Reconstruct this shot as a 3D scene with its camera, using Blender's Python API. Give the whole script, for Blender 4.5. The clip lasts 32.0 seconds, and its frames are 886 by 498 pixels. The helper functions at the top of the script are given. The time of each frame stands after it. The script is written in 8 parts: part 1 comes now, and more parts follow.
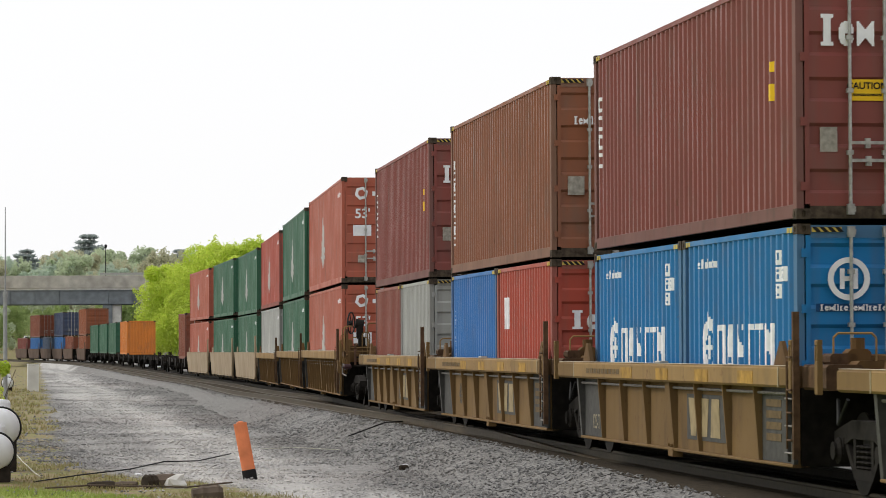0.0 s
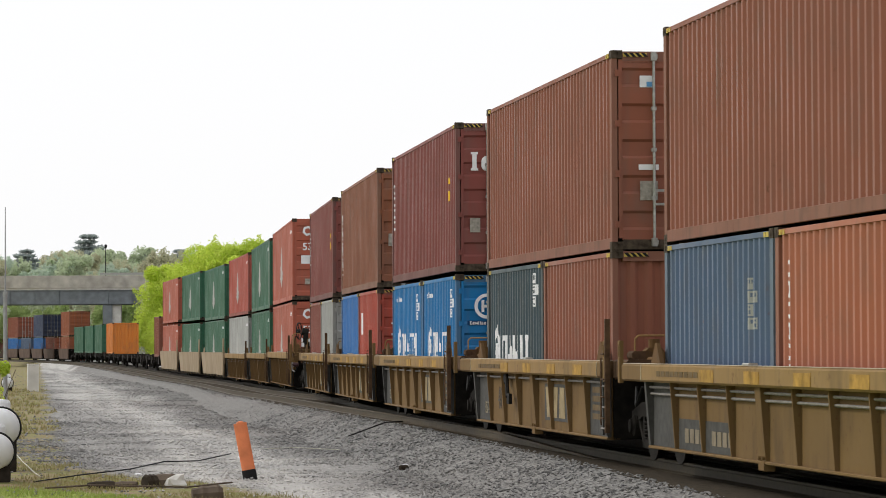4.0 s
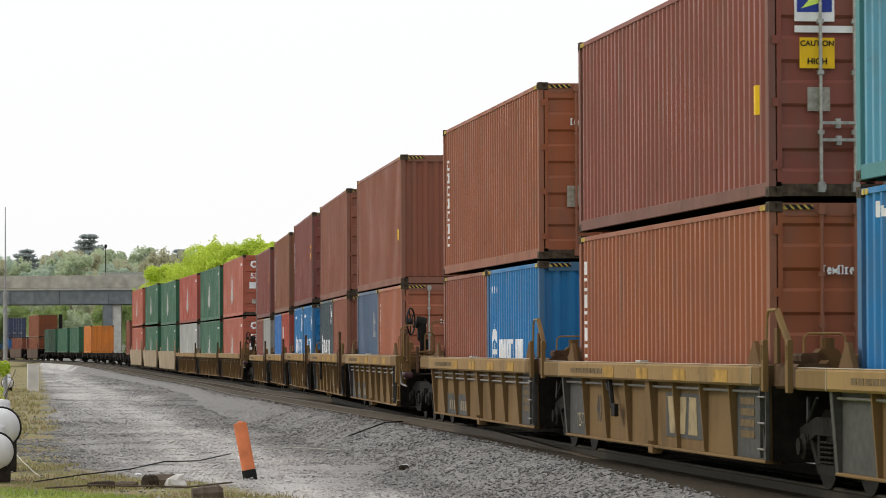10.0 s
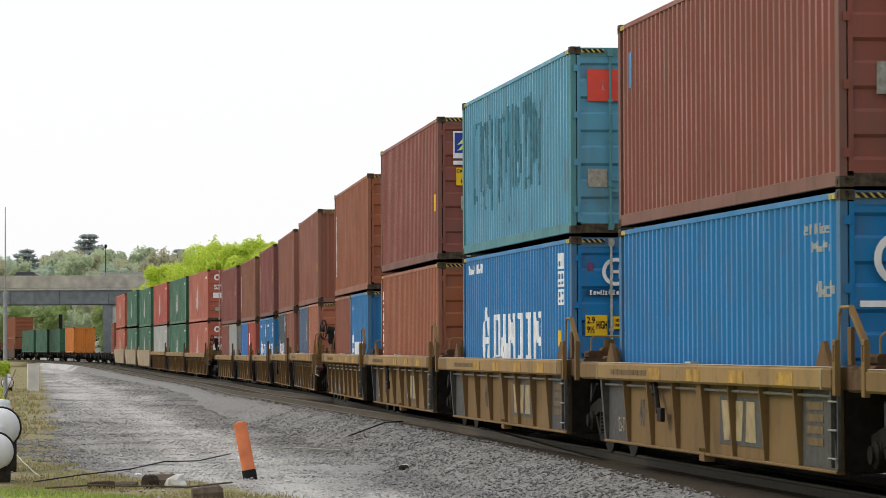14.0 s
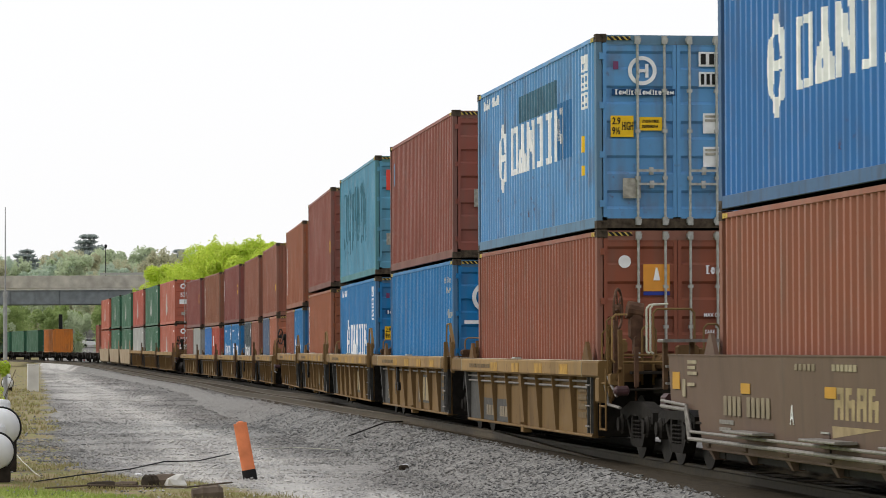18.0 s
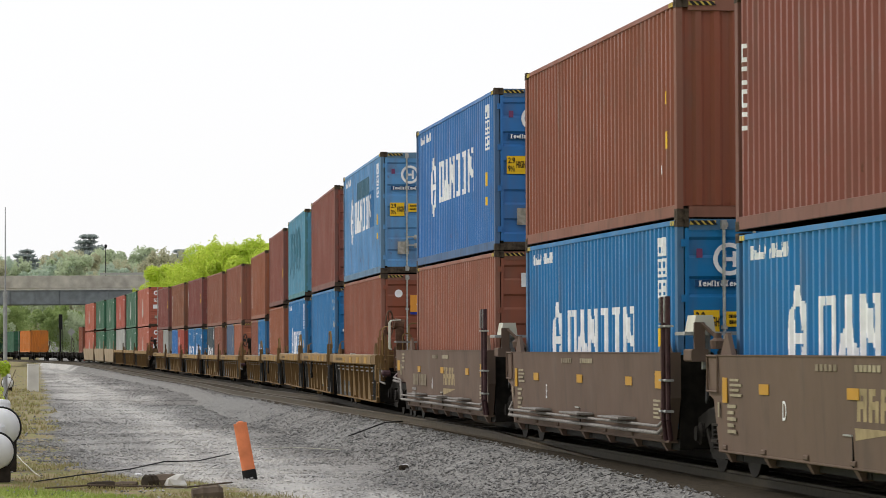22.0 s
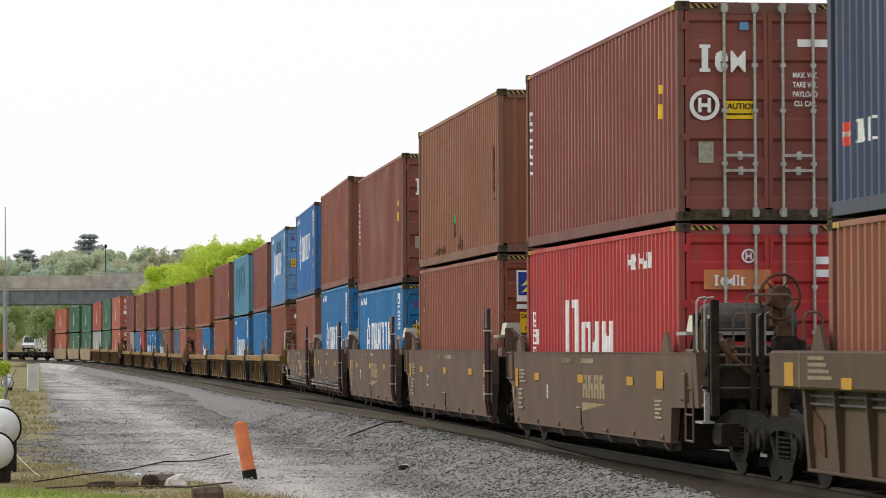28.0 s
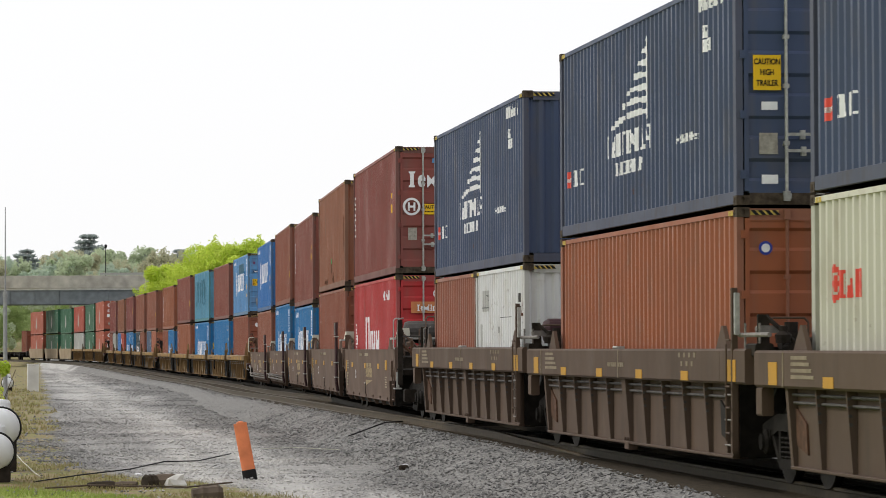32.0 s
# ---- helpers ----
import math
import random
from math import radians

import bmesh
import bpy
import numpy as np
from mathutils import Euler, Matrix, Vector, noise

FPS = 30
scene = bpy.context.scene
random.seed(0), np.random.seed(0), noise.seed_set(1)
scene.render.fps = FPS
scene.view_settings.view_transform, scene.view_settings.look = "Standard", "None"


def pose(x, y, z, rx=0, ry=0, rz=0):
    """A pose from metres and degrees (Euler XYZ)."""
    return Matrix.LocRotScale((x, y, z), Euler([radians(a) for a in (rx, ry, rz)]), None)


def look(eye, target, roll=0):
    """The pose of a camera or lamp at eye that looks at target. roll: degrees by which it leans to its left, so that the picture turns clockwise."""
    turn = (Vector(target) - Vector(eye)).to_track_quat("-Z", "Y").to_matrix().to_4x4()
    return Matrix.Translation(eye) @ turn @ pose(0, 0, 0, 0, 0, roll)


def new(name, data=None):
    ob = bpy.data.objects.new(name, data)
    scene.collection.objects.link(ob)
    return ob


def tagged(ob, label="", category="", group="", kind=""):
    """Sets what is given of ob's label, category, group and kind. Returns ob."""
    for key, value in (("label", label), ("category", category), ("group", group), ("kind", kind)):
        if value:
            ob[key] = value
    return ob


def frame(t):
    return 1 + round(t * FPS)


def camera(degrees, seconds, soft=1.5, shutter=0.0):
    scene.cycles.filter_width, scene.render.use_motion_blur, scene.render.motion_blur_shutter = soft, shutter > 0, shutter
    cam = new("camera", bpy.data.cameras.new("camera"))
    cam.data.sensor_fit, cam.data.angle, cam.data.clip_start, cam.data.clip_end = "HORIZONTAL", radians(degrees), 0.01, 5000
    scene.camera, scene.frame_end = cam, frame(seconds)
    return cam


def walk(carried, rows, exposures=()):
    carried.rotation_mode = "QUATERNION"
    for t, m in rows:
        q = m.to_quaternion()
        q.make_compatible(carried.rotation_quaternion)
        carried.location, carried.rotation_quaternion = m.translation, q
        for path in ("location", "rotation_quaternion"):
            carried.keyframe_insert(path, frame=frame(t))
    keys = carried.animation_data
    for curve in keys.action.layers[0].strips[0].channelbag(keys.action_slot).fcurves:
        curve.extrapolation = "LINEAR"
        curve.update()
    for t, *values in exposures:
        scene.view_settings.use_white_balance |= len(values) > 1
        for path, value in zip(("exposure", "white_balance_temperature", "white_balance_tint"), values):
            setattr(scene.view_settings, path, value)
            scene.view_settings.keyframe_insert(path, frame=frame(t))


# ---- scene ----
# ---------------------------------------------------------------- camera
EYE = Vector((0.0, 0.0, 1.608))
TILT, LEAN = 1.689, -0.222
cam = camera(15.142, 32.0, soft=0.8, shutter=0.2)
STAND = look(EYE, EYE + Vector((0, 100, 100 * math.tan(radians(TILT)))), LEAN)
walk(cam, [(0, STAND), (32.0, STAND)], [(0, 0.0), (32.0, 0.0)])

# ---------------------------------------------------------------- overcast daylight
world = bpy.data.worlds.new("overcast_sky")
scene.world = world
world.use_nodes = True
wn = world.node_tree.nodes
wl = world.node_tree.links
sky = wn.new("ShaderNodeTexSky")
sky.sky_type = "NISHITA"
sky.sun_disc = False
sky.sun_elevation = radians(41)
sky.sun_rotation = radians(285)
sky.air_density, sky.dust_density = 1.0, 4.0
dim = wn.new("ShaderNodeVectorMath")
dim.operation = "SCALE"
dim.inputs["Scale"].default_value = 0.10
cloud = wn.new("ShaderNodeMix")
cloud.data_type = "RGBA"
cloud.inputs["Factor"].default_value = 0.92
cloud.inputs["B"].default_value = (1.055, 1.055, 1.065, 1)
wl.new(sky.outputs["Color"], dim.inputs[0])
wl.new(dim.outputs["Vector"], cloud.inputs["A"])
wl.new(cloud.outputs["Result"], wn["Background"].inputs["Color"])
wn["Background"].inputs["Strength"].default_value = 1.0
sun = new("sun", bpy.data.lights.new("sun", "SUN"))
sun.data.energy, sun.data.angle, sun.data.color = 1.5, radians(10), (1.0, 0.97, 0.92)
sun.matrix_world = look((-105, 80, 95), (0, 50, 0))

# ---------------------------------------------------------------- the track's line
# curvature (per km) along the line, whose zero lies 40 m ahead of the camera
BEND_AT = (-30, 20, 70, 120, 180, 250, 330)
BEND = (2.137, -1.365, -0.134, 1.054, -0.077, 0.010, 0.743)
RISE_AT = (-10, 30, 70, 110, 160, 220, 300, 420)
RISE = (0.0, 0.069, 0.074, -0.101, -0.147, -0.012, 0.101, 0.110)
ARC = np.arange(-300, 520, 1.0)
_bend = np.interp(ARC, BEND_AT, BEND) * 1e-3
_head = np.concatenate([[0], np.cumsum((_bend[1:] + _bend[:-1]) / 2)])
_head += 0.14346 - np.interp(0, ARC, _head)
_east = np.concatenate([[0], np.cumsum(-(np.sin(_head[1:]) + np.sin(_head[:-1])) / 2)])
_north = np.concatenate([[0], np.cumsum((np.cos(_head[1:]) + np.cos(_head[:-1])) / 2)])
_east += 4.8543 - np.interp(0, ARC, _east)
_north += 40.0 - np.interp(0, ARC, _north)


def rise(s):
    return float(np.interp(s, RISE_AT, RISE))


def on_line(s, side=0.0, z=0.0):
    """A point of the track's line; side: metres towards the camera's side."""
    h = float(np.interp(s, ARC, _head))
    return Vector((float(np.interp(s, ARC, _east)) - math.cos(h) * side,
                   float(np.interp(s, ARC, _north)) - math.sin(h) * side, z + rise(s)))


def run(t):
    """How far the train has gone at t seconds."""
    u = t / 16 - 1
    return (6.6112 * t + 0.03587 * t * t / 2 + 0.001351 * t ** 3 / 6
            + (u * u - 1) ** 2 * (2.1589 + 0.9641 * u + 3.0110 * u * u))


def seat_pose(s, span):
    """The pose of a car whose trucks stand span metres apart on the line."""
    a, b = on_line(s + span / 2), on_line(s - span / 2)
    m = (a + b) / 2
    return pose(m.x, m.y, m.z, 0, 0, math.degrees(math.atan2(a.y - b.y, a.x - b.x)))


RIDERS = []
DRIVERS = []


def rides(ob, s, span, shift=0.0, up=0.0, turned=False):
    """Note that ob goes with the train, shift metres ahead of the middle of the car at s and up metres over the rails."""
    RIDERS.append((ob, s, span, shift, up, turned))
    return ob


def motions():
    for ob, s, span, shift, up, turned in RIDERS:
        here = pose(shift, 0, up, 0, 0, 180 if turned else 0)
        walk(ob, [(t, seat_pose(s + run(t), span) @ here) for t in [2.0 * k for k in range(17)]])
    for ob, x, y, speed in DRIVERS:
        walk(ob, [(t, pose(x + speed * t, y, 9.76, 0, 0, 0 if speed > 0 else 180)) for t in [2.0 * k for k in range(17)]])
    # the wheels roll: a wheel of 0.42 m turns by the way gone
    for ax, x in AXLES:
        walk(ax, [(t, pose(x, 0, 0.42, 0, math.degrees(run(t) / 0.42) % 360, 0)) for t in [k / 16 for k in range(513)]])

# ---------------------------------------------------------------- materials
def shader(name):
    m = bpy.data.materials.new(name)
    m.use_nodes = True
    return m, m.node_tree.nodes, m.node_tree.links, m.node_tree.nodes["Principled BSDF"]


def noise_tex(n, l, scale, detail=4.0, stretch=(1, 1, 1), space="Object"):
    co = n.new("ShaderNodeTexCoord")
    mp = n.new("ShaderNodeMapping")
    mp.inputs["Scale"].default_value = stretch
    tx = n.new("ShaderNodeTexNoise")
    tx.inputs["Scale"].default_value, tx.inputs["Detail"].default_value = scale, detail
    l.new(co.outputs[space], mp.inputs["Vector"])
    l.new(mp.outputs["Vector"], tx.inputs["Vector"])
    return tx.outputs["Fac"]


def ramp(n, l, fac, lo, hi):
    r = n.new("ShaderNodeMapRange")
    r.inputs["From Min"].default_value, r.inputs["From Max"].default_value = lo, hi
    l.new(fac, r.inputs["Value"])
    return r.outputs["Result"]


def blend(n, l, fac, a, b, mode="MIX"):
    x = n.new("ShaderNodeMix")
    x.data_type, x.blend_type = "RGBA", mode
    for key, v in (("Factor", fac), ("A", a), ("B", b)):
        if isinstance(v, (int, float)):
            x.inputs[key].default_value = v
        elif isinstance(v, tuple):
            x.inputs[key].default_value = (*v, 1) if len(v) == 3 else v
        else:
            l.new(v, x.inputs[key])
    return x.outputs["Result"]


def bump(n, l, p, height, strength, distance=0.02):
    b = n.new("ShaderNodeBump")
    b.inputs["Strength"].default_value, b.inputs["Distance"].default_value = strength, distance
    l.new(height, b.inputs["Height"])
    l.new(b.outputs["Normal"], p.inputs["Normal"])


def shade(c, k):
    return tuple(min(1.0, v * k) for v in c)


def paint(name, colour, rust=0.25, fade=0.35, rough=0.48, grime=(0.10, 0.085, 0.07), streaks=0.32, gloss=0.22):
    """Weathered paint on steel: faded in clouds, streaked downwards, chipped to rust here and there."""
    m, n, l, p = shader(name)
    info = n.new("ShaderNodeObjectInfo")
    clouds = ramp(n, l, noise_tex(n, l, 0.7, 5), 0.35, 0.7)
    pale = tuple(v * 0.80 + 0.035 for v in colour)
    base = blend(n, l, clouds, shade(colour, 1.08), tuple(v * (1 - fade) + q * fade for v, q in zip(colour, pale)))
    streak = ramp(n, l, noise_tex(n, l, 3.0, 4, (1.6, 1.6, 0.10)), 0.52, 0.80)
    dirty = n.new("ShaderNodeMath")
    dirty.operation = "MULTIPLY"
    dirty.inputs[1].default_value = streaks
    l.new(streak, dirty.inputs[0])
    base = blend(n, l, dirty.outputs["Value"], base, grime)
    stain = ramp(n, l, noise_tex(n, l, 1.9, 7, (1, 1, 0.6)), 0.54, 0.72)
    soil = n.new("ShaderNodeMath")
    soil.operation = "MULTIPLY"
    soil.inputs[1].default_value = 0.28 + 0.35 * max(0.0, rust - 0.3)
    l.new(stain, soil.inputs[0])
    base = blend(n, l, soil.outputs["Value"], base, grime)
    spots = ramp(n, l, noise_tex(n, l, 9.0, 8), 0.66 - 0.06 * rust, 0.74)
    few = ramp(n, l, noise_tex(n, l, 0.9, 3), 0.62 - 0.25 * rust, 0.75)
    both = n.new("ShaderNodeMath")
    both.operation = "MULTIPLY"
    l.new(spots, both.inputs[0])
    l.new(few, both.inputs[1])
    base = blend(n, l, both.outputs["Value"], base, (0.10, 0.042, 0.022))
    tone = n.new("ShaderNodeMapRange")
    tone.inputs["To Min"].default_value, tone.inputs["To Max"].default_value = (1.08, 1.20) if gloss >= 0.2 else (0.95, 1.05)
    l.new(info.outputs["Random"], tone.inputs["Value"])
    sc = n.new("ShaderNodeVectorMath")
    sc.operation = "SCALE"
    l.new(base, sc.inputs[0])
    l.new(tone.outputs["Result"], sc.inputs["Scale"])
    l.new(sc.outputs["Vector"], p.inputs["Base Color"])
    p.inputs["Specular IOR Level"].default_value = gloss
    rg = n.new("ShaderNodeMapRange")
    rg.inputs["To Min"].default_value, rg.inputs["To Max"].default_value = rough - 0.08, rough + 0.22
    l.new(clouds, rg.inputs["Value"])
    l.new(rg.outputs["Result"], p.inputs["Roughness"])
    bump(n, l, p, noise_tex(n, l, 2.2, 3), 0.35, 0.012)
    return m


def plain(name, colour, rough=0.6, metal=0.0, var=0.25, scale=8.0, rise_=0.2):
    m, n, l, p = shader(name)
    p.inputs["Specular IOR Level"].default_value = 0.5 if rough < 0.5 else 0.15
    f = ramp(n, l, noise_tex(n, l, scale, 5), 0.3, 0.7)
    l.new(blend(n, l, f, shade(colour, 1 - var), shade(colour, 1 + var)), p.inputs["Base Color"])
    p.inputs["Roughness"].default_value, p.inputs["Metallic"].default_value = rough, metal
    bump(n, l, p, noise_tex(n, l, scale * 3, 4), rise_, 0.01)
    return m


MAROON = paint("maroon_paint", (0.165, 0.046, 0.038), 0.2, 0.3)
MAROON2 = paint("maroon_brown_paint", (0.182, 0.055, 0.040), 0.25, 0.35)
BROWN = paint("brown_paint", (0.205, 0.071, 0.043), 0.3, 0.4)
REDBROWN = paint("red_brown_paint", (0.182, 0.055, 0.031), 0.3, 0.35)
BRICKBROWN = paint("brick_brown_paint", (0.285, 0.098, 0.055), 0.35, 0.4)
ORANGEBROWN = paint("orange_brown_paint", (0.222, 0.070, 0.032), 0.3, 0.4)
TANBROWN = paint("tan_brown_paint", (0.190, 0.069, 0.035), 0.45, 0.5)
BLUE = paint("bright_blue_paint", (0.010, 0.130, 0.315), 0.2, 0.3)
FADEBLUE = paint("faded_blue_paint", (0.084, 0.228, 0.440), 0.9, 0.5, 0.48, (0.115, 0.085, 0.065), 0.42)
DEEPBLUE = paint("deep_blue_paint", (0.026, 0.124, 0.335), 0.2, 0.3)
GREYBLUE = paint("grey_blue_paint", (0.060, 0.092, 0.152), 0.35, 0.4)
SLATE = paint("slate_paint", (0.040, 0.062, 0.075), 0.4, 0.4)
NAVY = paint("navy_paint", (0.041, 0.057, 0.106), 0.15, 0.3)
TEAL = paint("teal_paint", (0.075, 0.235, 0.345), 0.6, 0.5)
RED = paint("bright_red_paint", (0.330, 0.028, 0.030), 0.15, 0.4)
BRICKRED = paint("brick_red_paint", (0.300, 0.055, 0.036), 0.2, 0.3)
WHITEBOX = paint("off_white_paint", (0.49, 0.495, 0.495), 0.9, 0.3, 0.5, (0.33, 0.29, 0.24), 0.40)
CREAM = paint("cream_paint", (0.44, 0.43, 0.36), 0.5, 0.3, 0.5, (0.25, 0.20, 0.14))
GREYPATCH2 = paint("dull_grey_patch", (0.33, 0.33, 0.315), 0.4, 0.3)
GREYBOX = paint("light_grey_paint", (0.27, 0.275, 0.26), 0.3, 0.3)
GREEN = paint("dark_green_paint", (0.022, 0.090, 0.050), 0.15, 0.35)
ORANGE53 = paint("orange_red_paint", (0.31, 0.080, 0.048), 0.2, 0.4)
ORANGE = paint("bright_orange_paint", (0.50, 0.165, 0.030), 0.2, 0.3)
YELLOWCAR = paint("dirty_yellow_paint", (0.153, 0.092, 0.034), 0.9, 0.4, 0.7, (0.070, 0.044, 0.026), 0.35, 0.12)
YELLOWGRIME = paint("grimy_yellow_paint", (0.112, 0.060, 0.021), 1.0, 0.4, 0.7, (0.035, 0.024, 0.016), 0.4, 0.12)
# Sky light on the sill's top face is put into this pale colour.
SKYLITSILL = paint("sky_lit_sill_paint", (0.46, 0.40, 0.31), 0.9, 0.4, 0.65, (0.20, 0.14, 0.08), 0.5, 0.15)
YELLOWSILL = paint("bright_yellow_sill_paint", (0.250, 0.155, 0.058), 0.8, 0.5, 0.65, (0.10, 0.066, 0.04), 0.4, 0.15)
RIBBROWN = paint("dark_brown_car_paint", (0.078, 0.050, 0.034), 0.35, 0.5, 0.65, (0.035, 0.028, 0.022), 0.32, 0.15)
BROWNCAR = paint("grey_brown_car_paint", (0.114, 0.075, 0.055), 0.35, 0.5, 0.7, (0.06, 0.05, 0.042), 0.32, 0.15)
TANCAR = paint("tan_car_paint", (0.27, 0.205, 0.130), 0.4, 0.5, 0.6, (0.12, 0.09, 0.065))
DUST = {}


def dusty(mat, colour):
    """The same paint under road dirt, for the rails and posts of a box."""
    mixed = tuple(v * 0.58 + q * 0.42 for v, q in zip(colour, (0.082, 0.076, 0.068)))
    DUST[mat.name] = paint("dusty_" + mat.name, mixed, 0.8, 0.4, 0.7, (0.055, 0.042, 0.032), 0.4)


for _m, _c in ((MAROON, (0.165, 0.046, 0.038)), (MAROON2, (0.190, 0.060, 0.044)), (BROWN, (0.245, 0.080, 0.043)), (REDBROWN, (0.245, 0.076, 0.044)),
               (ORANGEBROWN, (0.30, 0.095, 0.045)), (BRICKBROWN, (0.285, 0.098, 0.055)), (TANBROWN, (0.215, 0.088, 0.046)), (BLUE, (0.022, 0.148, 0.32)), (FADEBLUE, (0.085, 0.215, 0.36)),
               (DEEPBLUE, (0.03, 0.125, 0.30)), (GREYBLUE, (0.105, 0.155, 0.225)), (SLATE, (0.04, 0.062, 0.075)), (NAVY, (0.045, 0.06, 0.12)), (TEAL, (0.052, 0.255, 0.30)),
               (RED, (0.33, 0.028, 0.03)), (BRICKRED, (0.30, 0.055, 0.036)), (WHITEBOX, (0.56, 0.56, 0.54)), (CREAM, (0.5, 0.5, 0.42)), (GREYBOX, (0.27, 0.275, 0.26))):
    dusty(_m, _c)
CASTGRIME = plain("grimy_cast_steel", (0.062, 0.047, 0.034), 0.8, 0.0, 0.45, 14)
GREYPATCH = plain("grey_patch_paint", (0.060, 0.058, 0.054), 0.65)
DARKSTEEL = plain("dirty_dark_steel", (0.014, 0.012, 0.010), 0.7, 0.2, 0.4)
RUSTSTEEL = plain("rusty_steel", (0.023, 0.018, 0.014), 0.8, 0.1, 0.4)
DRIEDRUST = plain("dried_rust", (0.098, 0.045, 0.026), 0.9, 0.0, 0.45, 9)
STANCHION = plain("rusty_brown_post", (0.085, 0.048, 0.026), 0.8, 0.0, 0.35)
# Frame steel darkened: shade under the cars is put into its colour.
TRUCKSTEEL = plain("shade_dark_cast_steel", (0.013, 0.011, 0.009), 0.85, 0.0, 0.4)
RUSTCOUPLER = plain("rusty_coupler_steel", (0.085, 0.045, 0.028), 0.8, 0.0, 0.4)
# Wheel steel also carries the shade below the cars in its colour.
WHEELSTEEL = plain("worn_wheel_shade_steel", (0.013, 0.011, 0.009), 0.6, 0.2, 0.3)
GALV = plain("galvanised_steel", (0.36, 0.36, 0.34), 0.45, 0.5, 0.25, 14)
WHITE = plain("white_lettering", (0.74, 0.74, 0.76), 0.6, 0, 0.12, 5)
STROKEGREY = plain("worn_dark_stroke", (0.14, 0.14, 0.14), 0.8, 0, 0.4, 9)
FADEWHITE = plain("faded_lettering", (0.21, 0.172, 0.12), 0.7, 0, 0.2, 5)
YELLOW = plain("sign_yellow", (0.74, 0.46, 0.02), 0.5, 0, 0.08, 4)
ORANGESIGN = plain("sign_orange", (0.70, 0.30, 0.05), 0.5, 0, 0.08, 4)
BLACK = plain("sign_black", (0.015, 0.015, 0.015), 0.6)
REDSIGN = plain("sign_red", (0.60, 0.07, 0.05), 0.5, 0, 0.1, 4)
SIGNBLUE = plain("sign_blue", (0.03, 0.05, 0.28), 0.5, 0, 0.1, 4)
DARKBAND = plain("dark_blue_band", (0.012, 0.055, 0.150), 0.5, 0, 0.15, 5)
SIGNRED2 = plain("dull_badge_red", (0.16, 0.05, 0.12), 0.5, 0, 0.1, 5)
SIGNLIME = plain("sign_lime", (0.60, 0.75, 0.15), 0.5, 0, 0.1, 4)
PLATE = plain("data_plate_grey", (0.33, 0.31, 0.27), 0.5, 0.4, 0.3, 12)
DARKPRIMER = plain("faded_dark_patch", (0.050, 0.150, 0.205), 0.7, 0, 0.3, 6)
DIMSTENCIL = plain("dim_stencil_paint", (0.125, 0.085, 0.042), 0.7, 0, 0.3, 6)
PATCHBLUE = plain("dull_patch_blue", (0.055, 0.130, 0.190), 0.6, 0, 0.25, 3)
FRESHBLUE = plain("fresh_patch_blue", (0.035, 0.145, 0.330), 0.55, 0, 0.2, 3)
PLATEORANGE = plain("orange_tan_plate", (0.52, 0.20, 0.085), 0.5, 0, 0.12, 6)
WORNREFLECT = plain("worn_yellow_patch", (0.33, 0.19, 0.04), 0.65, 0, 0.45, 5)
WORNYELLOW = plain("worn_warning_yellow", (0.50, 0.37, 0.08), 0.6, 0, 0.3, 9)
FADECREAM = plain("faded_cream_lettering", (0.28, 0.24, 0.165), 0.7, 0, 0.25, 5)
EMBLEMTAN = plain("tan_emblem_paint", (0.29, 0.225, 0.125), 0.7, 0, 0.25, 5)
SIGNGREEN = plain("sign_green", (0.02, 0.34, 0.10), 0.5, 0, 0.1, 4)
PIPEGREY = plain("dusty_pipe_grey", (0.20, 0.185, 0.17), 0.6, 0.2, 0.25, 14)
PIPEGREY2 = plain("dusty_tank_grey", (0.070, 0.064, 0.060), 0.6, 0.0, 0.3, 6)
TUBEMAROON = plain("dark_maroon_tube", (0.050, 0.024, 0.026), 0.5, 0.0, 0.3, 9)
REFLECT = plain("yellow_reflector", (0.42, 0.22, 0.02), 0.5, 0, 0.1, 4)


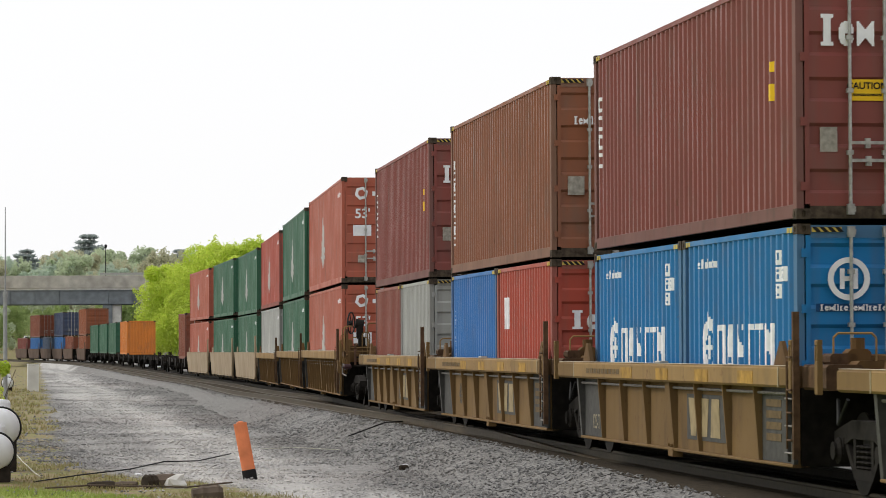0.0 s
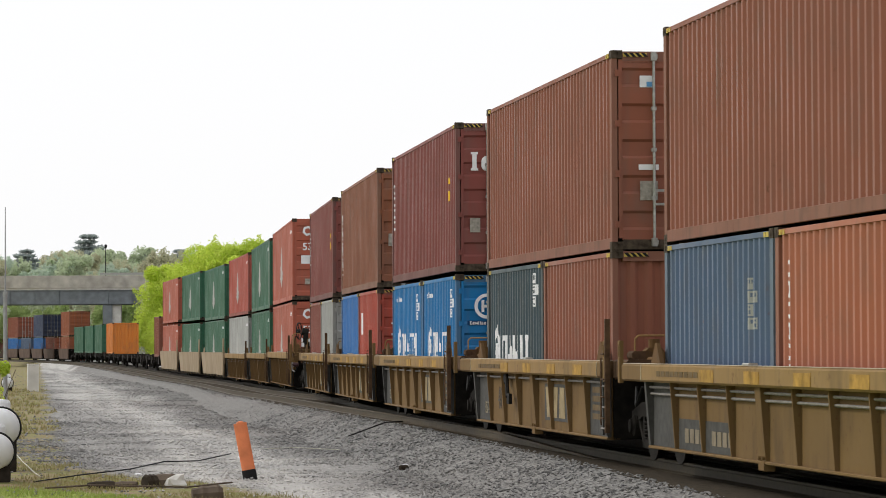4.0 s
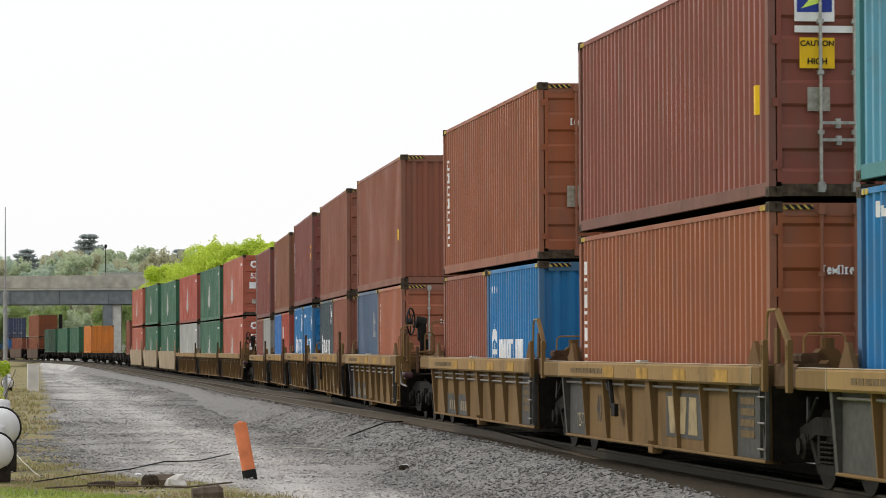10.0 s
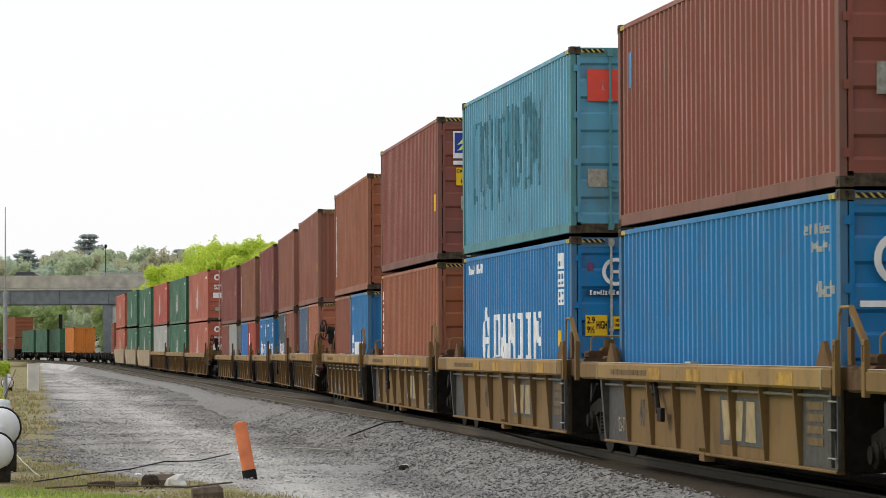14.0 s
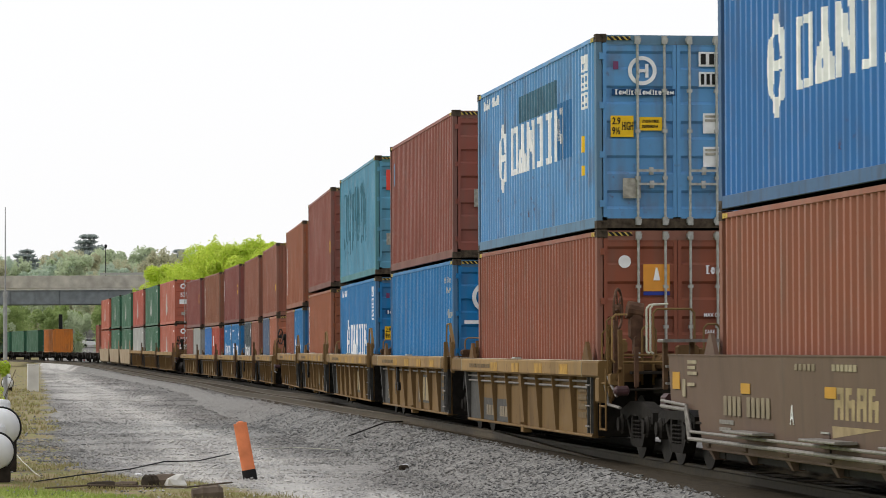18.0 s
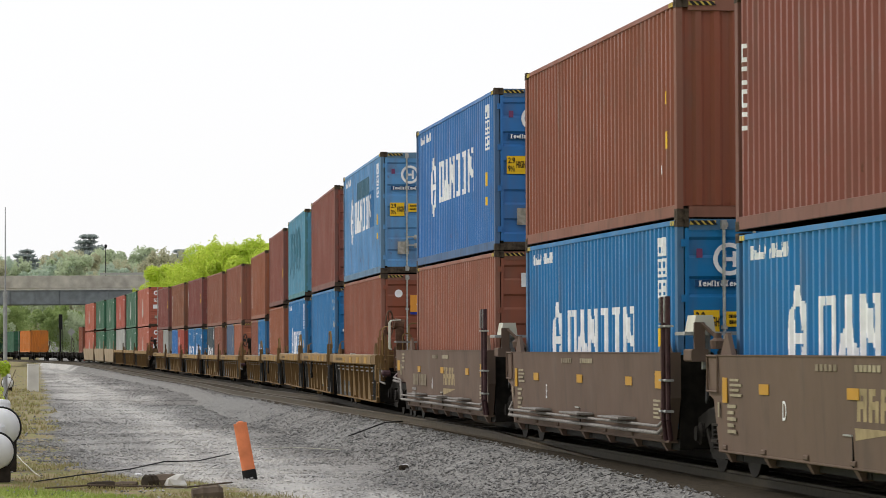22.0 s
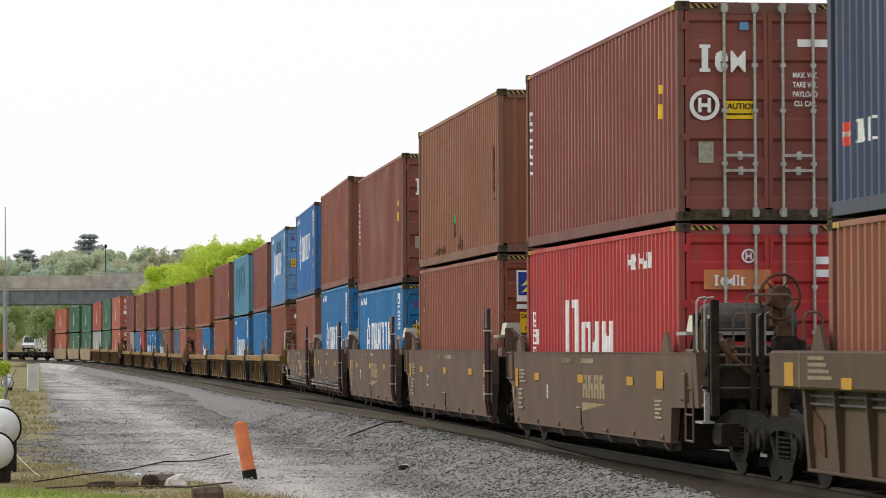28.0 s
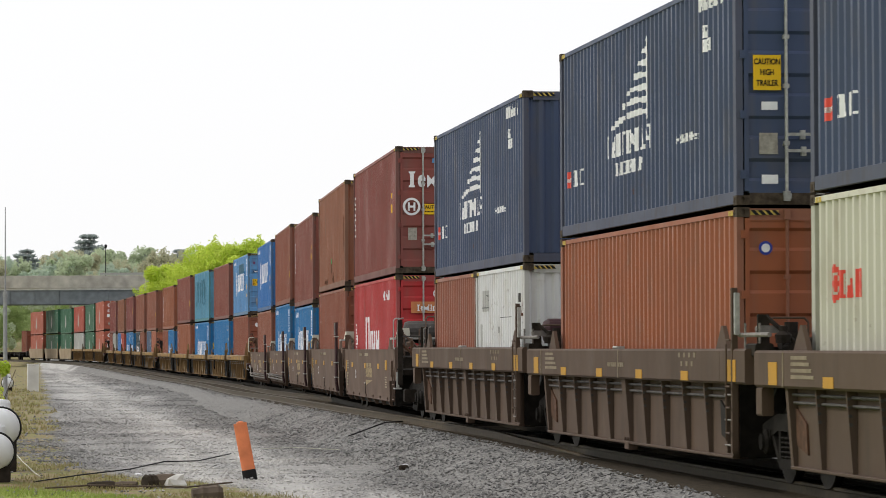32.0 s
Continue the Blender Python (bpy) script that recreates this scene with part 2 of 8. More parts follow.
def road_band(n, l):
    """Where wheels have worn the gravel pale: a strip that runs towards the bridge."""
    co = n.new("ShaderNodeTexCoord")
    xyz = n.new("ShaderNodeSeparateXYZ")
    l.new(co.outputs["Object"], xyz.inputs["Vector"])
    a = n.new("ShaderNodeMath")
    a.operation = "MULTIPLY_ADD"
    l.new(xyz.outputs["Y"], a.inputs[0])
    a.inputs[1].default_value, a.inputs[2].default_value = 0.128, -4.1
    b = n.new("ShaderNodeMath")
    b.operation = "ADD"
    l.new(a.outputs["Value"], b.inputs[0])
    l.new(xyz.outputs["X"], b.inputs[1])
    w = n.new("ShaderNodeMath")
    w.operation = "MULTIPLY_ADD"
    l.new(noise_tex(n, l, 0.22, 5, (1, 0.4, 1)), w.inputs[0])
    w.inputs[1].default_value = 5.0
    l.new(b.outputs["Value"], w.inputs[2])
    c = n.new("ShaderNodeMath")
    c.operation = "MAXIMUM"
    west = n.new("ShaderNodeMath")
    west.operation = "MULTIPLY"
    west.inputs[1].default_value = -0.62
    s = n.new("ShaderNodeMath")
    s.operation = "SUBTRACT"
    l.new(w.outputs["Value"], s.inputs[0])
    s.inputs[1].default_value = 2.5
    l.new(s.outputs["Value"], c.inputs[0])
    l.new(s.outputs["Value"], west.inputs[0])
    l.new(west.outputs["Value"], c.inputs[1])
    streak = n.new("ShaderNodeMapRange")
    streak.inputs["From Min"].default_value, streak.inputs["From Max"].default_value = 0.36, 0.64
    streak.inputs["To Min"].default_value, streak.inputs["To Max"].default_value = 0.45, 1.35
    far = n.new("ShaderNodeMath")
    far.operation = "MULTIPLY"
    far.inputs[1].default_value = 0.022
    l.new(xyz.outputs["Y"], far.inputs[0])
    along = n.new("ShaderNodeCombineXYZ")
    l.new(b.outputs["Value"], along.inputs["X"])
    l.new(far.outputs["Value"], along.inputs["Y"])
    tx = n.new("ShaderNodeTexNoise")
    tx.inputs["Scale"].default_value, tx.inputs["Detail"].default_value = 0.75, 3.0
    l.new(along.outputs["Vector"], tx.inputs["Vector"])
    l.new(tx.outputs["Fac"], streak.inputs["Value"])
    out = n.new("ShaderNodeMath")
    out.operation, out.use_clamp = "MULTIPLY", True
    l.new(ramp(n, l, c.outputs["Value"], 2.0, 0.4), out.inputs[0])
    l.new(streak.outputs["Result"], out.inputs[1])
    return out.outputs["Value"]


def ground_mat():
    m, n, l, p = shader("gravel_and_dirt")
    co = n.new("ShaderNodeTexCoord")
    vor = n.new("ShaderNodeTexVoronoi")
    vor.inputs["Scale"].default_value = 13.0
    l.new(co.outputs["Object"], vor.inputs["Vector"])
    stone = n.new("ShaderNodeValToRGB")
    e = stone.color_ramp.elements
    e[0].position, e[0].color = 0.0, (0.12, 0.117, 0.112, 1)
    e[1].position, e[1].color = 1.0, (0.27, 0.262, 0.25, 1)
    sepc = n.new("ShaderNodeSeparateColor")
    l.new(vor.outputs["Color"], sepc.inputs["Color"])
    l.new(sepc.outputs["Red"], stone.inputs["Fac"])
    worn = road_band(n, l)
    gravel = blend(n, l, worn, stone.outputs["Color"], (0.60, 0.585, 0.56))
    gravel = blend(n, l, 0.45, gravel, stone.outputs["Color"])
    # dry earth and grass towards the camera's near verge and along the far verge
    xyz = n.new("ShaderNodeSeparateXYZ")
    l.new(co.outputs["Object"], xyz.inputs["Vector"])

    def band(a, b, c, lo, hi):
        """A soft mask across the line a*x + b*y + c, frayed by noise."""
        s1 = n.new("ShaderNodeMath")
        s1.operation = "MULTIPLY_ADD"
        l.new(xyz.outputs["X"], s1.inputs[0])
        s1.inputs[1].default_value, s1.inputs[2].default_value = a, c
        s2 = n.new("ShaderNodeMath")
        s2.operation = "MULTIPLY_ADD"
        l.new(xyz.outputs["Y"], s2.inputs[0])
        s2.inputs[1].default_value = b
        l.new(s1.outputs["Value"], s2.inputs[2])
        fr = n.new("ShaderNodeMath")
        fr.operation = "MULTIPLY_ADD"
        l.new(noise_tex(n, l, 0.35, 6), fr.inputs[0])
        fr.inputs[1].default_value = 5.0
        l.new(s2.outputs["Value"], fr.inputs[2])
        return ramp(n, l, fr.outputs["Value"], lo, hi)

    earth = blend(n, l, ramp(n, l, noise_tex(n, l, 2.2, 5), 0.4, 0.6), (0.25, 0.19, 0.12), (0.20, 0.20, 0.075))
    lawn = blend(n, l, ramp(n, l, noise_tex(n, l, 9.0, 5), 0.3, 0.7), (0.20, 0.27, 0.045), (0.30, 0.34, 0.09))
    base = blend(n, l, band(-2.4, -1.0, 44.3, 1.9, 3.5), gravel, earth)
    base = blend(n, l, band(-2.86, -0.349, -0.86, 0.0, 0.8), base, earth)
    base = blend(n, l, band(-1.3, -1.0, 42.2, 2.4, 2.9), base, lawn)
    l.new(base, p.inputs["Base Color"])
    p.inputs["Roughness"].default_value = 0.92
    p.inputs["Specular IOR Level"].default_value = 0.15
    bump(n, l, p, vor.outputs["Distance"], 0.6, 0.04)
    return m


def ballast_mat():
    m, n, l, p = shader("grey_ballast_stone")
    g = n.new("ShaderNodeNewGeometry")
    c = n.new("ShaderNodeValToRGB")
    e = c.color_ramp.elements
    e[0].position, e[0].color = 0.0, (0.155, 0.154, 0.152, 1)
    e[1].position, e[1].color = 1.0, (0.285, 0.279, 0.270, 1)
    l.new(g.outputs["Random Per Island"], c.inputs["Fac"])
    worn = road_band(n, l)
    pale = blend(n, l, worn, c.outputs["Color"], (0.58, 0.565, 0.54))
    mott = blend(n, l, ramp(n, l, noise_tex(n, l, 0.9, 6), 0.38, 0.62), (0.84, 0.84, 0.85), (1.08, 1.07, 1.05))
    l.new(blend(n, l, 1.0, blend(n, l, 0.85, c.outputs["Color"], pale), mott, "MULTIPLY"), p.inputs["Base Color"])
    p.inputs["Roughness"].default_value = 0.9
    p.inputs["Specular IOR Level"].default_value = 0.15
    return m


def leaf_mat(name, a, b):
    m, n, l, p = shader(name)
    g = n.new("ShaderNodeNewGeometry")
    big = ramp(n, l, noise_tex(n, l, 0.35, 3), 0.35, 0.65)
    c1 = blend(n, l, g.outputs["Random Per Island"], a, b)
    l.new(blend(n, l, big, c1, shade(a, 0.85)), p.inputs["Base Color"])
    p.inputs["Roughness"].default_value = 0.6
    p.inputs["Transmission Weight"].default_value = 0.0
    tr = n.new("ShaderNodeBsdfTranslucent")
    l.new(c1, tr.inputs["Color"])
    mx = n.new("ShaderNodeMixShader")
    mx.inputs["Fac"].default_value = 0.45
    l.new(p.outputs["BSDF"], mx.inputs[1])
    l.new(tr.outputs["BSDF"], mx.inputs[2])
    l.new(mx.outputs["Shader"], n["Material Output"].inputs["Surface"])
    return m


GRASS = leaf_mat("grass_blade", (0.22, 0.31, 0.05), (0.36, 0.38, 0.12))
DRYGRASS = leaf_mat("dry_grass_blade", (0.30, 0.24, 0.11), (0.24, 0.25, 0.09))
GROUND = ground_mat()
BALLAST = ballast_mat()
# Shaded and lit copies of one ballast: the train's shade is in the colour.
SHADEBALLAST = plain("shaded_ballast", (0.016, 0.013, 0.010), 0.95, 0, 0.45, 9, 0.8)
BROWNBALLAST = plain("lit_dusty_ballast", (0.042, 0.032, 0.020), 0.95, 0, 0.5, 11, 0.9)
TIMBER = plain("creosoted_timber", (0.040, 0.031, 0.022), 0.9, 0, 0.4, 6, 0.5)
RAILSTEEL = plain("rail_steel", (0.032, 0.025, 0.015), 0.6, 0.0, 0.3)
NEARRAIL = plain("dusty_rail_steel", (0.070, 0.053, 0.032), 0.5, 0.0, 0.3)
CONCRETE = plain("stained_concrete", (0.43, 0.405, 0.36), 0.85, 0, 0.26, 0.9, 0.3)
CARWHITE = plain("white_car_paint", (0.75, 0.75, 0.76), 0.25, 0, 0.04, 3, 0.02)
CARDARK = plain("dark_grey_car_paint", (0.06, 0.065, 0.075), 0.3, 0, 0.05, 3, 0.02)
ROADTAR = plain("worn_asphalt", (0.055, 0.053, 0.05), 0.9, 0, 0.25, 2)
CARGLASS = plain("dark_car_glass", (0.02, 0.025, 0.03), 0.08, 0, 0.1)
PALECONCRETE = plain("pale_concrete", (0.60, 0.585, 0.55), 0.85, 0, 0.15, 1.5, 0.2)
GIRDER = plain("blue_grey_girder_steel", (0.185, 0.205, 0.222), 0.6, 0.2, 0.2, 1.2)
LIME = leaf_mat("spring_leaf", (0.50, 0.64, 0.06), (0.78, 0.86, 0.17))
WOODGREEN = leaf_mat("shaded_wood_leaf", (0.20, 0.27, 0.10), (0.30, 0.36, 0.15))
# Distance haze is put into the far olive, green and needle colours below.
OLIVE = leaf_mat("hazed_olive_leaf", (0.50, 0.50, 0.33), (0.62, 0.60, 0.43))
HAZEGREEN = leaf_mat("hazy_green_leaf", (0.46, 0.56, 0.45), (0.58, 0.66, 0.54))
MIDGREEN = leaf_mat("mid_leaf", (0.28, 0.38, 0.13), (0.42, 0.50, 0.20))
DULLGREEN = leaf_mat("hazed_far_leaf", (0.52, 0.60, 0.40), (0.66, 0.72, 0.53))
HAZEPINE = leaf_mat("hazed_needle", (0.33, 0.38, 0.37), (0.42, 0.47, 0.45))
BARK = plain("bark", (0.11, 0.085, 0.065), 0.9, 0, 0.3, 4, 0.6)
ORANGEPLASTIC = plain("orange_marker_plastic", (0.74, 0.235, 0.105), 0.55, 0, 0.22, 3)
TANKWHITE = plain("white_tank_paint", (0.66, 0.67, 0.68), 0.4, 0, 0.08, 3)
POLEGREY = plain("grey_pole", (0.30, 0.31, 0.31), 0.5, 0.3, 0.15)


# ---------------------------------------------------------------- mesh helpers
class Solid:
    """Gathers boxes, rods and swept profiles into one mesh."""

    def __init__(self):
        self.v, self.f = [], []

    def add(self, verts, faces):
        k = len(self.v)
        self.v += [tuple(q) for q in verts]
        self.f += [tuple(i + k for i in fc) for fc in faces]
        return self

    def box(self, x0, x1, y0, y1, z0, z1, c=0.0):
        """A box, its long edges cut by c."""
        if c <= 0:
            return self.add([(x, y, z) for x in (x0, x1) for y in (y0, y1) for z in (z0, z1)],
                            [(0, 1, 3, 2), (4, 6, 7, 5), (0, 4, 5, 1), (2, 3, 7, 6), (0, 2, 6, 4), (1, 5, 7, 3)])
        ring = [(y0 + c, z0), (y1 - c, z0), (y1, z0 + c), (y1, z1 - c), (y1 - c, z1), (y0 + c, z1), (y0, z1 - c), (y0, z0 + c)]
        return self.sweep([(x0, ring), (x1, ring)])

    def sweep(self, rings):
        """Rings of (x, [(y, z)...]) joined along x and closed at both ends."""
        n = len(rings[0][1])
        vs = [(x, y, z) for x, r in rings for y, z in r]
        fs = [(a * n + i, a * n + (i + 1) % n, (a + 1) * n + (i + 1) % n, (a + 1) * n + i)
              for a in range(len(rings) - 1) for i in range(n)]
        fs += [tuple(range(n - 1, -1, -1)), tuple(range((len(rings) - 1) * n, len(rings) * n))]
        return self.add(vs, fs)

    def rod(self, a, b, r, n=8, r2=None):
        a, b = Vector(a), Vector(b)
        w = (b - a).normalized()
        u = w.orthogonal().normalized()
        q = w.cross(u)
        r2 = r if r2 is None else r2
        vs = [a + (u * math.cos(k * math.tau / n) + q * math.sin(k * math.tau / n)) * r for k in range(n)]
        vs += [b + (u * math.cos(k * math.tau / n) + q * math.sin(k * math.tau / n)) * r2 for k in range(n)]
        fs = [(k, (k + 1) % n, n + (k + 1) % n, n + k) for k in range(n)]
        fs += [tuple(range(n - 1, -1, -1)), tuple(range(n, 2 * n))]
        return self.add(vs, fs)

    def pipe(self, pts, r, n=6):
        for a, b in zip(pts, pts[1:]):
            self.rod(a, b, r, n)
        return self

    def ring(self, c, axis, big, small, n=20, m=6):
        """A torus."""
        c, w = Vector(c), Vector(axis).normalized()
        u = w.orthogonal().normalized()
        q = w.cross(u)
        vs = []
        for k in range(n):
            d = u * math.cos(k * math.tau / n) + q * math.sin(k * math.tau / n)
            for j in range(m):
                t = j * math.tau / m
                vs.append(c + d * (big + small * math.cos(t)) + w * small * math.sin(t))
        fs = [(k * m + j, ((k + 1) % n) * m + j, ((k + 1) % n) * m + (j + 1) % m, k * m + (j + 1) % m)
              for k in range(n) for j in range(m)]
        return self.add(vs, fs)

    def lathe(self, c, axis, prof, n=20):
        """prof: (along, radius) pairs turned round the axis."""
        c, w = Vector(c), Vector(axis).normalized()
        u = w.orthogonal().normalized()
        q = w.cross(u)
        vs = [c + w * a + (u * math.cos(k * math.tau / n) + q * math.sin(k * math.tau / n)) * r for a, r in prof for k in range(n)]
        fs = [(i * n + k, i * n + (k + 1) % n, (i + 1) * n + (k + 1) % n, (i + 1) * n + k)
              for i in range(len(prof) - 1) for k in range(n)]
        fs += [tuple(range(n - 1, -1, -1)), tuple(range((len(prof) - 1) * n, len(prof) * n))]
        return self.add(vs, fs)

    def mesh(self, name, smooth=False):
        me = bpy.data.meshes.new(name)
        me.from_pydata(self.v, [], self.f)
        bm = bmesh.new()
        bm.from_mesh(me)
        bmesh.ops.recalc_face_normals(bm, faces=bm.faces)
        bm.to_mesh(me)
        bm.free()
        if smooth:
            me.shade_smooth()
        me.materials.append(BLACK)
        return me


def part(name, me, mat, parent=None, label="", at=None):
    """One mesh object under a thing or a part; alike parts share the mesh."""
    if isinstance(me, Solid):
        me = me.mesh(name)
    ob = new(name, me)
    ob.material_slots[0].link = "OBJECT"
    ob.material_slots[0].material = mat
    ob.parent = parent
    if at is not None:
        ob.matrix_basis = at if isinstance(at, Matrix) else Matrix.Translation(at)
    return tagged(ob, label)


CACHE = {}


def shared(key, make):
    if key not in CACHE:
        CACHE[key] = make()
    return CACHE[key]

# ---------------------------------------------------------------- ground
GROUND_Z = -0.55


def hill(x, y):
    far = max(0.0, min(1.0, (y - 470) / 260))
    return GROUND_Z + 8.5 * far * far * (3 - 2 * far)


def make_ground():
    xs = sorted(set([-3000, -1500, -800, -500, -350, -250, 250, 350, 500, 800, 1500, 3000]
                    + list(range(-200, 201, 20)) + [k * 1.0 for k in range(-16, 21)]))
    ys = sorted(set([-1500, -600, -300, -150, -80, -40, 0, 20, 3000, 2000, 1500, 1000, 800, 700]
                    + list(range(200, 640, 20)) + [30 + k * 1.5 for k in range(114)]))
    vs, fs = [], []
    for y in ys:
        for x in xs:
            vs.append((x, y, hill(x, y) + 0.11 * noise.noise((x * 0.25, y * 0.25, 0)) + 0.03 * noise.noise((x * 0.9, y * 0.9, 3))))
    n = len(xs)
    for j in range(len(ys) - 1):
        for i in range(n - 1):
            fs.append((j * n + i, j * n + i + 1, (j + 1) * n + i + 1, (j + 1) * n + i))
    me = bpy.data.meshes.new("ground")
    me.from_pydata(vs, [], fs)
    me.shade_smooth()
    me.materials.append(GROUND)
    tagged(new("ground", me), "grey gravel yard with worn tracks, dry earth and grass", "ground", kind="structure")


make_ground()


def lie(x, y):
    """The height of the ground or of the ballast shoulder at a place."""
    s = float(np.interp(y, _north, ARC))
    side = (float(np.interp(s, ARC, _east)) - x) * math.cos(float(np.interp(s, ARC, _head))) - turnout(s) - apron(s)
    z = GROUND_Z + 0.11 * noise.noise((x * 0.25, y * 0.25, 0)) + 0.03 * noise.noise((x * 0.9, y * 0.9, 3))
    if side < 3.1:
        z = max(z, float(np.interp(side, (1.30, 1.65 - 0.1 * spread(s), 3.1 - 0.68 * spread(s)), (-0.165, -0.230, -0.68))) + rise(s))
    return z, side


def verge(x, y):
    """How far a place lies inside the near verge (above 0) or the far one."""
    f = 5.0 * (0.5 + 0.5 * noise.noise((x * 0.35, y * 0.35, 9)))
    return max(-2.4 * x - y + 44.3 + f - 2.7, (-x - 0.122 * y - 0.3) * 2.86 + f - 0.4 - 2.0 * max(0.0, 80.0 - y))


# ---------------------------------------------------------------- railway track
def swept(name, prof, s0, s1, step, side=lambda s: 0.0, mat=None):
    """A profile of (side, z) points swept along the track's line."""
    vs, fs = [], []
    ss = list(np.arange(s0, s1 + 0.01, step))
    n = len(prof)
    for s in ss:
        for a, z in prof:
            vs.append(tuple(on_line(s, side(s) + a, z)))
    for k in range(len(ss) - 1):
        for i in range(n):
            fs.append((k * n + i, k * n + (i + 1) % n, (k + 1) * n + (i + 1) % n, (k + 1) * n + i))
    sol = Solid()
    sol.v, sol.f = vs, fs
    return sol


def spread(s):
    u = max(0.0, min(1.0, (s - 22) / 75))
    return u * u * (3 - 2 * u)


def turnout(s):
    """How far the diverging rail lies outside the near running rail."""
    return 2.3 * spread(s)


def apron(s):
    """Extra width of the strip beside the rail, fitted to the camera's view."""
    return float(np.interp(s, (-8, 0, 12, 20), (0.80, 0.55, 0.10, 0.0)))


def make_track():
    bed = tagged(new("track_bed", None), "ballasted railway track curving away under a bridge", "railway track", kind="structure")
    prof = [(-1.30, -0.200), (-0.8, -0.192), (0.8, -0.192), (0.86, -0.194)]
    strip = [(0.86, -0.160), (1.08, -0.152), (1.30, -0.165)]
    out = [(1.30, -0.165), (1.65, -0.230), (3.1, -0.68)]

    def sheet(profile, near):
        sol = Solid()
        ss = list(np.arange(-70, 500, 1.0))
        n = len(profile)
        for s in ss:
            w = turnout(s) + (apron(s) if near or profile[0][0] > 0 else 0)
            for i, (a, z) in enumerate(profile):
                j = 0.03 * noise.noise((s * 0.8, a * 3, z)) if near or a < -1.3 else 0
                wide = 0.68 * spread(s) if near and a > 3 else 0
                sol.v.append(tuple(on_line(s, a - wide + (w if near or a > 1.2 else w * 0.5 if a > 1.0 else 0), z + j)))
        for k in range(len(ss) - 1):
            for i in range(n - 1):
                sol.f.append((k * n + i, k * n + i + 1, (k + 1) * n + i + 1, (k + 1) * n + i))
        return sol
    part("ballast_bed", sheet(prof, False), SHADEBALLAST, bed, "dark ballast between the rails, the train's shade in its colour")
    part("ballast_strip", sheet(strip, False), BROWNBALLAST, bed, "brown dusty ballast beside the rails, lit copy of the bed")
    part("ballast_shoulder", sheet(out, True), GROUND, bed, "grey ballast shoulder")
    # Far shoulder coloured dark to stand for shade behind the train.
    part("ballast_shoulder", sheet([(-a, z) for a, z in out], False), SHADEBALLAST, bed, "dark far ballast shoulder, the train's shade in its colour")
    rail = [(-0.075, -0.18), (0.075, -0.18), (0.075, -0.165), (0.012, -0.14), (0.012, -0.045), (0.037, -0.035), (0.037, -0.004),
            (0.028, 0.0), (-0.028, 0.0), (-0.037, -0.004), (-0.037, -0.035), (-0.012, -0.045), (-0.012, -0.14), (-0.075, -0.165)]
    part("rail", swept("rail", rail, -70, 500, 2.0, lambda s: 0.755), RAILSTEEL, bed, "worn steel rail with a rusty web")
    part("rail", swept("rail", rail, -70, 500, 2.0, lambda s: -0.755), RAILSTEEL, bed, "worn steel rail with a rusty web")
    blade = swept("rail", rail, 11.5, 430, 2.0, lambda s: 0.835 + 0.065 * min(1.0, (s - 11.5) / 18) + turnout(s))
    n = len(rail)
    for k in range(5):
        # the blade's point dips into the ballast
        for i in range(n):
            x, y, z = blade.v[k * n + i]
            blade.v[k * n + i] = (x, y, z - 0.15 * (1 - k / 5))
    part("rail", swept("rail", rail, 64, 430, 2.0, lambda s: -0.56 + turnout(s)), NEARRAIL, bed, "worn steel rail of a turnout")
    part("rail", blade, NEARRAIL, bed, "worn steel rail of a turnout")
    tie = Solid().box(-0.11, 0.11, -1.25, 1.25, -0.36, -0.182, 0.012).mesh("tie")
    far = Solid()
    k = 0
    for s in np.arange(-8, 300, 0.55):
        w = turnout(s)
        q = on_line(s, w * 0.52 if w > 0.3 else 0)
        h = float(np.interp(s, ARC, _head))
        m = pose(q.x, q.y, q.z + 0.012 * math.sin(s * 7.3), 0, 0, math.degrees(h) + 90 + 2 * math.sin(s * 3.1))
        if k < 230:
            m = m @ Matrix.Diagonal((1, 1 + w / 2.6, 1, 1))
            part("tie", tie, TIMBER, bed, at=m)
        else:
            far.add([m @ v.co for v in tie.vertices], [tuple(f.vertices) for f in tie.polygons])
        k += 1
    tagged(part("far_ties", far, TIMBER, bed, "dark timber ties"), kind="stuff")


make_track()


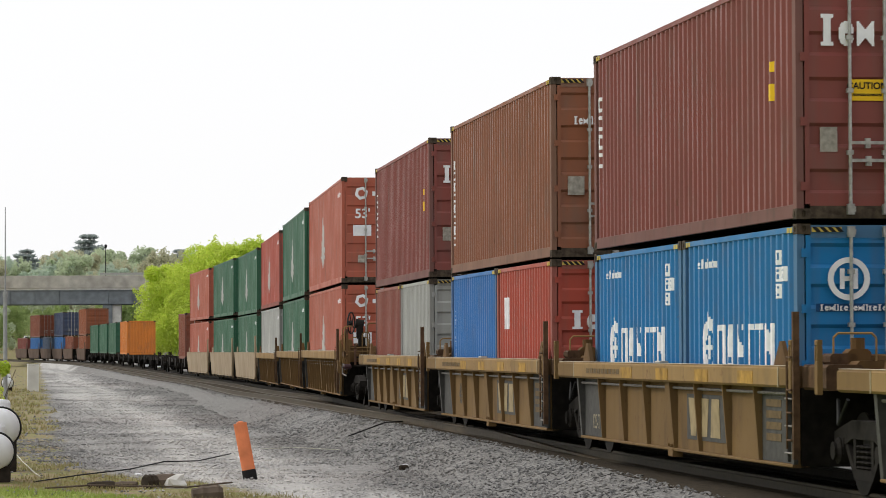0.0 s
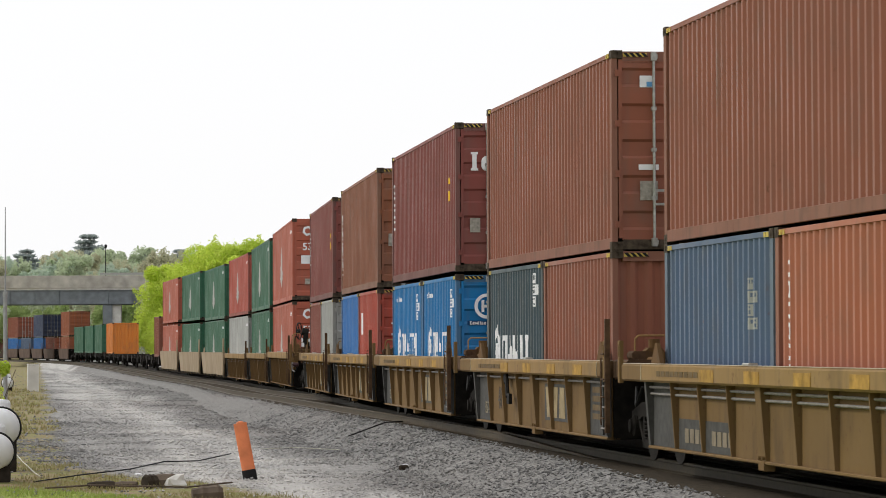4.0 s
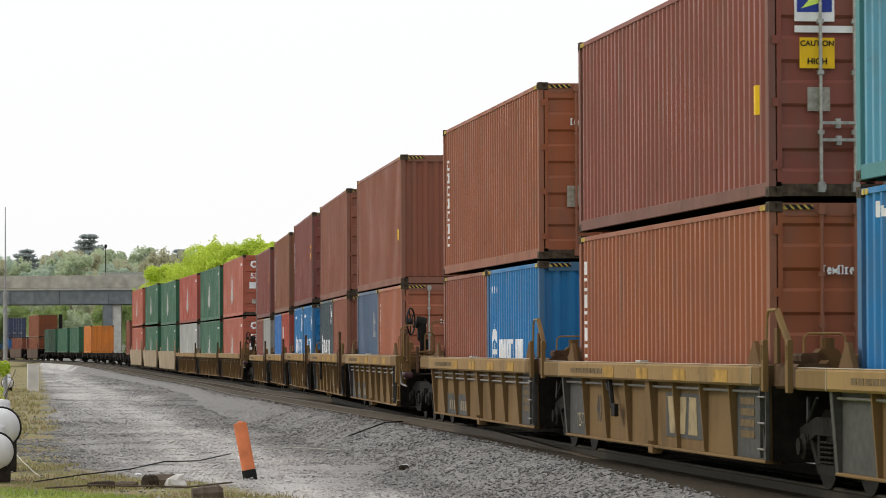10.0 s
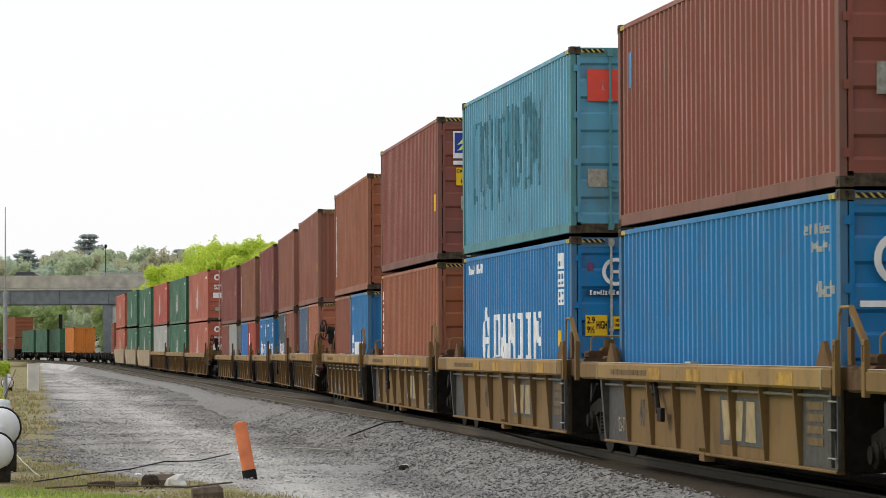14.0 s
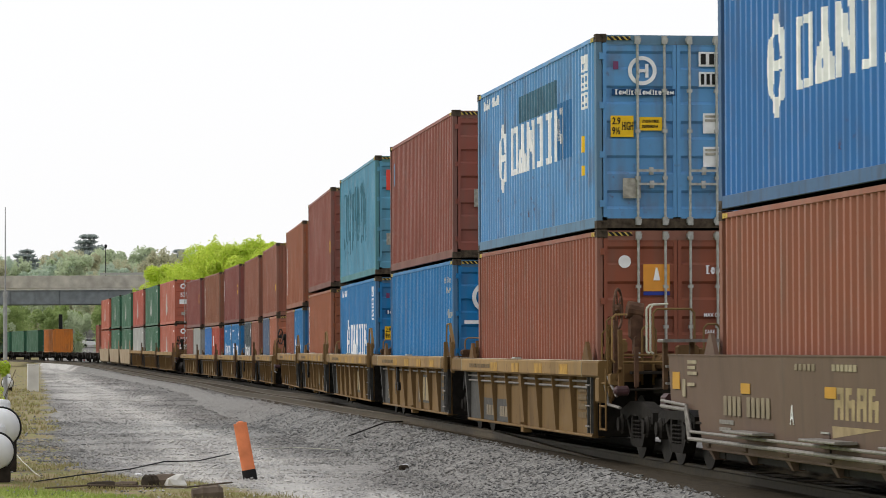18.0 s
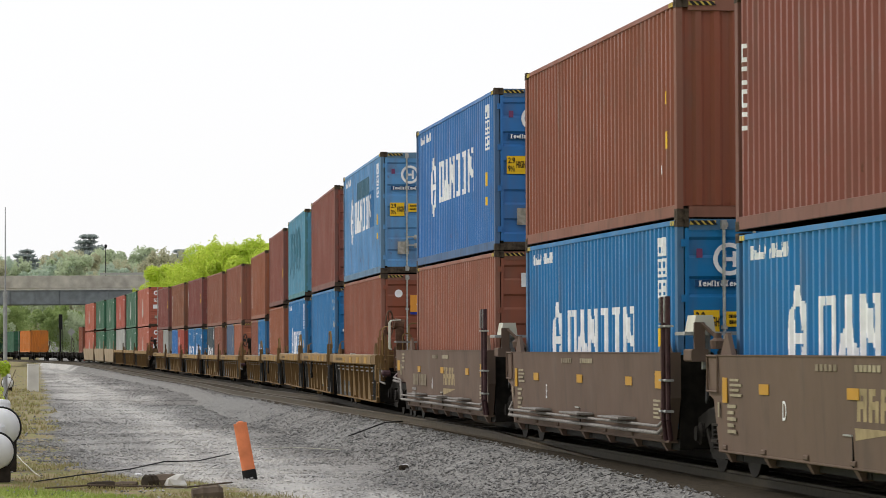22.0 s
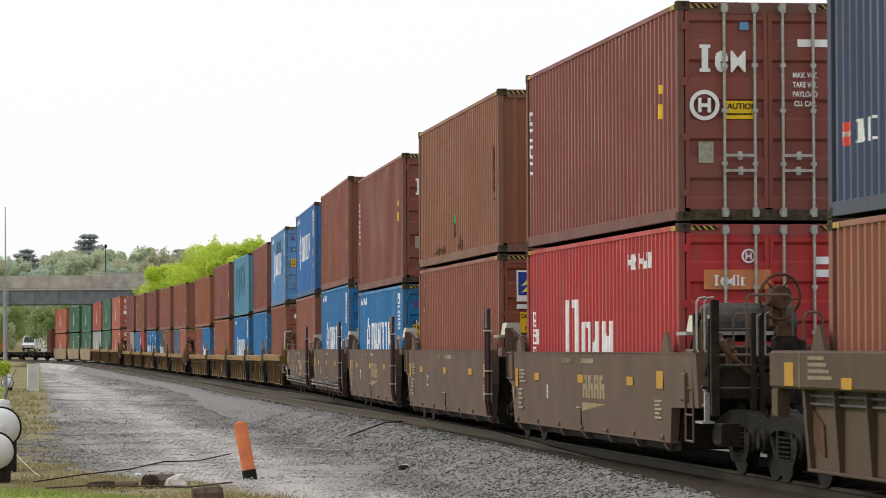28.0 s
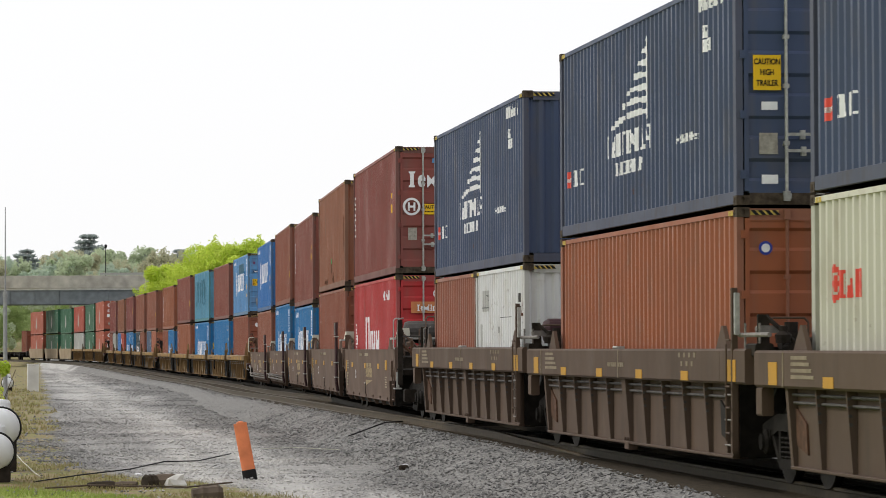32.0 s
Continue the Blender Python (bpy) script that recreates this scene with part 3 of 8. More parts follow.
# ---------------------------------------------------------------- road bridge
def make_bridge():
    y0 = 408.0
    br = tagged(new("road_bridge", None), "concrete road bridge with blue-grey steel girders over the railway", "bridge")
    br.location = (0, y0, 0)
    x1 = -33.0
    part("parapet", Solid().box(-330, x1, -0.3, 0.0, 9.02, 10.55, 0.03), CONCRETE, br, "stained concrete parapet")
    part("parapet", Solid().box(-330, x1, 10.0, 10.3, 9.02, 10.55, 0.03), CONCRETE, br, "stained concrete parapet")
    part("deck", Solid().box(-330, x1, -0.12, 10.1, 8.78, 9.02), PALECONCRETE, br, "pale deck edge")
    for k in range(5):
        y = 0.15 + k * 2.4
        g = Solid().box(-150, x1, y - 0.02, y + 0.02, 7.1, 8.78)
        g.box(-150, x1, y - 0.2, y + 0.2, 7.05, 7.11).box(-150, x1, y - 0.2, y + 0.2, 8.72, 8.78)
        for j in range(40):
            g.box(-149 + j * 3, -148.97 + j * 3, y - 0.17, y + 0.17, 7.1, 8.74)
        part("girder", g, GIRDER, br, "blue-grey plate girder")
    # One pier drawn as two columns, shaded face dark and lit face pale.
    part("pier", Solid().box(-41.7, -40.6, 0.2, 1.3, -0.7, 7.0, 0.08), GIRDER, br, "pier column coloured dark as the pier's shaded face")
    part("pier", Solid().box(-40.55, -39.5, 0.6, 1.7, -0.7, 7.0, 0.08), PALECONCRETE, br, "concrete pier column coloured pale as the pier's lit face")
    part("pier", Solid().box(-41.7, -40.6, 7.6, 8.7, -0.7, 7.0, 0.08), CONCRETE, br, "concrete pier column")
    part("abutment", Solid().box(x1 - 4, x1 + 30, -0.5, 10.5, -0.7, 9.0, 0.1), CONCRETE, br, "concrete abutment")
    gr = Solid().box(-42, x1 + 6, -0.22, -0.14, 10.62, 10.9)
    for k in range(8):
        gr.box(-42 + k * 2, -41.9 + k * 2, -0.2, -0.1, 10.5, 10.7)
    part("guard_rail", gr, GALV, br, "galvanised guard rail")
    part("roadway", Solid().box(-330, 330, 0.2, 9.9, 9.03, 9.76), ROADTAR, br, "dark worn roadway on the bridge")
    part("embankment", Solid().box(x1 + 30.1, 330, -0.4, 10.4, -0.7, 9.02), CONCRETE, br, "walled approach to the bridge")
    lamp = tagged(new("street_lamp", None), "slim dark street lamp on the bridge parapet", "street lamp")
    lamp.location = (-41.3, y0 - 0.1, 10.5)
    part("post", Solid().rod((0, 0, 0), (0, 0, 3.5), 0.06, 8, 0.045), BLACK, lamp)
    part("lantern", Solid().lathe((0, 0, 3.4), (0, 0, 1), [(0, 0.09), (0.08, 0.15), (0.38, 0.17), (0.46, 0.07)], 10), BLACK, lamp)


make_bridge()


# ---------------------------------------------------------------- trees
def crown_mesh(seed, w, h, leaf, count, lean=0.0, flat=False):
    """A crown of small bent leaf clumps on several uneven lobes, standing on its base."""
    rnd = random.Random(seed)
    lobes = []
    for k in range(17):
        a, r = rnd.random() * math.tau, w * 0.42 * math.sqrt(rnd.random())
        z = h * (0.10 + 0.80 * rnd.random())
        lobes.append((r * math.cos(a), r * math.sin(a), z, w * rnd.uniform(0.09, 0.23) * (1.2 - 0.6 * z / h)))
    sprigs = []
    for k in range(26):
        a, t = rnd.random() * math.tau, rnd.uniform(0.15, 1.0)
        foot = Vector((w * 0.34 * t * math.cos(a), w * 0.34 * t * math.sin(a), h * (0.95 - 0.35 * t)))
        sprigs.append((foot, Vector((math.cos(a) * t * 0.5, math.sin(a) * t * 0.5, rnd.uniform(0.5, 1.0))) * w * rnd.uniform(0.10, 0.22)))
    lobes.append((0, 0, h * 0.80, w * 0.20))
    lobes.append((0, 0, h * 0.45, w * 0.38))
    lobes.append((0, 0, h * 0.22, w * 0.40))
    vs, fs = [], []
    for _ in range(count):
        lx, ly, lz, lr = rnd.choice(lobes)
        d = Vector((rnd.gauss(0, 1), rnd.gauss(0, 1), rnd.gauss(0.15, 0.9)))
        d.normalize()
        q = Vector((lx, ly, lz)) + d * lr * (0.55 + 0.55 * rnd.random() ** 0.6)
        if rnd.random() < 0.09:
            foot, way = rnd.choice(sprigs)
            q = foot + way * rnd.random() + Vector((rnd.gauss(0, 1), rnd.gauss(0, 1), rnd.gauss(0, 1))) * 0.018 * w
        if q.z < 0:
            continue
        n = (d + Vector((rnd.gauss(0, .6), rnd.gauss(0, .6), rnd.gauss(0.3, .6)))).normalized()
        u = n.orthogonal().normalized()
        u.rotate(Matrix.Rotation(rnd.random() * math.tau, 3, n))
        t = n.cross(u)
        s = leaf * rnd.uniform(0.6, 1.3)
        k = len(vs)
        vs += [tuple(q - u * s), tuple(q + t * s * 0.55 + n * s * .25), tuple(q + u * s), tuple(q - t * s * 0.55 + n * s * .2)]
        fs += [(k, k + 1, k + 2), (k, k + 2, k + 3)]
    me = bpy.data.meshes.new("crown")
    me.from_pydata(vs, [], fs)
    me.materials.append(LIME)
    return me


def pine_mesh(seed, w, h, leaf, count):
    """Flat tiers of needle tufts with gaps between them."""
    rnd = random.Random(seed)
    tiers = []
    for k in range(11):
        z = h * (0.22 + 0.76 * k / 10)
        a, r = rnd.random() * math.tau, w * 0.16 * (1.1 - 0.9 * k / 10) * rnd.uniform(0.3, 1.2)
        tiers.append((r * math.cos(a), r * math.sin(a), z, w * rnd.uniform(0.38, 0.52) * (1.06 - 0.86 * k / 10)))
    vs, fs = [], []
    for _ in range(count):
        x, y, z, r = rnd.choice(tiers)
        d = Vector((rnd.gauss(0, 1), rnd.gauss(0, 1), rnd.gauss(0, 0.45)))
        d *= r * rnd.uniform(0.2, 1.1) / max(d.length, 0.1)
        d.z *= 0.5
        q = Vector((x, y, z)) + Vector((d.x, d.y, d.z * 0.6))
        u = Vector((rnd.gauss(0, 1), rnd.gauss(0, 1), rnd.gauss(0.4, 0.5))).normalized()
        t = u.orthogonal().normalized() * leaf * 0.3
        k = len(vs)
        vs += [tuple(q - t), tuple(q + t), tuple(q + u * leaf)]
        fs.append((k, k + 1, k + 2))
    me = bpy.data.meshes.new("crown")
    me.from_pydata(vs, [], fs)
    me.materials.append(HAZEPINE)
    return me


def trunk_mesh(seed, h, r):
    rnd = random.Random(seed)
    s = Solid()
    pts = [Vector((0, 0, 0))]
    for k in range(1, 5):
        pts.append(Vector((rnd.gauss(0, 0.03) * h, rnd.gauss(0, 0.03) * h, h * k / 5)))
    for k in range(4):
        s.rod(pts[k], pts[k + 1], r * (1 - k * 0.2), 7, r * (1 - (k + 1) * 0.2))
    for k in range(7):
        a = rnd.choice(pts[1:])
        e = a + Vector((rnd.gauss(0, .06) * h, rnd.gauss(0, .06) * h, h * rnd.uniform(0.06, 0.14)))
        s.rod(a, e, r * 0.4, 5, r * 0.1)
    return s.mesh("trunk")


CROWNS = [crown_mesh(k, 7.0, 8.5, 0.19, 7000) for k in range(4)]
FINE_CROWNS = [crown_mesh(20 + k, 7.0, 8.5, 0.115, 19000) for k in range(4)]
PINES = [pine_mesh(k, 7.0, 8.5, 0.42, 6000) for k in range(3)]
TRUNKS = [trunk_mesh(k, 9.0, 0.2) for k in range(3)]


def tree(x, y, scale, mat, label, seed, group="", tall=1.0, base=None):
    rnd = random.Random(seed)
    z = hill(x, y) if base is None else base
    t = tagged(new("tree", None), label, "tree", group)
    t.matrix_basis = pose(x, y, z - 0.1, 0, 0, rnd.uniform(0, 360))
    part("trunk", TRUNKS[seed % 3], BARK, t, at=Matrix.Diagonal((scale, scale, scale * tall, 1)))
    part("crown", PINES[seed % 3] if mat == HAZEPINE else FINE_CROWNS[seed % 4] if mat == LIME else CROWNS[seed % 4], mat, t, at=Matrix.Translation((0, 0, 1.6 * scale * tall)) @ Matrix.Diagonal((scale, scale, scale * tall, 1)))
    return t


def scatter_stones():
    """Loose ballast stones over the yard and the shoulder, as one stuff."""
    rnd = np.random.RandomState(5)
    octa = np.array([(1, 0, 0), (-1, 0, 0), (0, 1, 0), (0, -1, 0), (0, 0, 1), (0, 0, -1)], float)
    tri = np.array([(0, 2, 4), (2, 1, 4), (1, 3, 4), (3, 0, 4), (2, 0, 5), (1, 2, 5), (3, 1, 5), (0, 3, 5)])
    vs, fs, k = [], [], 0
    for y0, y1, per, r0, r1 in ((38, 62, 105, 0.015, 0.036), (62, 95, 62, 0.018, 0.042), (95, 170, 13, 0.022, 0.045), (170, 300, 2, 0.035, 0.06)):
        n = int((y1 - y0) * (0.27 * (y0 + y1) / 2 + 3) * per * 0.62)
        for _ in range(n):
            y = rnd.uniform(y0, y1)
            x = rnd.uniform(-0.136 * y, 7.0 if y < 60 else 4 - (y - 60) * 0.06)
            z, side = lie(x, y)
            if side < 1.14:
                continue
            if verge(x, y) > 0 and rnd.rand() < 0.88:
                continue
            r = rnd.uniform(r0, r1) * (1.5 if rnd.rand() < 0.04 else 1)
            q = octa * r * rnd.uniform(0.6, 1.25, (6, 1)) * (1.0, 1.0, 0.62) + rnd.normal(0, r * 0.2, (6, 3))
            a = rnd.uniform(0, 6.28)
            c, s_ = math.cos(a), math.sin(a)
            q = q @ np.array([(c, s_, 0), (-s_, c, 0), (0, 0, 1)]) + (x, y, z + r * 0.22)
            vs.append(q)
            fs.append(tri + k)
            k += 6
    me = bpy.data.meshes.new("gravel")
    v, f = np.concatenate(vs), np.concatenate(fs)
    me.from_pydata(v.tolist(), [], f.tolist())
    me.materials.append(BALLAST)
    tagged(new("gravel", me), "loose grey ballast stones across the yard", "gravel", kind="stuff")


def scatter_grass():
    rnd = np.random.RandomState(8)
    for name, mat, lab, lawn in (("lawn_grass", GRASS, "short green lawn grass", True), ("dry_grass", DRYGRASS, "sparse dry grass on the verge", False)):
        vs, fs, k = [], [], 0
        for _ in range(60000):
            y = rnd.uniform(42, 62) if lawn or rnd.rand() < 0.5 else rnd.uniform(62, 175)
            x = rnd.uniform(-0.137 * y, 3)
            g = -1.3 * x - y + 42.2 + 5.0 * (0.5 + 0.5 * noise.noise((x * 0.35, y * 0.35, 9))) - 2.6
            if (g < 0) if lawn else (g > 0 or verge(x, y) < 0.2 or noise.noise((x * 0.6, y * 0.3, 4)) < -0.05):
                continue
            z, _s = lie(x, y)
            h, a, w = rnd.uniform(0.03, 0.08) * (1 if lawn else 1.2) * (1 if y < 65 else 1.8), rnd.uniform(0, 6.28), 0.010 if y < 65 else 0.03
            dx, dy = math.cos(a), math.sin(a)
            tx, ty = rnd.normal(0, 0.5, 2) * h
            vs += [(x - dx * w, y - dy * w, z - 0.01), (x + dx * w, y + dy * w, z - 0.01), (x + tx, y + ty, z + h)]
            fs.append((k, k + 1, k + 2))
            k += 3
        me = bpy.data.meshes.new(name)
        me.from_pydata(vs, [], fs)
        me.materials.append(mat)
        tagged(new(name, me), lab, "grass", kind="stuff")


scatter_stones()
scatter_grass()


def signal_mast():
    y = 440.0
    p = tagged(new("signal_mast", None), "dark railway signal mast beyond the bridge", "signal mast")
    p.matrix_basis = pose(-50.51, y, GROUND_Z)
    part("mast", Solid().rod((0, 0, 0), (0, 0, 6.6), 0.11, 8), BLACK, p)
    part("signal_head", Solid().box(-0.24, 0.24, -0.15, 0.1, 4.7, 6.7, 0.08), BLACK, p)
    part("ladder", Solid().rod((-0.2, 0.25, 0), (-0.2, 0.25, 6), 0.03, 6).rod((0.2, 0.25, 0), (0.2, 0.25, 6), 0.03, 6), DARKSTEEL, p)


def diamond_sign():
    p = tagged(new("diamond_sign", None), "pale diamond-shaped sign on a thin post beyond the bridge", "sign")
    p.matrix_basis = pose(-48.66, 436.0, GROUND_Z)
    top = 3.79 - GROUND_Z
    part("post", Solid().rod((0, 0.06, 0), (0, 0.06, top + 0.3), 0.045, 8), PIPEGREY, p)
    part("plate", Solid().add([(a, y, top + b) for y in (-0.02, 0.02) for a, b in ((0.52, 0), (0, 0.52), (-0.52, 0), (0, -0.52))],
                              [(0, 1, 2, 3), (4, 7, 6, 5), (0, 4, 5, 1), (1, 5, 6, 2), (2, 6, 7, 3), (3, 7, 4, 0)]), GREYBOX, p, "pale diamond plate")


def car_body():
    side = [(-2.2, 0.35), (2.2, 0.35), (2.25, 0.75), (1.2, 0.92), (0.55, 1.42), (-1.2, 1.45), (-2.0, 0.98), (-2.25, 0.9)]
    s = Solid()
    n = len(side)
    s.v = [(x, y * (0.85 if z > 1.1 else 1), z) for y in (-0.9, 0.9) for x, z in side]
    s.f = [tuple(range(n)), tuple(range(n, 2 * n))] + [(k, (k + 1) % n, n + (k + 1) % n, n + k) for k in range(n)]
    g = Solid().box(-1.5, 0.8, -0.87, 0.87, 0.98, 1.36)
    g.add([(1.14, -0.72, 0.97), (1.14, 0.72, 0.97), (0.60, 0.66, 1.38), (0.60, -0.66, 1.38)], [(0, 1, 2, 3)])
    return s.mesh("body"), g.mesh("windows")


def bridge_cars():
    """Two cars cross the bridge in opposite lanes."""
    body, glass = car_body()
    tyre = Solid().lathe((0, 0, 0), (0, 1, 0), [(-0.11, 0.2), (-0.1, 0.31), (0.1, 0.31), (0.11, 0.2)], 16).mesh("wheel")
    for mat, lab, y, x, speed in ((CARWHITE, "white car driving over the road bridge", 411.0, -134.75, 12.54), (CARDARK, "dark car driving over the road bridge", 415.0, 132.8, -13.22)):
        c = tagged(new("car", None), lab, "car", "cars on the bridge")
        part("body", body, mat, c)
        part("window_band", glass, CARGLASS, c, "dark glass")
        for sx in (-1.35, 1.35):
            for sy in (-0.8, 0.8):
                part("wheel", tyre, BLACK, c, at=(sx, sy, 0.31))
        for sy in (-0.6, 0.6):
            part("headlight", Solid().box(2.20, 2.27, sy - 0.18, sy + 0.18, 0.62, 0.74, 0.02), GALV, c)
            part("tail_light", Solid().box(-2.27, -2.20, sy - 0.18, sy + 0.18, 0.7, 0.88, 0.02), REDSIGN, c)
        DRIVERS.append((c, x, y, speed))


def parked_cars():
    body, glass = car_body()
    tyre = Solid().lathe((0, 0, 0), (0, 1, 0), [(-0.11, 0.2), (-0.1, 0.31), (0.1, 0.31), (0.11, 0.2)], 16).mesh("wheel")
    for x, y, turn in ((-26.8, 318, 20), (-58.96, 560, 20), (-40.28, 392, 25)):
        c = tagged(new("car", None), "white car parked beyond the railway", "car", "parked cars")
        c.matrix_basis = pose(x, y, hill(x, y) + 0.03, 0, 0, turn)
        part("body", body, CARWHITE, c)
        part("window_band", glass, CARGLASS, c, "dark glass")
        for sx in (-1.35, 1.35):
            for sy in (-0.8, 0.8):
                part("wheel", tyre, BLACK, c, at=(sx, sy, 0.31))
        for sy in (-0.6, 0.6):
            part("headlight", Solid().box(2.20, 2.27, sy - 0.18, sy + 0.18, 0.62, 0.74, 0.02), GALV, c)
            part("tail_light", Solid().box(-2.27, -2.20, sy - 0.18, sy + 0.18, 0.7, 0.88, 0.02), REDSIGN, c)


def white_van():
    y = 545.0
    x = -67.27
    v = tagged(new("van", None), "white van facing the railway beyond the bridge", "van")
    v.matrix_basis = pose(x, y, hill(x, y) + 0.02, 0, 0, -97)
    side = [(-2.6, 0.4), (2.5, 0.4), (2.6, 1.05), (1.95, 1.35), (1.35, 2.55), (-2.5, 2.65), (-2.65, 1.0)]
    n = len(side)
    s = Solid()
    s.v = [(a, b * (0.93 if z > 1.5 else 1), z) for b in (-1.05, 1.05) for a, z in side]
    s.f = [tuple(range(n)), tuple(range(n, 2 * n))] + [(k, (k + 1) % n, n + (k + 1) % n, n + k) for k in range(n)]
    part("body", s, CARWHITE, v)
    part("windscreen", Solid().add([(1.90, -0.85, 1.45), (1.90, 0.85, 1.45), (1.45, 0.80, 2.38), (1.45, -0.80, 2.38)], [(0, 1, 2, 3)]), CARGLASS, v, "dark windscreen", at=(0.035, 0, 0.02))
    part("bumper", Solid().box(2.5, 2.7, -1.0, 1.0, 0.4, 0.62, 0.03), BLACK, v)
    for sy in (-0.75, 0.75):
        part("headlight", Solid().box(2.5, 2.63, sy - 0.18, sy + 0.18, 0.78, 1.0, 0.02), GALV, v)
        for sx in (-1.6, 1.6):
            part("wheel", Solid().lathe((sx, sy * 1.25, 0.36), (0, 1, 0), [(-0.11, 0.2), (-0.1, 0.36), (0.1, 0.36), (0.11, 0.2)], 16), BLACK, v)


signal_mast()
diamond_sign()
parked_cars()
bridge_cars()
white_van()


def make_trees():
    rnd = random.Random(7)
    lime = "bright lime-green spring tree beside the railway"
    for k in range(13):
        u = k / 12
        x, y = -32.0 + 15.5 * u + rnd.uniform(-.6, .6), 384 - 40 * u + rnd.uniform(-5, 5)
        tree(x, y, rnd.uniform(1.08, 1.2) * (1.0 + 0.16 * math.sin(u * 2.6) + 0.10 * max(0.0, u - 0.5)), LIME, lime, k, "lime trees beyond the railway")
    for k in range(10):
        u = k / 9
        tree(-35 + 24 * u + rnd.uniform(-1, 1), 392 - 50 * u, rnd.uniform(0.5, 0.65), LIME if k % 2 else MIDGREEN, "low green shrub tree behind the train", 20 + k, "shrub trees")
    for k in range(22):
        u = k / 21
        if 0.52 < u < 0.70 or 0.22 < u < 0.42:
            continue
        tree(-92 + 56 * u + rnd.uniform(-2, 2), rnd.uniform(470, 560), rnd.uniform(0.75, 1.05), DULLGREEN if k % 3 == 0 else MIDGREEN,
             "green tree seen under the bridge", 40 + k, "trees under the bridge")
    for k in range(34):
        u = k / 33
        y = rnd.uniform(470, 570)
        x = (-0.140 + 0.062 * u) * y + rnd.uniform(-1.5, 1.5)
        low = k % 2
        if min(abs(x / y + 0.1053), abs(x / y + 0.1234)) < 0.005 or (low and x > -46):
            continue
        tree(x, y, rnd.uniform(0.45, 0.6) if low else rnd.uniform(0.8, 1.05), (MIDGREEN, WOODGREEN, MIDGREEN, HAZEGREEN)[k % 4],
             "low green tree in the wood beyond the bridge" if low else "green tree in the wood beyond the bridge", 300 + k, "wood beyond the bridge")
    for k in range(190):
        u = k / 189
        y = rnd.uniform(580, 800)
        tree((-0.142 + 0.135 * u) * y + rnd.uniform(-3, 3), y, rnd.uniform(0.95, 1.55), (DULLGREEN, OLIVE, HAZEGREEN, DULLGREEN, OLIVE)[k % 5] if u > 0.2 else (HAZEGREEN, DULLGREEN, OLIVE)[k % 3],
             "tree on the far wooded hill, leaf colour paled for haze", 60 + k, "trees on the far hill")
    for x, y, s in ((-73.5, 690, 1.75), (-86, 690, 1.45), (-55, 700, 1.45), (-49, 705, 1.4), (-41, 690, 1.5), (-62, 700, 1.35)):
        tree(x, y, s * 1.35, HAZEPINE, "pine standing over the far wood, needle colour paled for haze", int(s * 100) + int(-x), "pines on the far hill", 0.74)


make_trees()

# ---------------------------------------------------------------- shipping containers
def wave(x0, x1, pitch, depth):
    """Corrugation across x0..x1 as (x, inset) points."""
    n = max(1, round((x1 - x0) / pitch))
    p = (x1 - x0) / n
    pts = [(x0, 0.0)]
    for k in range(n):
        a = x0 + k * p
        pts += [(a + p * 0.28, 0.0), (a + p * 0.47, depth), (a + p * 0.81, depth), (a + p, 0.0)]
    return pts


def corrugated(axis, pts, z0, z1, face, back):
    """A corrugated sheet with a flat back. axis 'x': runs along x and faces +y; 'y': along y and faces -x."""
    s = Solid()
    n = len(pts)
    for z in (z0, z1):
        for a, d in pts:
            s.v.append((a, face - d, z) if axis == "x" else (face + d, a, z))
        for a, d in pts:
            s.v.append((a, back, z) if axis == "x" else (back, a, z))
    for i in range(n - 1):
        s.f.append((i, i + 1, 2 * n + i + 1, 2 * n + i))
        s.f.append((n + i, n + i + 1, 3 * n + i + 1, 3 * n + i))
        s.f.append((i, i + 1, n + i + 1, n + i))
        s.f.append((2 * n + i, 2 * n + i + 1, 3 * n + i + 1, 3 * n + i))
    s.f.append((0, n, 3 * n, 2 * n))
    s.f.append((n - 1, 2 * n - 1, 4 * n - 1, 3 * n - 1))
    return s


def casting():
    """A corner casting: a block with a rounded slot sunk into each upright face."""
    s = Solid().box(-0.07, 0.07, -0.062, 0.062, -0.058, 0.058)
    hx, hy, hz = 0.089, 0.081, 0.059

    def wall(o, u, v, su, sv):
        o, u, v = Vector(o), Vector(u), Vector(v)
        outer = [o + u * su * math.cos(a) / max(abs(math.cos(a)), abs(math.sin(a))) + v * sv * math.sin(a) / max(abs(math.cos(a)), abs(math.sin(a)))
                 for a in [k * math.tau / 8 for k in range(8)]]
        inner = [o + u * 0.028 * math.cos(k * math.tau / 8) + v * 0.040 * math.sin(k * math.tau / 8) for k in range(8)]
        n = u.cross(v).normalized()
        deep = [q - n * 0.018 for q in inner]
        s.add(outer + inner + deep, [(k, (k + 1) % 8, 8 + (k + 1) % 8, 8 + k) for k in range(8)]
              + [(8 + k, 8 + (k + 1) % 8, 16 + (k + 1) % 8, 16 + k) for k in range(8)])
    wall((hx, 0, 0), (0, 1, 0), (0, 0, 1), hy, hz)
    wall((-hx, 0, 0), (0, -1, 0), (0, 0, 1), hy, hz)
    wall((0, hy, 0), (-1, 0, 0), (0, 0, 1), hx, hz)
    wall((0, -hy, 0), (1, 0, 0), (0, 0, 1), hx, hz)
    s.add([(x, y, z) for z in (-hz, hz) for x, y in ((-hx, -hy), (hx, -hy), (hx, hy), (-hx, hy))], [(3, 2, 1, 0), (4, 5, 6, 7)])
    return s.mesh("corner_casting")


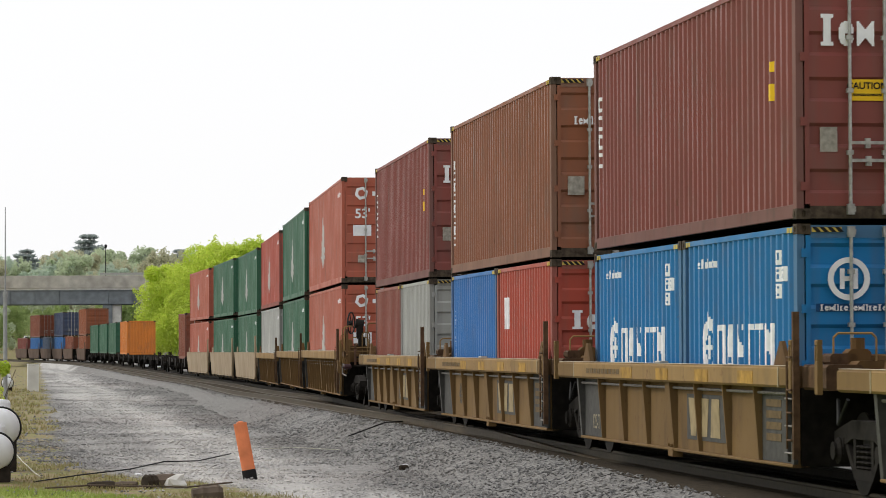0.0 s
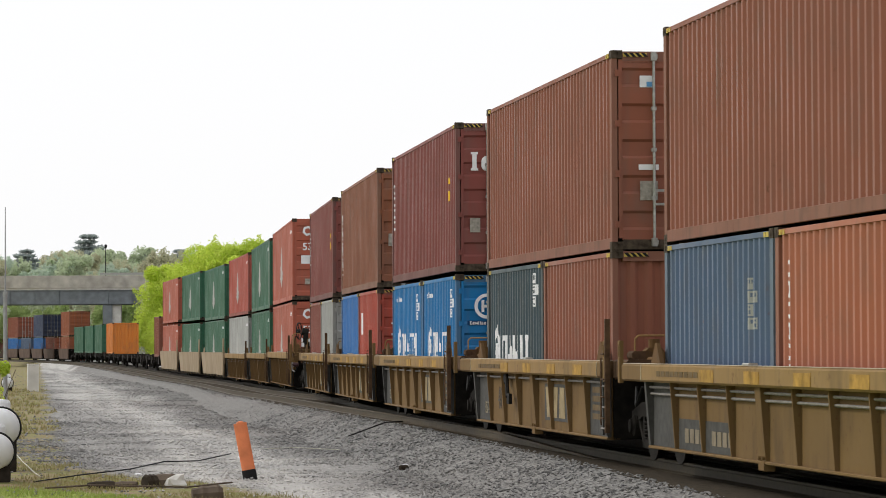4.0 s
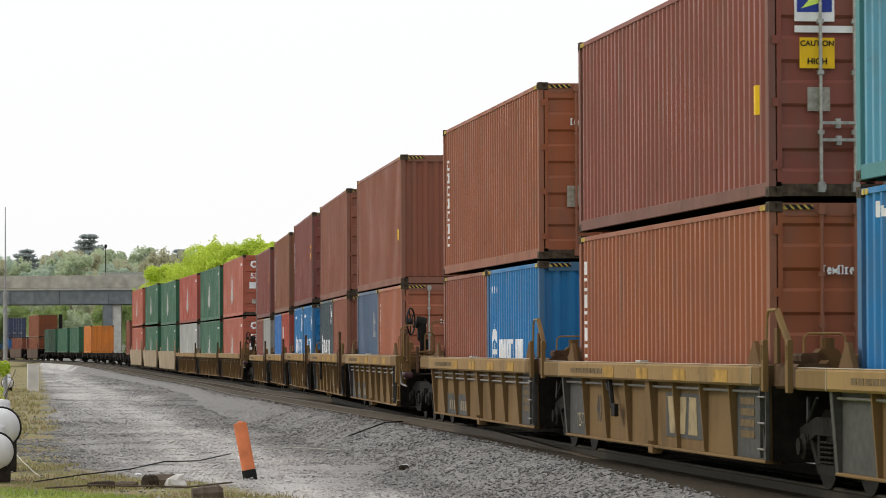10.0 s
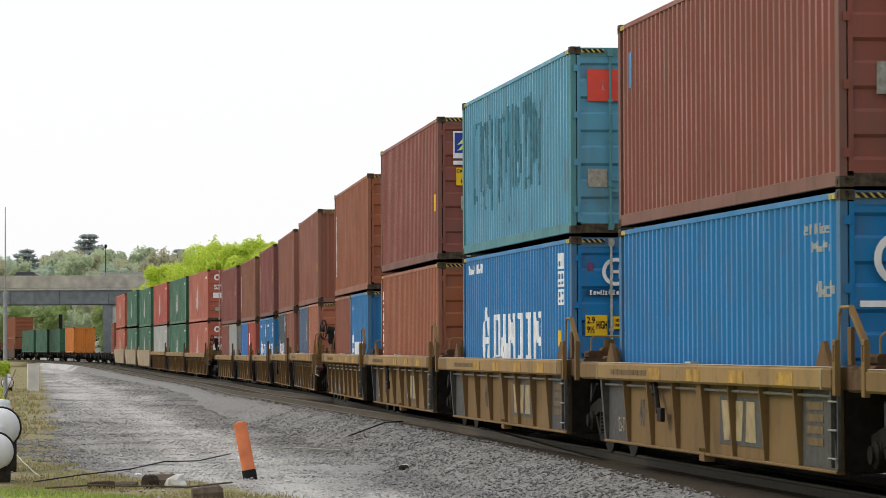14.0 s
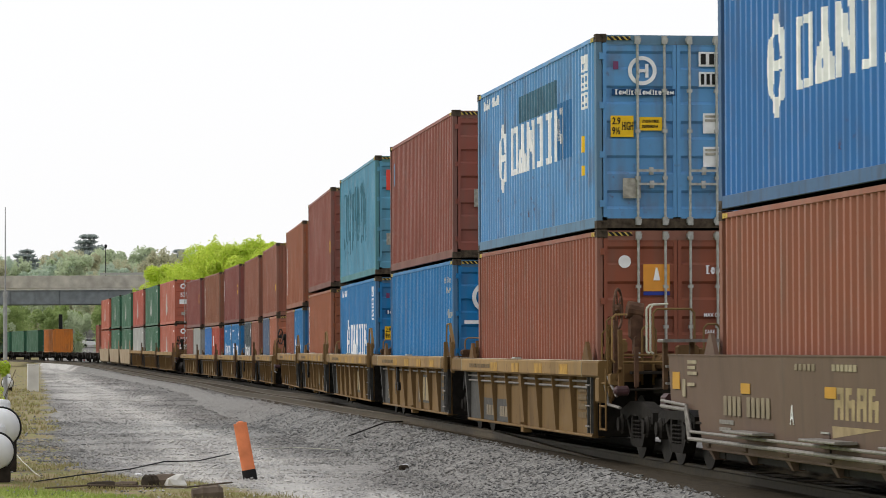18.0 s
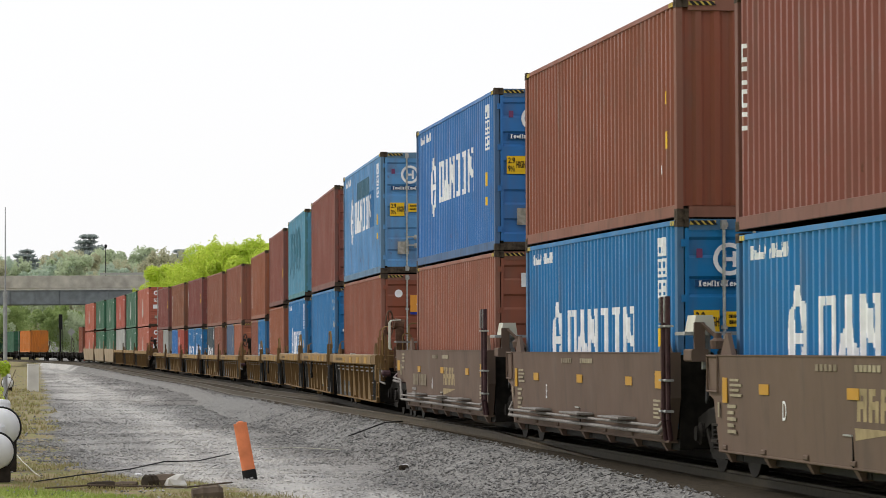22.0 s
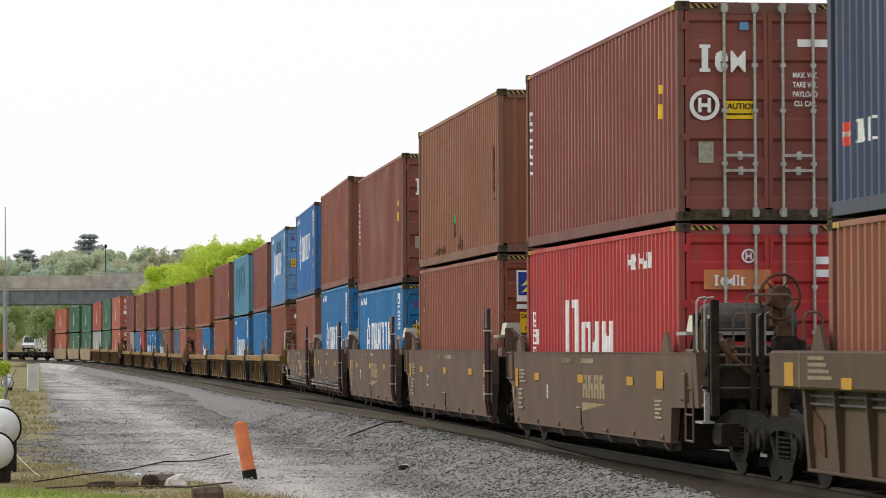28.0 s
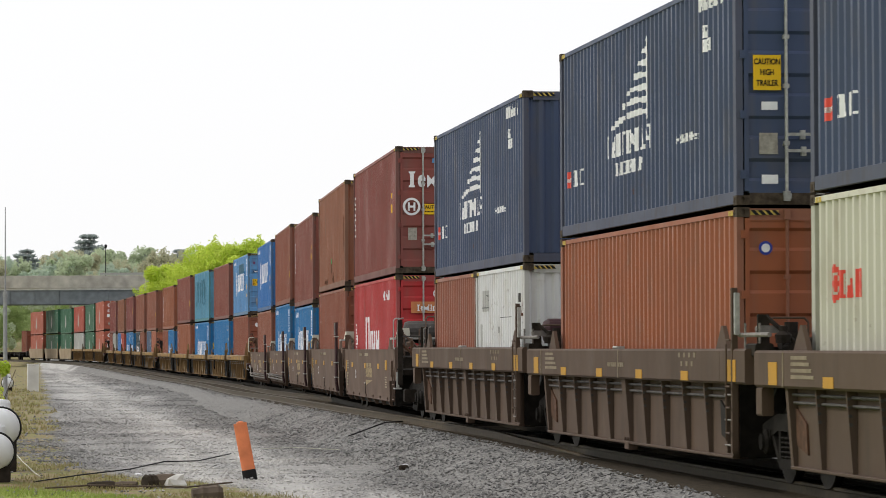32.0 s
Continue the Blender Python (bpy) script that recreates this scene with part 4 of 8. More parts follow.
class Box:
    """A container with its sizes; x runs forward, the camera's side is +y, its base lies at z = 0."""

    def __init__(self, feet, high=True, wide=None):
        self.L = {20: 6.058, 40: 12.192, 48: 14.63, 53: 16.154}[feet]
        self.H = 2.896 if high else 2.591
        self.W = 2.59 if feet >= 48 else 2.438
        self.feet = feet
        self.pitch, self.depth = (0.42, 0.022) if feet >= 48 else (0.278, 0.048)
        self.x0, self.x1 = -self.L / 2 + 0.13, self.L / 2 - 0.13
        self.zb, self.zt = 0.17, self.H - 0.088
        self.face = self.W / 2 - 0.012

    def mesh(self, name):
        key = (name, self.feet, round(self.H, 2))
        L, H, W = self.L / 2, self.H, self.W / 2

        def make():
            if name == "side_wall":
                return corrugated("x", wave(self.x0, self.x1, self.pitch, self.depth), self.zb, self.zt, self.face, W - 0.10).mesh(name)
            if name == "end_wall":
                return corrugated("y", wave(-W + 0.09, W - 0.09, 0.25, 0.045), 0.16, H - 0.12, -L + 0.03, -L + 0.11).mesh(name)
            if name == "roof":
                s = Solid()
                n = int(self.L / 0.5)
                for k in range(n):
                    a = -L + 0.1 + k * (self.L - 0.2) / n
                    w = (self.L - 0.2) / n
                    s.box(a, a + w * 0.6, -W + 0.08, W - 0.08, H - 0.07, H - 0.02)
                    s.box(a + w * 0.6, a + w, -W + 0.08, W - 0.08, H - 0.07, H - 0.038)
                return s.mesh(name)
            if name == "corner_post":
                return Solid().box(-0.075, 0.085, -0.042, 0.042, 0.118, H - 0.118).mesh(name)
            if name == "corner_casting":
                return casting()
            if name == "bottom_rail":
                return Solid().box(-L + 0.178, L - 0.178, -0.03, 0.03, 0.016, 0.172, 0.004).mesh(name)
            if name == "top_rail":
                return Solid().box(-L + 0.178, L - 0.178, -0.03, 0.03, H - 0.092, H - 0.026, 0.004).mesh(name)
            if name == "header":
                return Solid().box(-0.05, 0.05, -W + 0.162, W - 0.162, -0.088, 0.055, 0.004).mesh(name)
            if name == "floor_frame":
                s = Solid().box(-L + 0.1, L - 0.1, -W + 0.07, W - 0.07, 0.12, 0.17)
                n = int(self.L / 0.6)
                for k in range(n):
                    a = -L + 0.4 + k * (self.L - 0.8) / (n - 1)
                    s.box(a - 0.03, a + 0.03, -W + 0.07, W - 0.07, 0.03, 0.12)
                return s.mesh(name)
            if name == "door":
                # leaf with pressed horizontal swages, hinged at its outer edge
                z0, z1, w = 0.17, H - 0.13, W - 0.10
                pts = [(z0, 0)]
                n = 5
                for k in range(n):
                    c = z0 + (k + 0.5) * (z1 - z0) / n
                    pts += [(c - 0.14, 0), (c - 0.10, 0.035), (c + 0.10, 0.035), (c + 0.14, 0)]
                pts.append((z1, 0))
                s = Solid()
                m = len(pts)
                for y in (0.06, w - 0.06):
                    s.v += [(d, y, z) for z, d in pts] + [(0.06, y, z) for z, d in pts]
                for i in range(m - 1):
                    s.f += [(i, i + 1, 2 * m + i + 1, 2 * m + i), (m + i, m + i + 1, 3 * m + i + 1, 3 * m + i),
                            (i, i + 1, m + i + 1, m + i), (2 * m + i, 2 * m + i + 1, 3 * m + i + 1, 3 * m + i)]
                s.f += [(0, m, 3 * m, 2 * m), (m - 1, 2 * m - 1, 4 * m - 1, 3 * m - 1)]
                s.box(-0.008, 0.06, 0.004, 0.06, z0, z1).box(-0.008, 0.06, w - 0.06, w - 0.004, z0, z1)
                s.box(-0.008, 0.06, 0.06, w - 0.06, z0 - 0.02, z0 + 0.04).box(-0.008, 0.06, 0.06, w - 0.06, z1 - 0.04, z1 + 0.01)
                for k in range(4):
                    z = z0 + 0.2 + k * (z1 - z0 - 0.4) / 3
                    s.box(-0.03, 0.02, w - 0.02, w + 0.05, z - 0.05, z + 0.05)
                return s.mesh(name)
            if name == "lock_rod":
                s = Solid().rod((-0.05, 0, 0.06), (-0.05, 0, H - 0.05), 0.021, 8)
                for z in (0.10, H - 0.10):
                    s.box(-0.085, -0.01, -0.038, 0.038, z - 0.05, z + 0.07).box(-0.07, -0.01, -0.055, -0.038, z - 0.02, z + 0.04)
                for z in (0.75, 1.45, 2.05):
                    s.box(-0.074, -0.004, -0.036, 0.036, z - 0.025, z + 0.025)
                return s.mesh(name)
            if name == "door_handle":
                s = Solid().box(-0.085, -0.06, -0.02, 0.40, -0.018, 0.018).box(-0.08, -0.02, 0.17, 0.23, -0.06, 0.05)
                return s.mesh(name)
        return shared(key, make)


def face_shape(box, x0, x1, z0, z1, inside=None, dx=0.06, dz=0.06, lift=0.004):
    """Paint on the side wall that follows its corrugations: one connected patch of those cells that lie inside the shape."""
    pts = wave(box.x0, box.x1, box.pitch, box.depth)
    px, pd = [a for a, d in pts], [d for a, d in pts]
    xs = sorted({round(v, 5) for v in [x0, x1, *[a for a in px if x0 < a < x1]]})
    if inside:
        fine = []
        for a, b in zip(xs, xs[1:]):
            k = max(1, math.ceil((b - a) / dx))
            fine += [a + (b - a) * i / k for i in range(k)]
        xs = fine + [xs[-1]]
        m = max(1, round((z1 - z0) / dz))
        zs = [z0 + (z1 - z0) * i / m for i in range(m + 1)]
    else:
        zs = [z0, z1]
    s, index = Solid(), {}

    def vert(i, j):
        if (i, j) not in index:
            index[i, j] = len(s.v)
            s.v.append((xs[i], box.face - float(np.interp(xs[i], px, pd)) + lift, zs[j]))
        return index[i, j]
    for i in range(len(xs) - 1):
        for j in range(len(zs) - 1):
            if inside is None or inside((xs[i] + xs[i + 1]) / 2, (zs[j] + zs[j + 1]) / 2):
                s.f.append((vert(i, j), vert(i + 1, j), vert(i + 1, j + 1), vert(i, j + 1)))
    return s


def posts_shape(u, v):
    return u < 0.30 or u > 0.70 or ((v < 0.11 or v > 0.89) and not 0.42 < u < 0.58)


def wedge_shape(u, v):
    return abs(u - 0.5) < 0.12 + 0.40 * (1 - v) and not (abs(u - 0.42) < 0.09 and 0.16 < v < 0.32)


def slant_shape(u, v):
    return u < 0.27 or u > 0.75 or (abs(1 - v - u) < 0.22 and v > 0.30) or (v > 0.9 and u > 0.62)


def hook_shape(u, v):
    return 0.36 < u < 0.70 or (v > 0.86 and 0.16 < u < 0.86) or (v < 0.14 and 0.08 < u < 0.5)


def stem_shape(u, v):
    return 0.28 < u < 0.68 or ((v < 0.10 or v > 0.90) and 0.12 < u < 0.86)


def disc_shape(u, v):
    q = math.hypot((u - 0.5) / 0.46, (v - 0.5) / 0.5)
    return q < 1.0 and not (u > 0.42 and abs(v - 0.42) < 0.09)


def bow_shape(u, v):
    return abs(v - 0.5) < 0.14 + 0.86 * abs(u - 0.5)


SHAPES = (posts_shape, wedge_shape, slant_shape, hook_shape, stem_shape, slant_shape)
SIGN_SHAPES = (stem_shape, disc_shape, bow_shape, posts_shape, stem_shape, disc_shape)


def side_word(root, box, x, z, h, letters, mat=None, name="letter_block", label="", w=0.62):
    """A row of plain chunky block shapes from x towards the rear, standing on z."""
    pitch = h * w
    for k in range(letters):
        a = x - k * pitch
        c = a - pitch * 0.86
        shape = SHAPES[k % 6]
        part(name, face_shape(box, c, a, z, z + h, lambda u, v: shape((a - u) / (a - c), (v - z) / h), min(0.035, pitch / 8), h / 16), mat or WHITE, root, label)


def side_bar(root, box, x0, x1, z0, z1, mat=None, name="marking", label=""):
    return part(name, face_shape(box, min(x0, x1), max(x0, x1), z0, z1), mat or WHITE, root, label)


def side_ring(root, box, x, z, r, mat=None):
    """A tall ring emblem on the side wall with two uprights in it."""
    def inside(u, v):
        q = math.hypot((u - x) / 0.72, v - z) / r
        return 0.66 < q < 1.04 or (q < 0.7 and (0.10 < abs(u - x) / r < 0.26 or abs(v - z) < 0.10 * r) and abs(v - z) < 0.42 * r) or (abs(u - x) < 0.13 * r and 0.9 < abs(v - z) / r < 1.16)
    return part("emblem", face_shape(box, x - r, x + r, z - r * 1.25, z + r * 1.25, inside, 0.022, 0.03), mat or WHITE, root, "painted ring emblem")


def small_bars(root, box, x, z, rows, w=0.5, h=0.11, mat=None):
    """Rows of small broken marks; a short row is a pale panel with marks left out of it, a long one a line of marks."""
    rnd = random.Random(int(x * 100) + rows)
    for k in range(rows):
        ww = w * (1.0 if w > 0.7 or k % 2 else 0.72)
        z0 = z - k * h * 1.14
        step = h * (0.72 if w > 0.7 else 0.60)
        cuts = [(rnd.uniform(0.2, 0.6), rnd.uniform(0.25, 0.7), rnd.random()) for _ in range(40)]

        def inside(u, v):
            f = (x - u) / step
            i, f, q = int(f), f - int(f), (v - z0) / h
            a, b, c = cuts[i % 40]
            if w > 0.7:
                return f < 0.74 and (f < 0.26 or abs(q - b) < 0.2 or (c > 0.5 and q < 0.24) or (c < 0.3 and f > 0.5)) and (c < 0.7 or q < 0.72)
            return not (0.22 < f < 0.80 and 0.16 < q < 0.84 and not abs(q - b) < 0.12 and abs(f - a) > 0.13)
        q = part("number_panel", face_shape(box, x - ww, x, z0, z0 + h, inside, step / 5, h / 6), mat or WHITE, root)
        if w > 0.7:
            tagged(q, kind="stuff")


def upright_word(root, box, x, z, h, letters, mat=None):
    """Plain blocks stacked downwards, as a name that runs down the wall."""
    for k in range(letters):
        zt = z - k * h * 1.25

        def inside(u, v):
            d = (zt - v) / h
            return d < 0.24 or d > 0.76 or (u > x - h * 0.26 if k % 2 == 0 else u < x - h * 0.5)
        part("letter_block", face_shape(box, x - h * 0.76, x, zt - h, zt, inside, 0.05, h / 8), mat or WHITE, root)


# signs on the rear end: y counts from the middle towards the camera's side
def end_plate(root, box, y0, y1, z0, z1, mat, name="sign", label="", out=0.0):
    x = -box.L / 2 + 0.02 - out
    return part(name, Solid().box(x - 0.012, x - 0.004, min(y0, y1), max(y0, y1), z0, z1), mat, root, label)


def end_text(root, box, words, y, z, size, mat, out=0.0, name="lettering", squeeze=1.0):
    """Readable words on the rear end, built from the font and set upright facing the rear."""
    cu = bpy.data.curves.new("text", "FONT")
    cu.body, cu.size, cu.align_x, cu.align_y = words, size, "CENTER", "CENTER"
    cu.extrude = 0.002
    cu.offset = size * 0.022
    ob = new("text", cu)
    dg = bpy.context.evaluated_depsgraph_get()
    me = bpy.data.meshes.new_from_object(ob.evaluated_get(dg))
    bpy.data.objects.remove(ob)
    me.materials.clear()
    me.materials.append(mat)
    x = -box.L / 2 + 0.02 - out - 0.016
    return part(name, me, mat, root, at=pose(x, y, z, 90, 0, -90) @ Matrix.Diagonal((squeeze, 1, 1, 1)))


def end_bars(root, box, y, z, rows, w=0.4, h=0.06, mat=None, name="number_panel"):
    s = Solid()
    rnd = random.Random(rows * 7 + int(z * 50))
    x = -box.L / 2 + 0.02
    for k in range(rows):
        zz_ = z - k * h * 1.7
        s.box(x - 0.012, x - 0.004, y - w * rnd.uniform(0.75, 1), y, zz_ - h, zz_)
    return part(name, s, mat or WHITE, root)


def end_ring(root, box, y, z, r, mat=None):
    x = -box.L / 2 + 0.006
    s = Solid()
    for k in range(28):
        ang = [math.tau * (k + d) / 28 for d in (0, 1)]
        quad = [(y + r * g * math.cos(a), z + r * g * math.sin(a)) for a, g in ((ang[0], 0.78), (ang[0], 1.06), (ang[1], 1.06), (ang[1], 0.78))]
        s.add([(x - 0.012, *q) for q in quad] + [(x, *q) for q in quad], [(0, 1, 2, 3), (4, 7, 6, 5), (1, 5, 6, 2), (3, 7, 4, 0)])
    s.box(x - 0.01, x, y - r * 0.45, y - r * 0.22, z - r * 0.5, z + r * 0.5)
    s.box(x - 0.01, x, y + r * 0.22, y + r * 0.45, z - r * 0.5, z + r * 0.5)
    s.box(x - 0.01, x, y - r * 0.3, y + r * 0.3, z - r * 0.12, z + r * 0.12)
    return part("emblem", s, mat or WHITE, root, "painted ring emblem")


def hazard(root, box):
    """Yellow and black warning stripes at both top corners of the rear end."""
    z = box.H - 0.065
    x = -box.L / 2 - 0.004
    for sgn in (1, -1):
        y0, y1 = sgn * (box.W / 2 - 0.17), sgn * (box.W / 2 - 0.52)
        part("warning_stripe", Solid().box(x - 0.003, x, min(y0, y1), max(y0, y1), z - 0.028, z + 0.028), WORNYELLOW, root, "yellow and black warning stripe")
        s = Solid()
        for k in range(4):
            a = y1 + (y0 - y1) * (k + 0.3) / 4
            s.add([(x - 0.006, a - 0.05, z - 0.028), (x - 0.006, a + 0.005, z - 0.028), (x - 0.006, a + 0.06, z + 0.028), (x - 0.006, a + 0.005, z + 0.028),
                   (x - 0.003, a - 0.05, z - 0.028), (x - 0.003, a + 0.005, z - 0.028), (x - 0.003, a + 0.06, z + 0.028), (x - 0.003, a + 0.005, z + 0.028)],
                  [(0, 1, 2, 3), (4, 7, 6, 5), (0, 4, 5, 1), (1, 5, 6, 2), (2, 6, 7, 3), (3, 7, 4, 0)])
        part("warning_stripe", s, BLACK, root)
    for x0 in (-box.L / 2 + 0.22, box.L / 2 - 0.46):
        part("warning_stripe", Solid().box(x0, x0 + 0.11, box.W / 2 - 0.004, box.W / 2 + 0.002, z - 0.03, z + 0.03), WORNYELLOW, root)
        part("warning_stripe", Solid().box(x0 + 0.15, x0 + 0.24, box.W / 2 - 0.004, box.W / 2 + 0.002, z - 0.03, z + 0.03), WORNYELLOW, root)


def container(feet, high, mat, label, rear="doors", stripes=True, end_mat=None, frame_mat=None, group="containers on the train"):
    """A container of that length in feet; rear: what its trailing end shows."""
    box = Box(feet, high)
    end_mat = end_mat or mat
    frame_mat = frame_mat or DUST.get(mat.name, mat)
    root = tagged(new("shipping_container", None), label, "container", group)
    L, W, H = box.L / 2, box.W / 2, box.H
    flip = pose(0, 0, 0, 0, 0, 180)
    part("side_wall", box.mesh("side_wall"), mat, root)
    part("side_wall", box.mesh("side_wall"), mat, root, at=flip)
    part("roof", box.mesh("roof"), mat, root)
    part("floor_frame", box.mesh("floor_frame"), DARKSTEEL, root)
    part("end_wall", box.mesh("end_wall"), end_mat, root, at=flip if rear == "doors" else None)
    for sx in (-1, 1):
        for sy in (-1, 1):
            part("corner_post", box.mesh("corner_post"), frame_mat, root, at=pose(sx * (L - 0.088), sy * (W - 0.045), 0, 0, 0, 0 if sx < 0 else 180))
            for z in (0.059, H - 0.059):
                part("corner_casting", box.mesh("corner_casting"), CASTGRIME, root, at=(sx * (L - 0.087), sy * (W - 0.079), z))
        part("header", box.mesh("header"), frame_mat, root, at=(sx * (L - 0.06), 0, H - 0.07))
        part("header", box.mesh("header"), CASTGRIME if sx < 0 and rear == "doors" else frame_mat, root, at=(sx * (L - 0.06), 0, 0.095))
    for sy in (-1, 1):
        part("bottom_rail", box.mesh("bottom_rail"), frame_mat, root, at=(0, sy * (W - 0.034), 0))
        part("top_rail", box.mesh("top_rail"), mat, root, at=(0, sy * (W - 0.034), 0))
    worn = mat in (ORANGEBROWN, TEAL)
    rod_mat, rod_label = (frame_mat, "painted lock rod") if worn else (GALV, "galvanised lock rod")
    dx = -L + 0.02 if rear == "doors" else L - 0.02
    for sy in (1, -1):
        m = Matrix.Translation((dx, 0, 0)) @ (Matrix.Diagonal((1 if rear == "doors" else -1, sy, 1, 1)))
        d = part("door", box.mesh("door"), end_mat, root, at=m)
        for y in (0.19, 0.60):
            part("lock_rod", box.mesh("lock_rod"), rod_mat, d, rod_label, at=(0, y * W / 1.22, 0))
        part("door_handle", box.mesh("door_handle"), rod_mat, d, at=(0, 0.20 * W / 1.22, 0.86))
        part("door_handle", box.mesh("door_handle"), rod_mat, d, at=(0, 0.19 * W / 1.22, 0.66))
    if stripes:
        hazard(root, box)
    return root, box


# ---------------------------------------------------------------- rail trucks
def truck_meshes():
    fr = Solid()
    fr.sweep([(-1.15, [(-0.09, 0.50), (0.09, 0.50), (0.09, 0.66), (-0.09, 0.66)]), (-0.75, [(-0.09, 0.52), (0.09, 0.52), (0.09, 0.74), (-0.09, 0.74)]),
              (-0.42, [(-0.09, 0.60), (0.09, 0.60), (0.09, 0.80), (-0.09, 0.80)]), (0.42, [(-0.09, 0.60), (0.09, 0.60), (0.09, 0.80), (-0.09, 0.80)]),
              (0.75, [(-0.09, 0.52), (0.09, 0.52), (0.09, 0.74), (-0.09, 0.74)]), (1.15, [(-0.09, 0.50), (0.09, 0.50), (0.09, 0.66), (-0.09, 0.66)])])
    fr.sweep([(-0.72, [(-0.08, 0.50), (0.08, 0.50), (0.08, 0.62), (-0.08, 0.62)]), (-0.36, [(-0.08, 0.16), (0.08, 0.16), (0.08, 0.28), (-0.08, 0.28)]),
              (0.36, [(-0.08, 0.16), (0.08, 0.16), (0.08, 0.28), (-0.08, 0.28)]), (0.72, [(-0.08, 0.50), (0.08, 0.50), (0.08, 0.62), (-0.08, 0.62)])])
    fr.box(-0.40, -0.30, -0.08, 0.08, 0.25, 0.62).box(0.30, 0.40, -0.08, 0.08, 0.25, 0.62)
    for k in (-0.18, 0, 0.18):
        for z in range(5):
            fr.ring((k, 0.02, 0.30 + z * 0.055), (0, 0, 1), 0.075, 0.018, 10, 4)
    for x in (-0.89, 0.89):
        fr.lathe((x, 0.02, 0.46), (0, 1, 0), [(0, 0.15), (0.1, 0.15), (0.13, 0.10), (0.16, 0.10)], 12)
        fr.box(x - 0.16, x + 0.16, -0.1, 0.1, 0.42, 0.60)
    wh = Solid().lathe((0, 0, 0), (0, 1, 0), [(-0.07, 0.10), (-0.06, 0.455), (-0.03, 0.455), (-0.025, 0.425), (0.065, 0.418), (0.065, 0.36),
                                               (0.03, 0.34), (0.02, 0.17), (0.07, 0.14), (0.07, 0.06)], 28)
    ax = Solid().rod((0, -0.95, 0), (0, 0.95, 0), 0.085, 12)
    bo = Solid().box(-0.22, 0.22, -1.0, 1.0, 0.48, 0.74, 0.04).rod((0, 0, 0.7), (0, 0, 0.86), 0.35, 16)
    return fr.mesh("side_frame"), wh.mesh("wheel"), ax.mesh("axle"), bo.mesh("bolster")


FRAME_ME, WHEEL_ME, AXLE_ME, BOLSTER_ME = truck_meshes()


AXLES = []


def truck(s):
    root = tagged(new("rail_truck", None), "dirty four-wheeled freight truck under the train on its rails", "rail truck", "trucks of the train")
    for sy in (1, -1):
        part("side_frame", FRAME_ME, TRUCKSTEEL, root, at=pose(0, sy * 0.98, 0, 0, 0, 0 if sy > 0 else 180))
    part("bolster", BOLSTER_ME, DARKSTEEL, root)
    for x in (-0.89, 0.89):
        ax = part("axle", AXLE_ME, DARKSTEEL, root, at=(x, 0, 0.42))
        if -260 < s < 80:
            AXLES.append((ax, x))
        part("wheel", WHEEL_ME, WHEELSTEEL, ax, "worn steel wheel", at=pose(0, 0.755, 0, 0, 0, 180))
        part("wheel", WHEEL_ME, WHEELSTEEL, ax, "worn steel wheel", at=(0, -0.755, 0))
    return rides(root, s, 1.8)


# ---------------------------------------------------------------- well cars
def mirrored(name, me, mat, root, label="", **kw):
    """The same part on both sides of a car."""
    a = part(name, me, mat, root, label)
    b = part(name, me, mat, root, label, at=pose(0, 0, 0, 0, 0, 180))
    return a, b


def wedge_bar(s, w0, w1, y0, yb, yt, zb, zt):
    """A bar that leans out upwards: half widths at foot and head, back plane, face at foot and head."""
    return s.add([(-w0, y0, zb), (w0, y0, zb), (w1, y0, zt), (-w1, y0, zt), (-w0, yb, zb), (w0, yb, zb), (w1, yt, zt), (-w1, yt, zt)],
                 [(0, 1, 2, 3), (4, 7, 6, 5), (0, 4, 5, 1), (1, 5, 6, 2), (2, 6, 7, 3), (3, 7, 4, 0)])


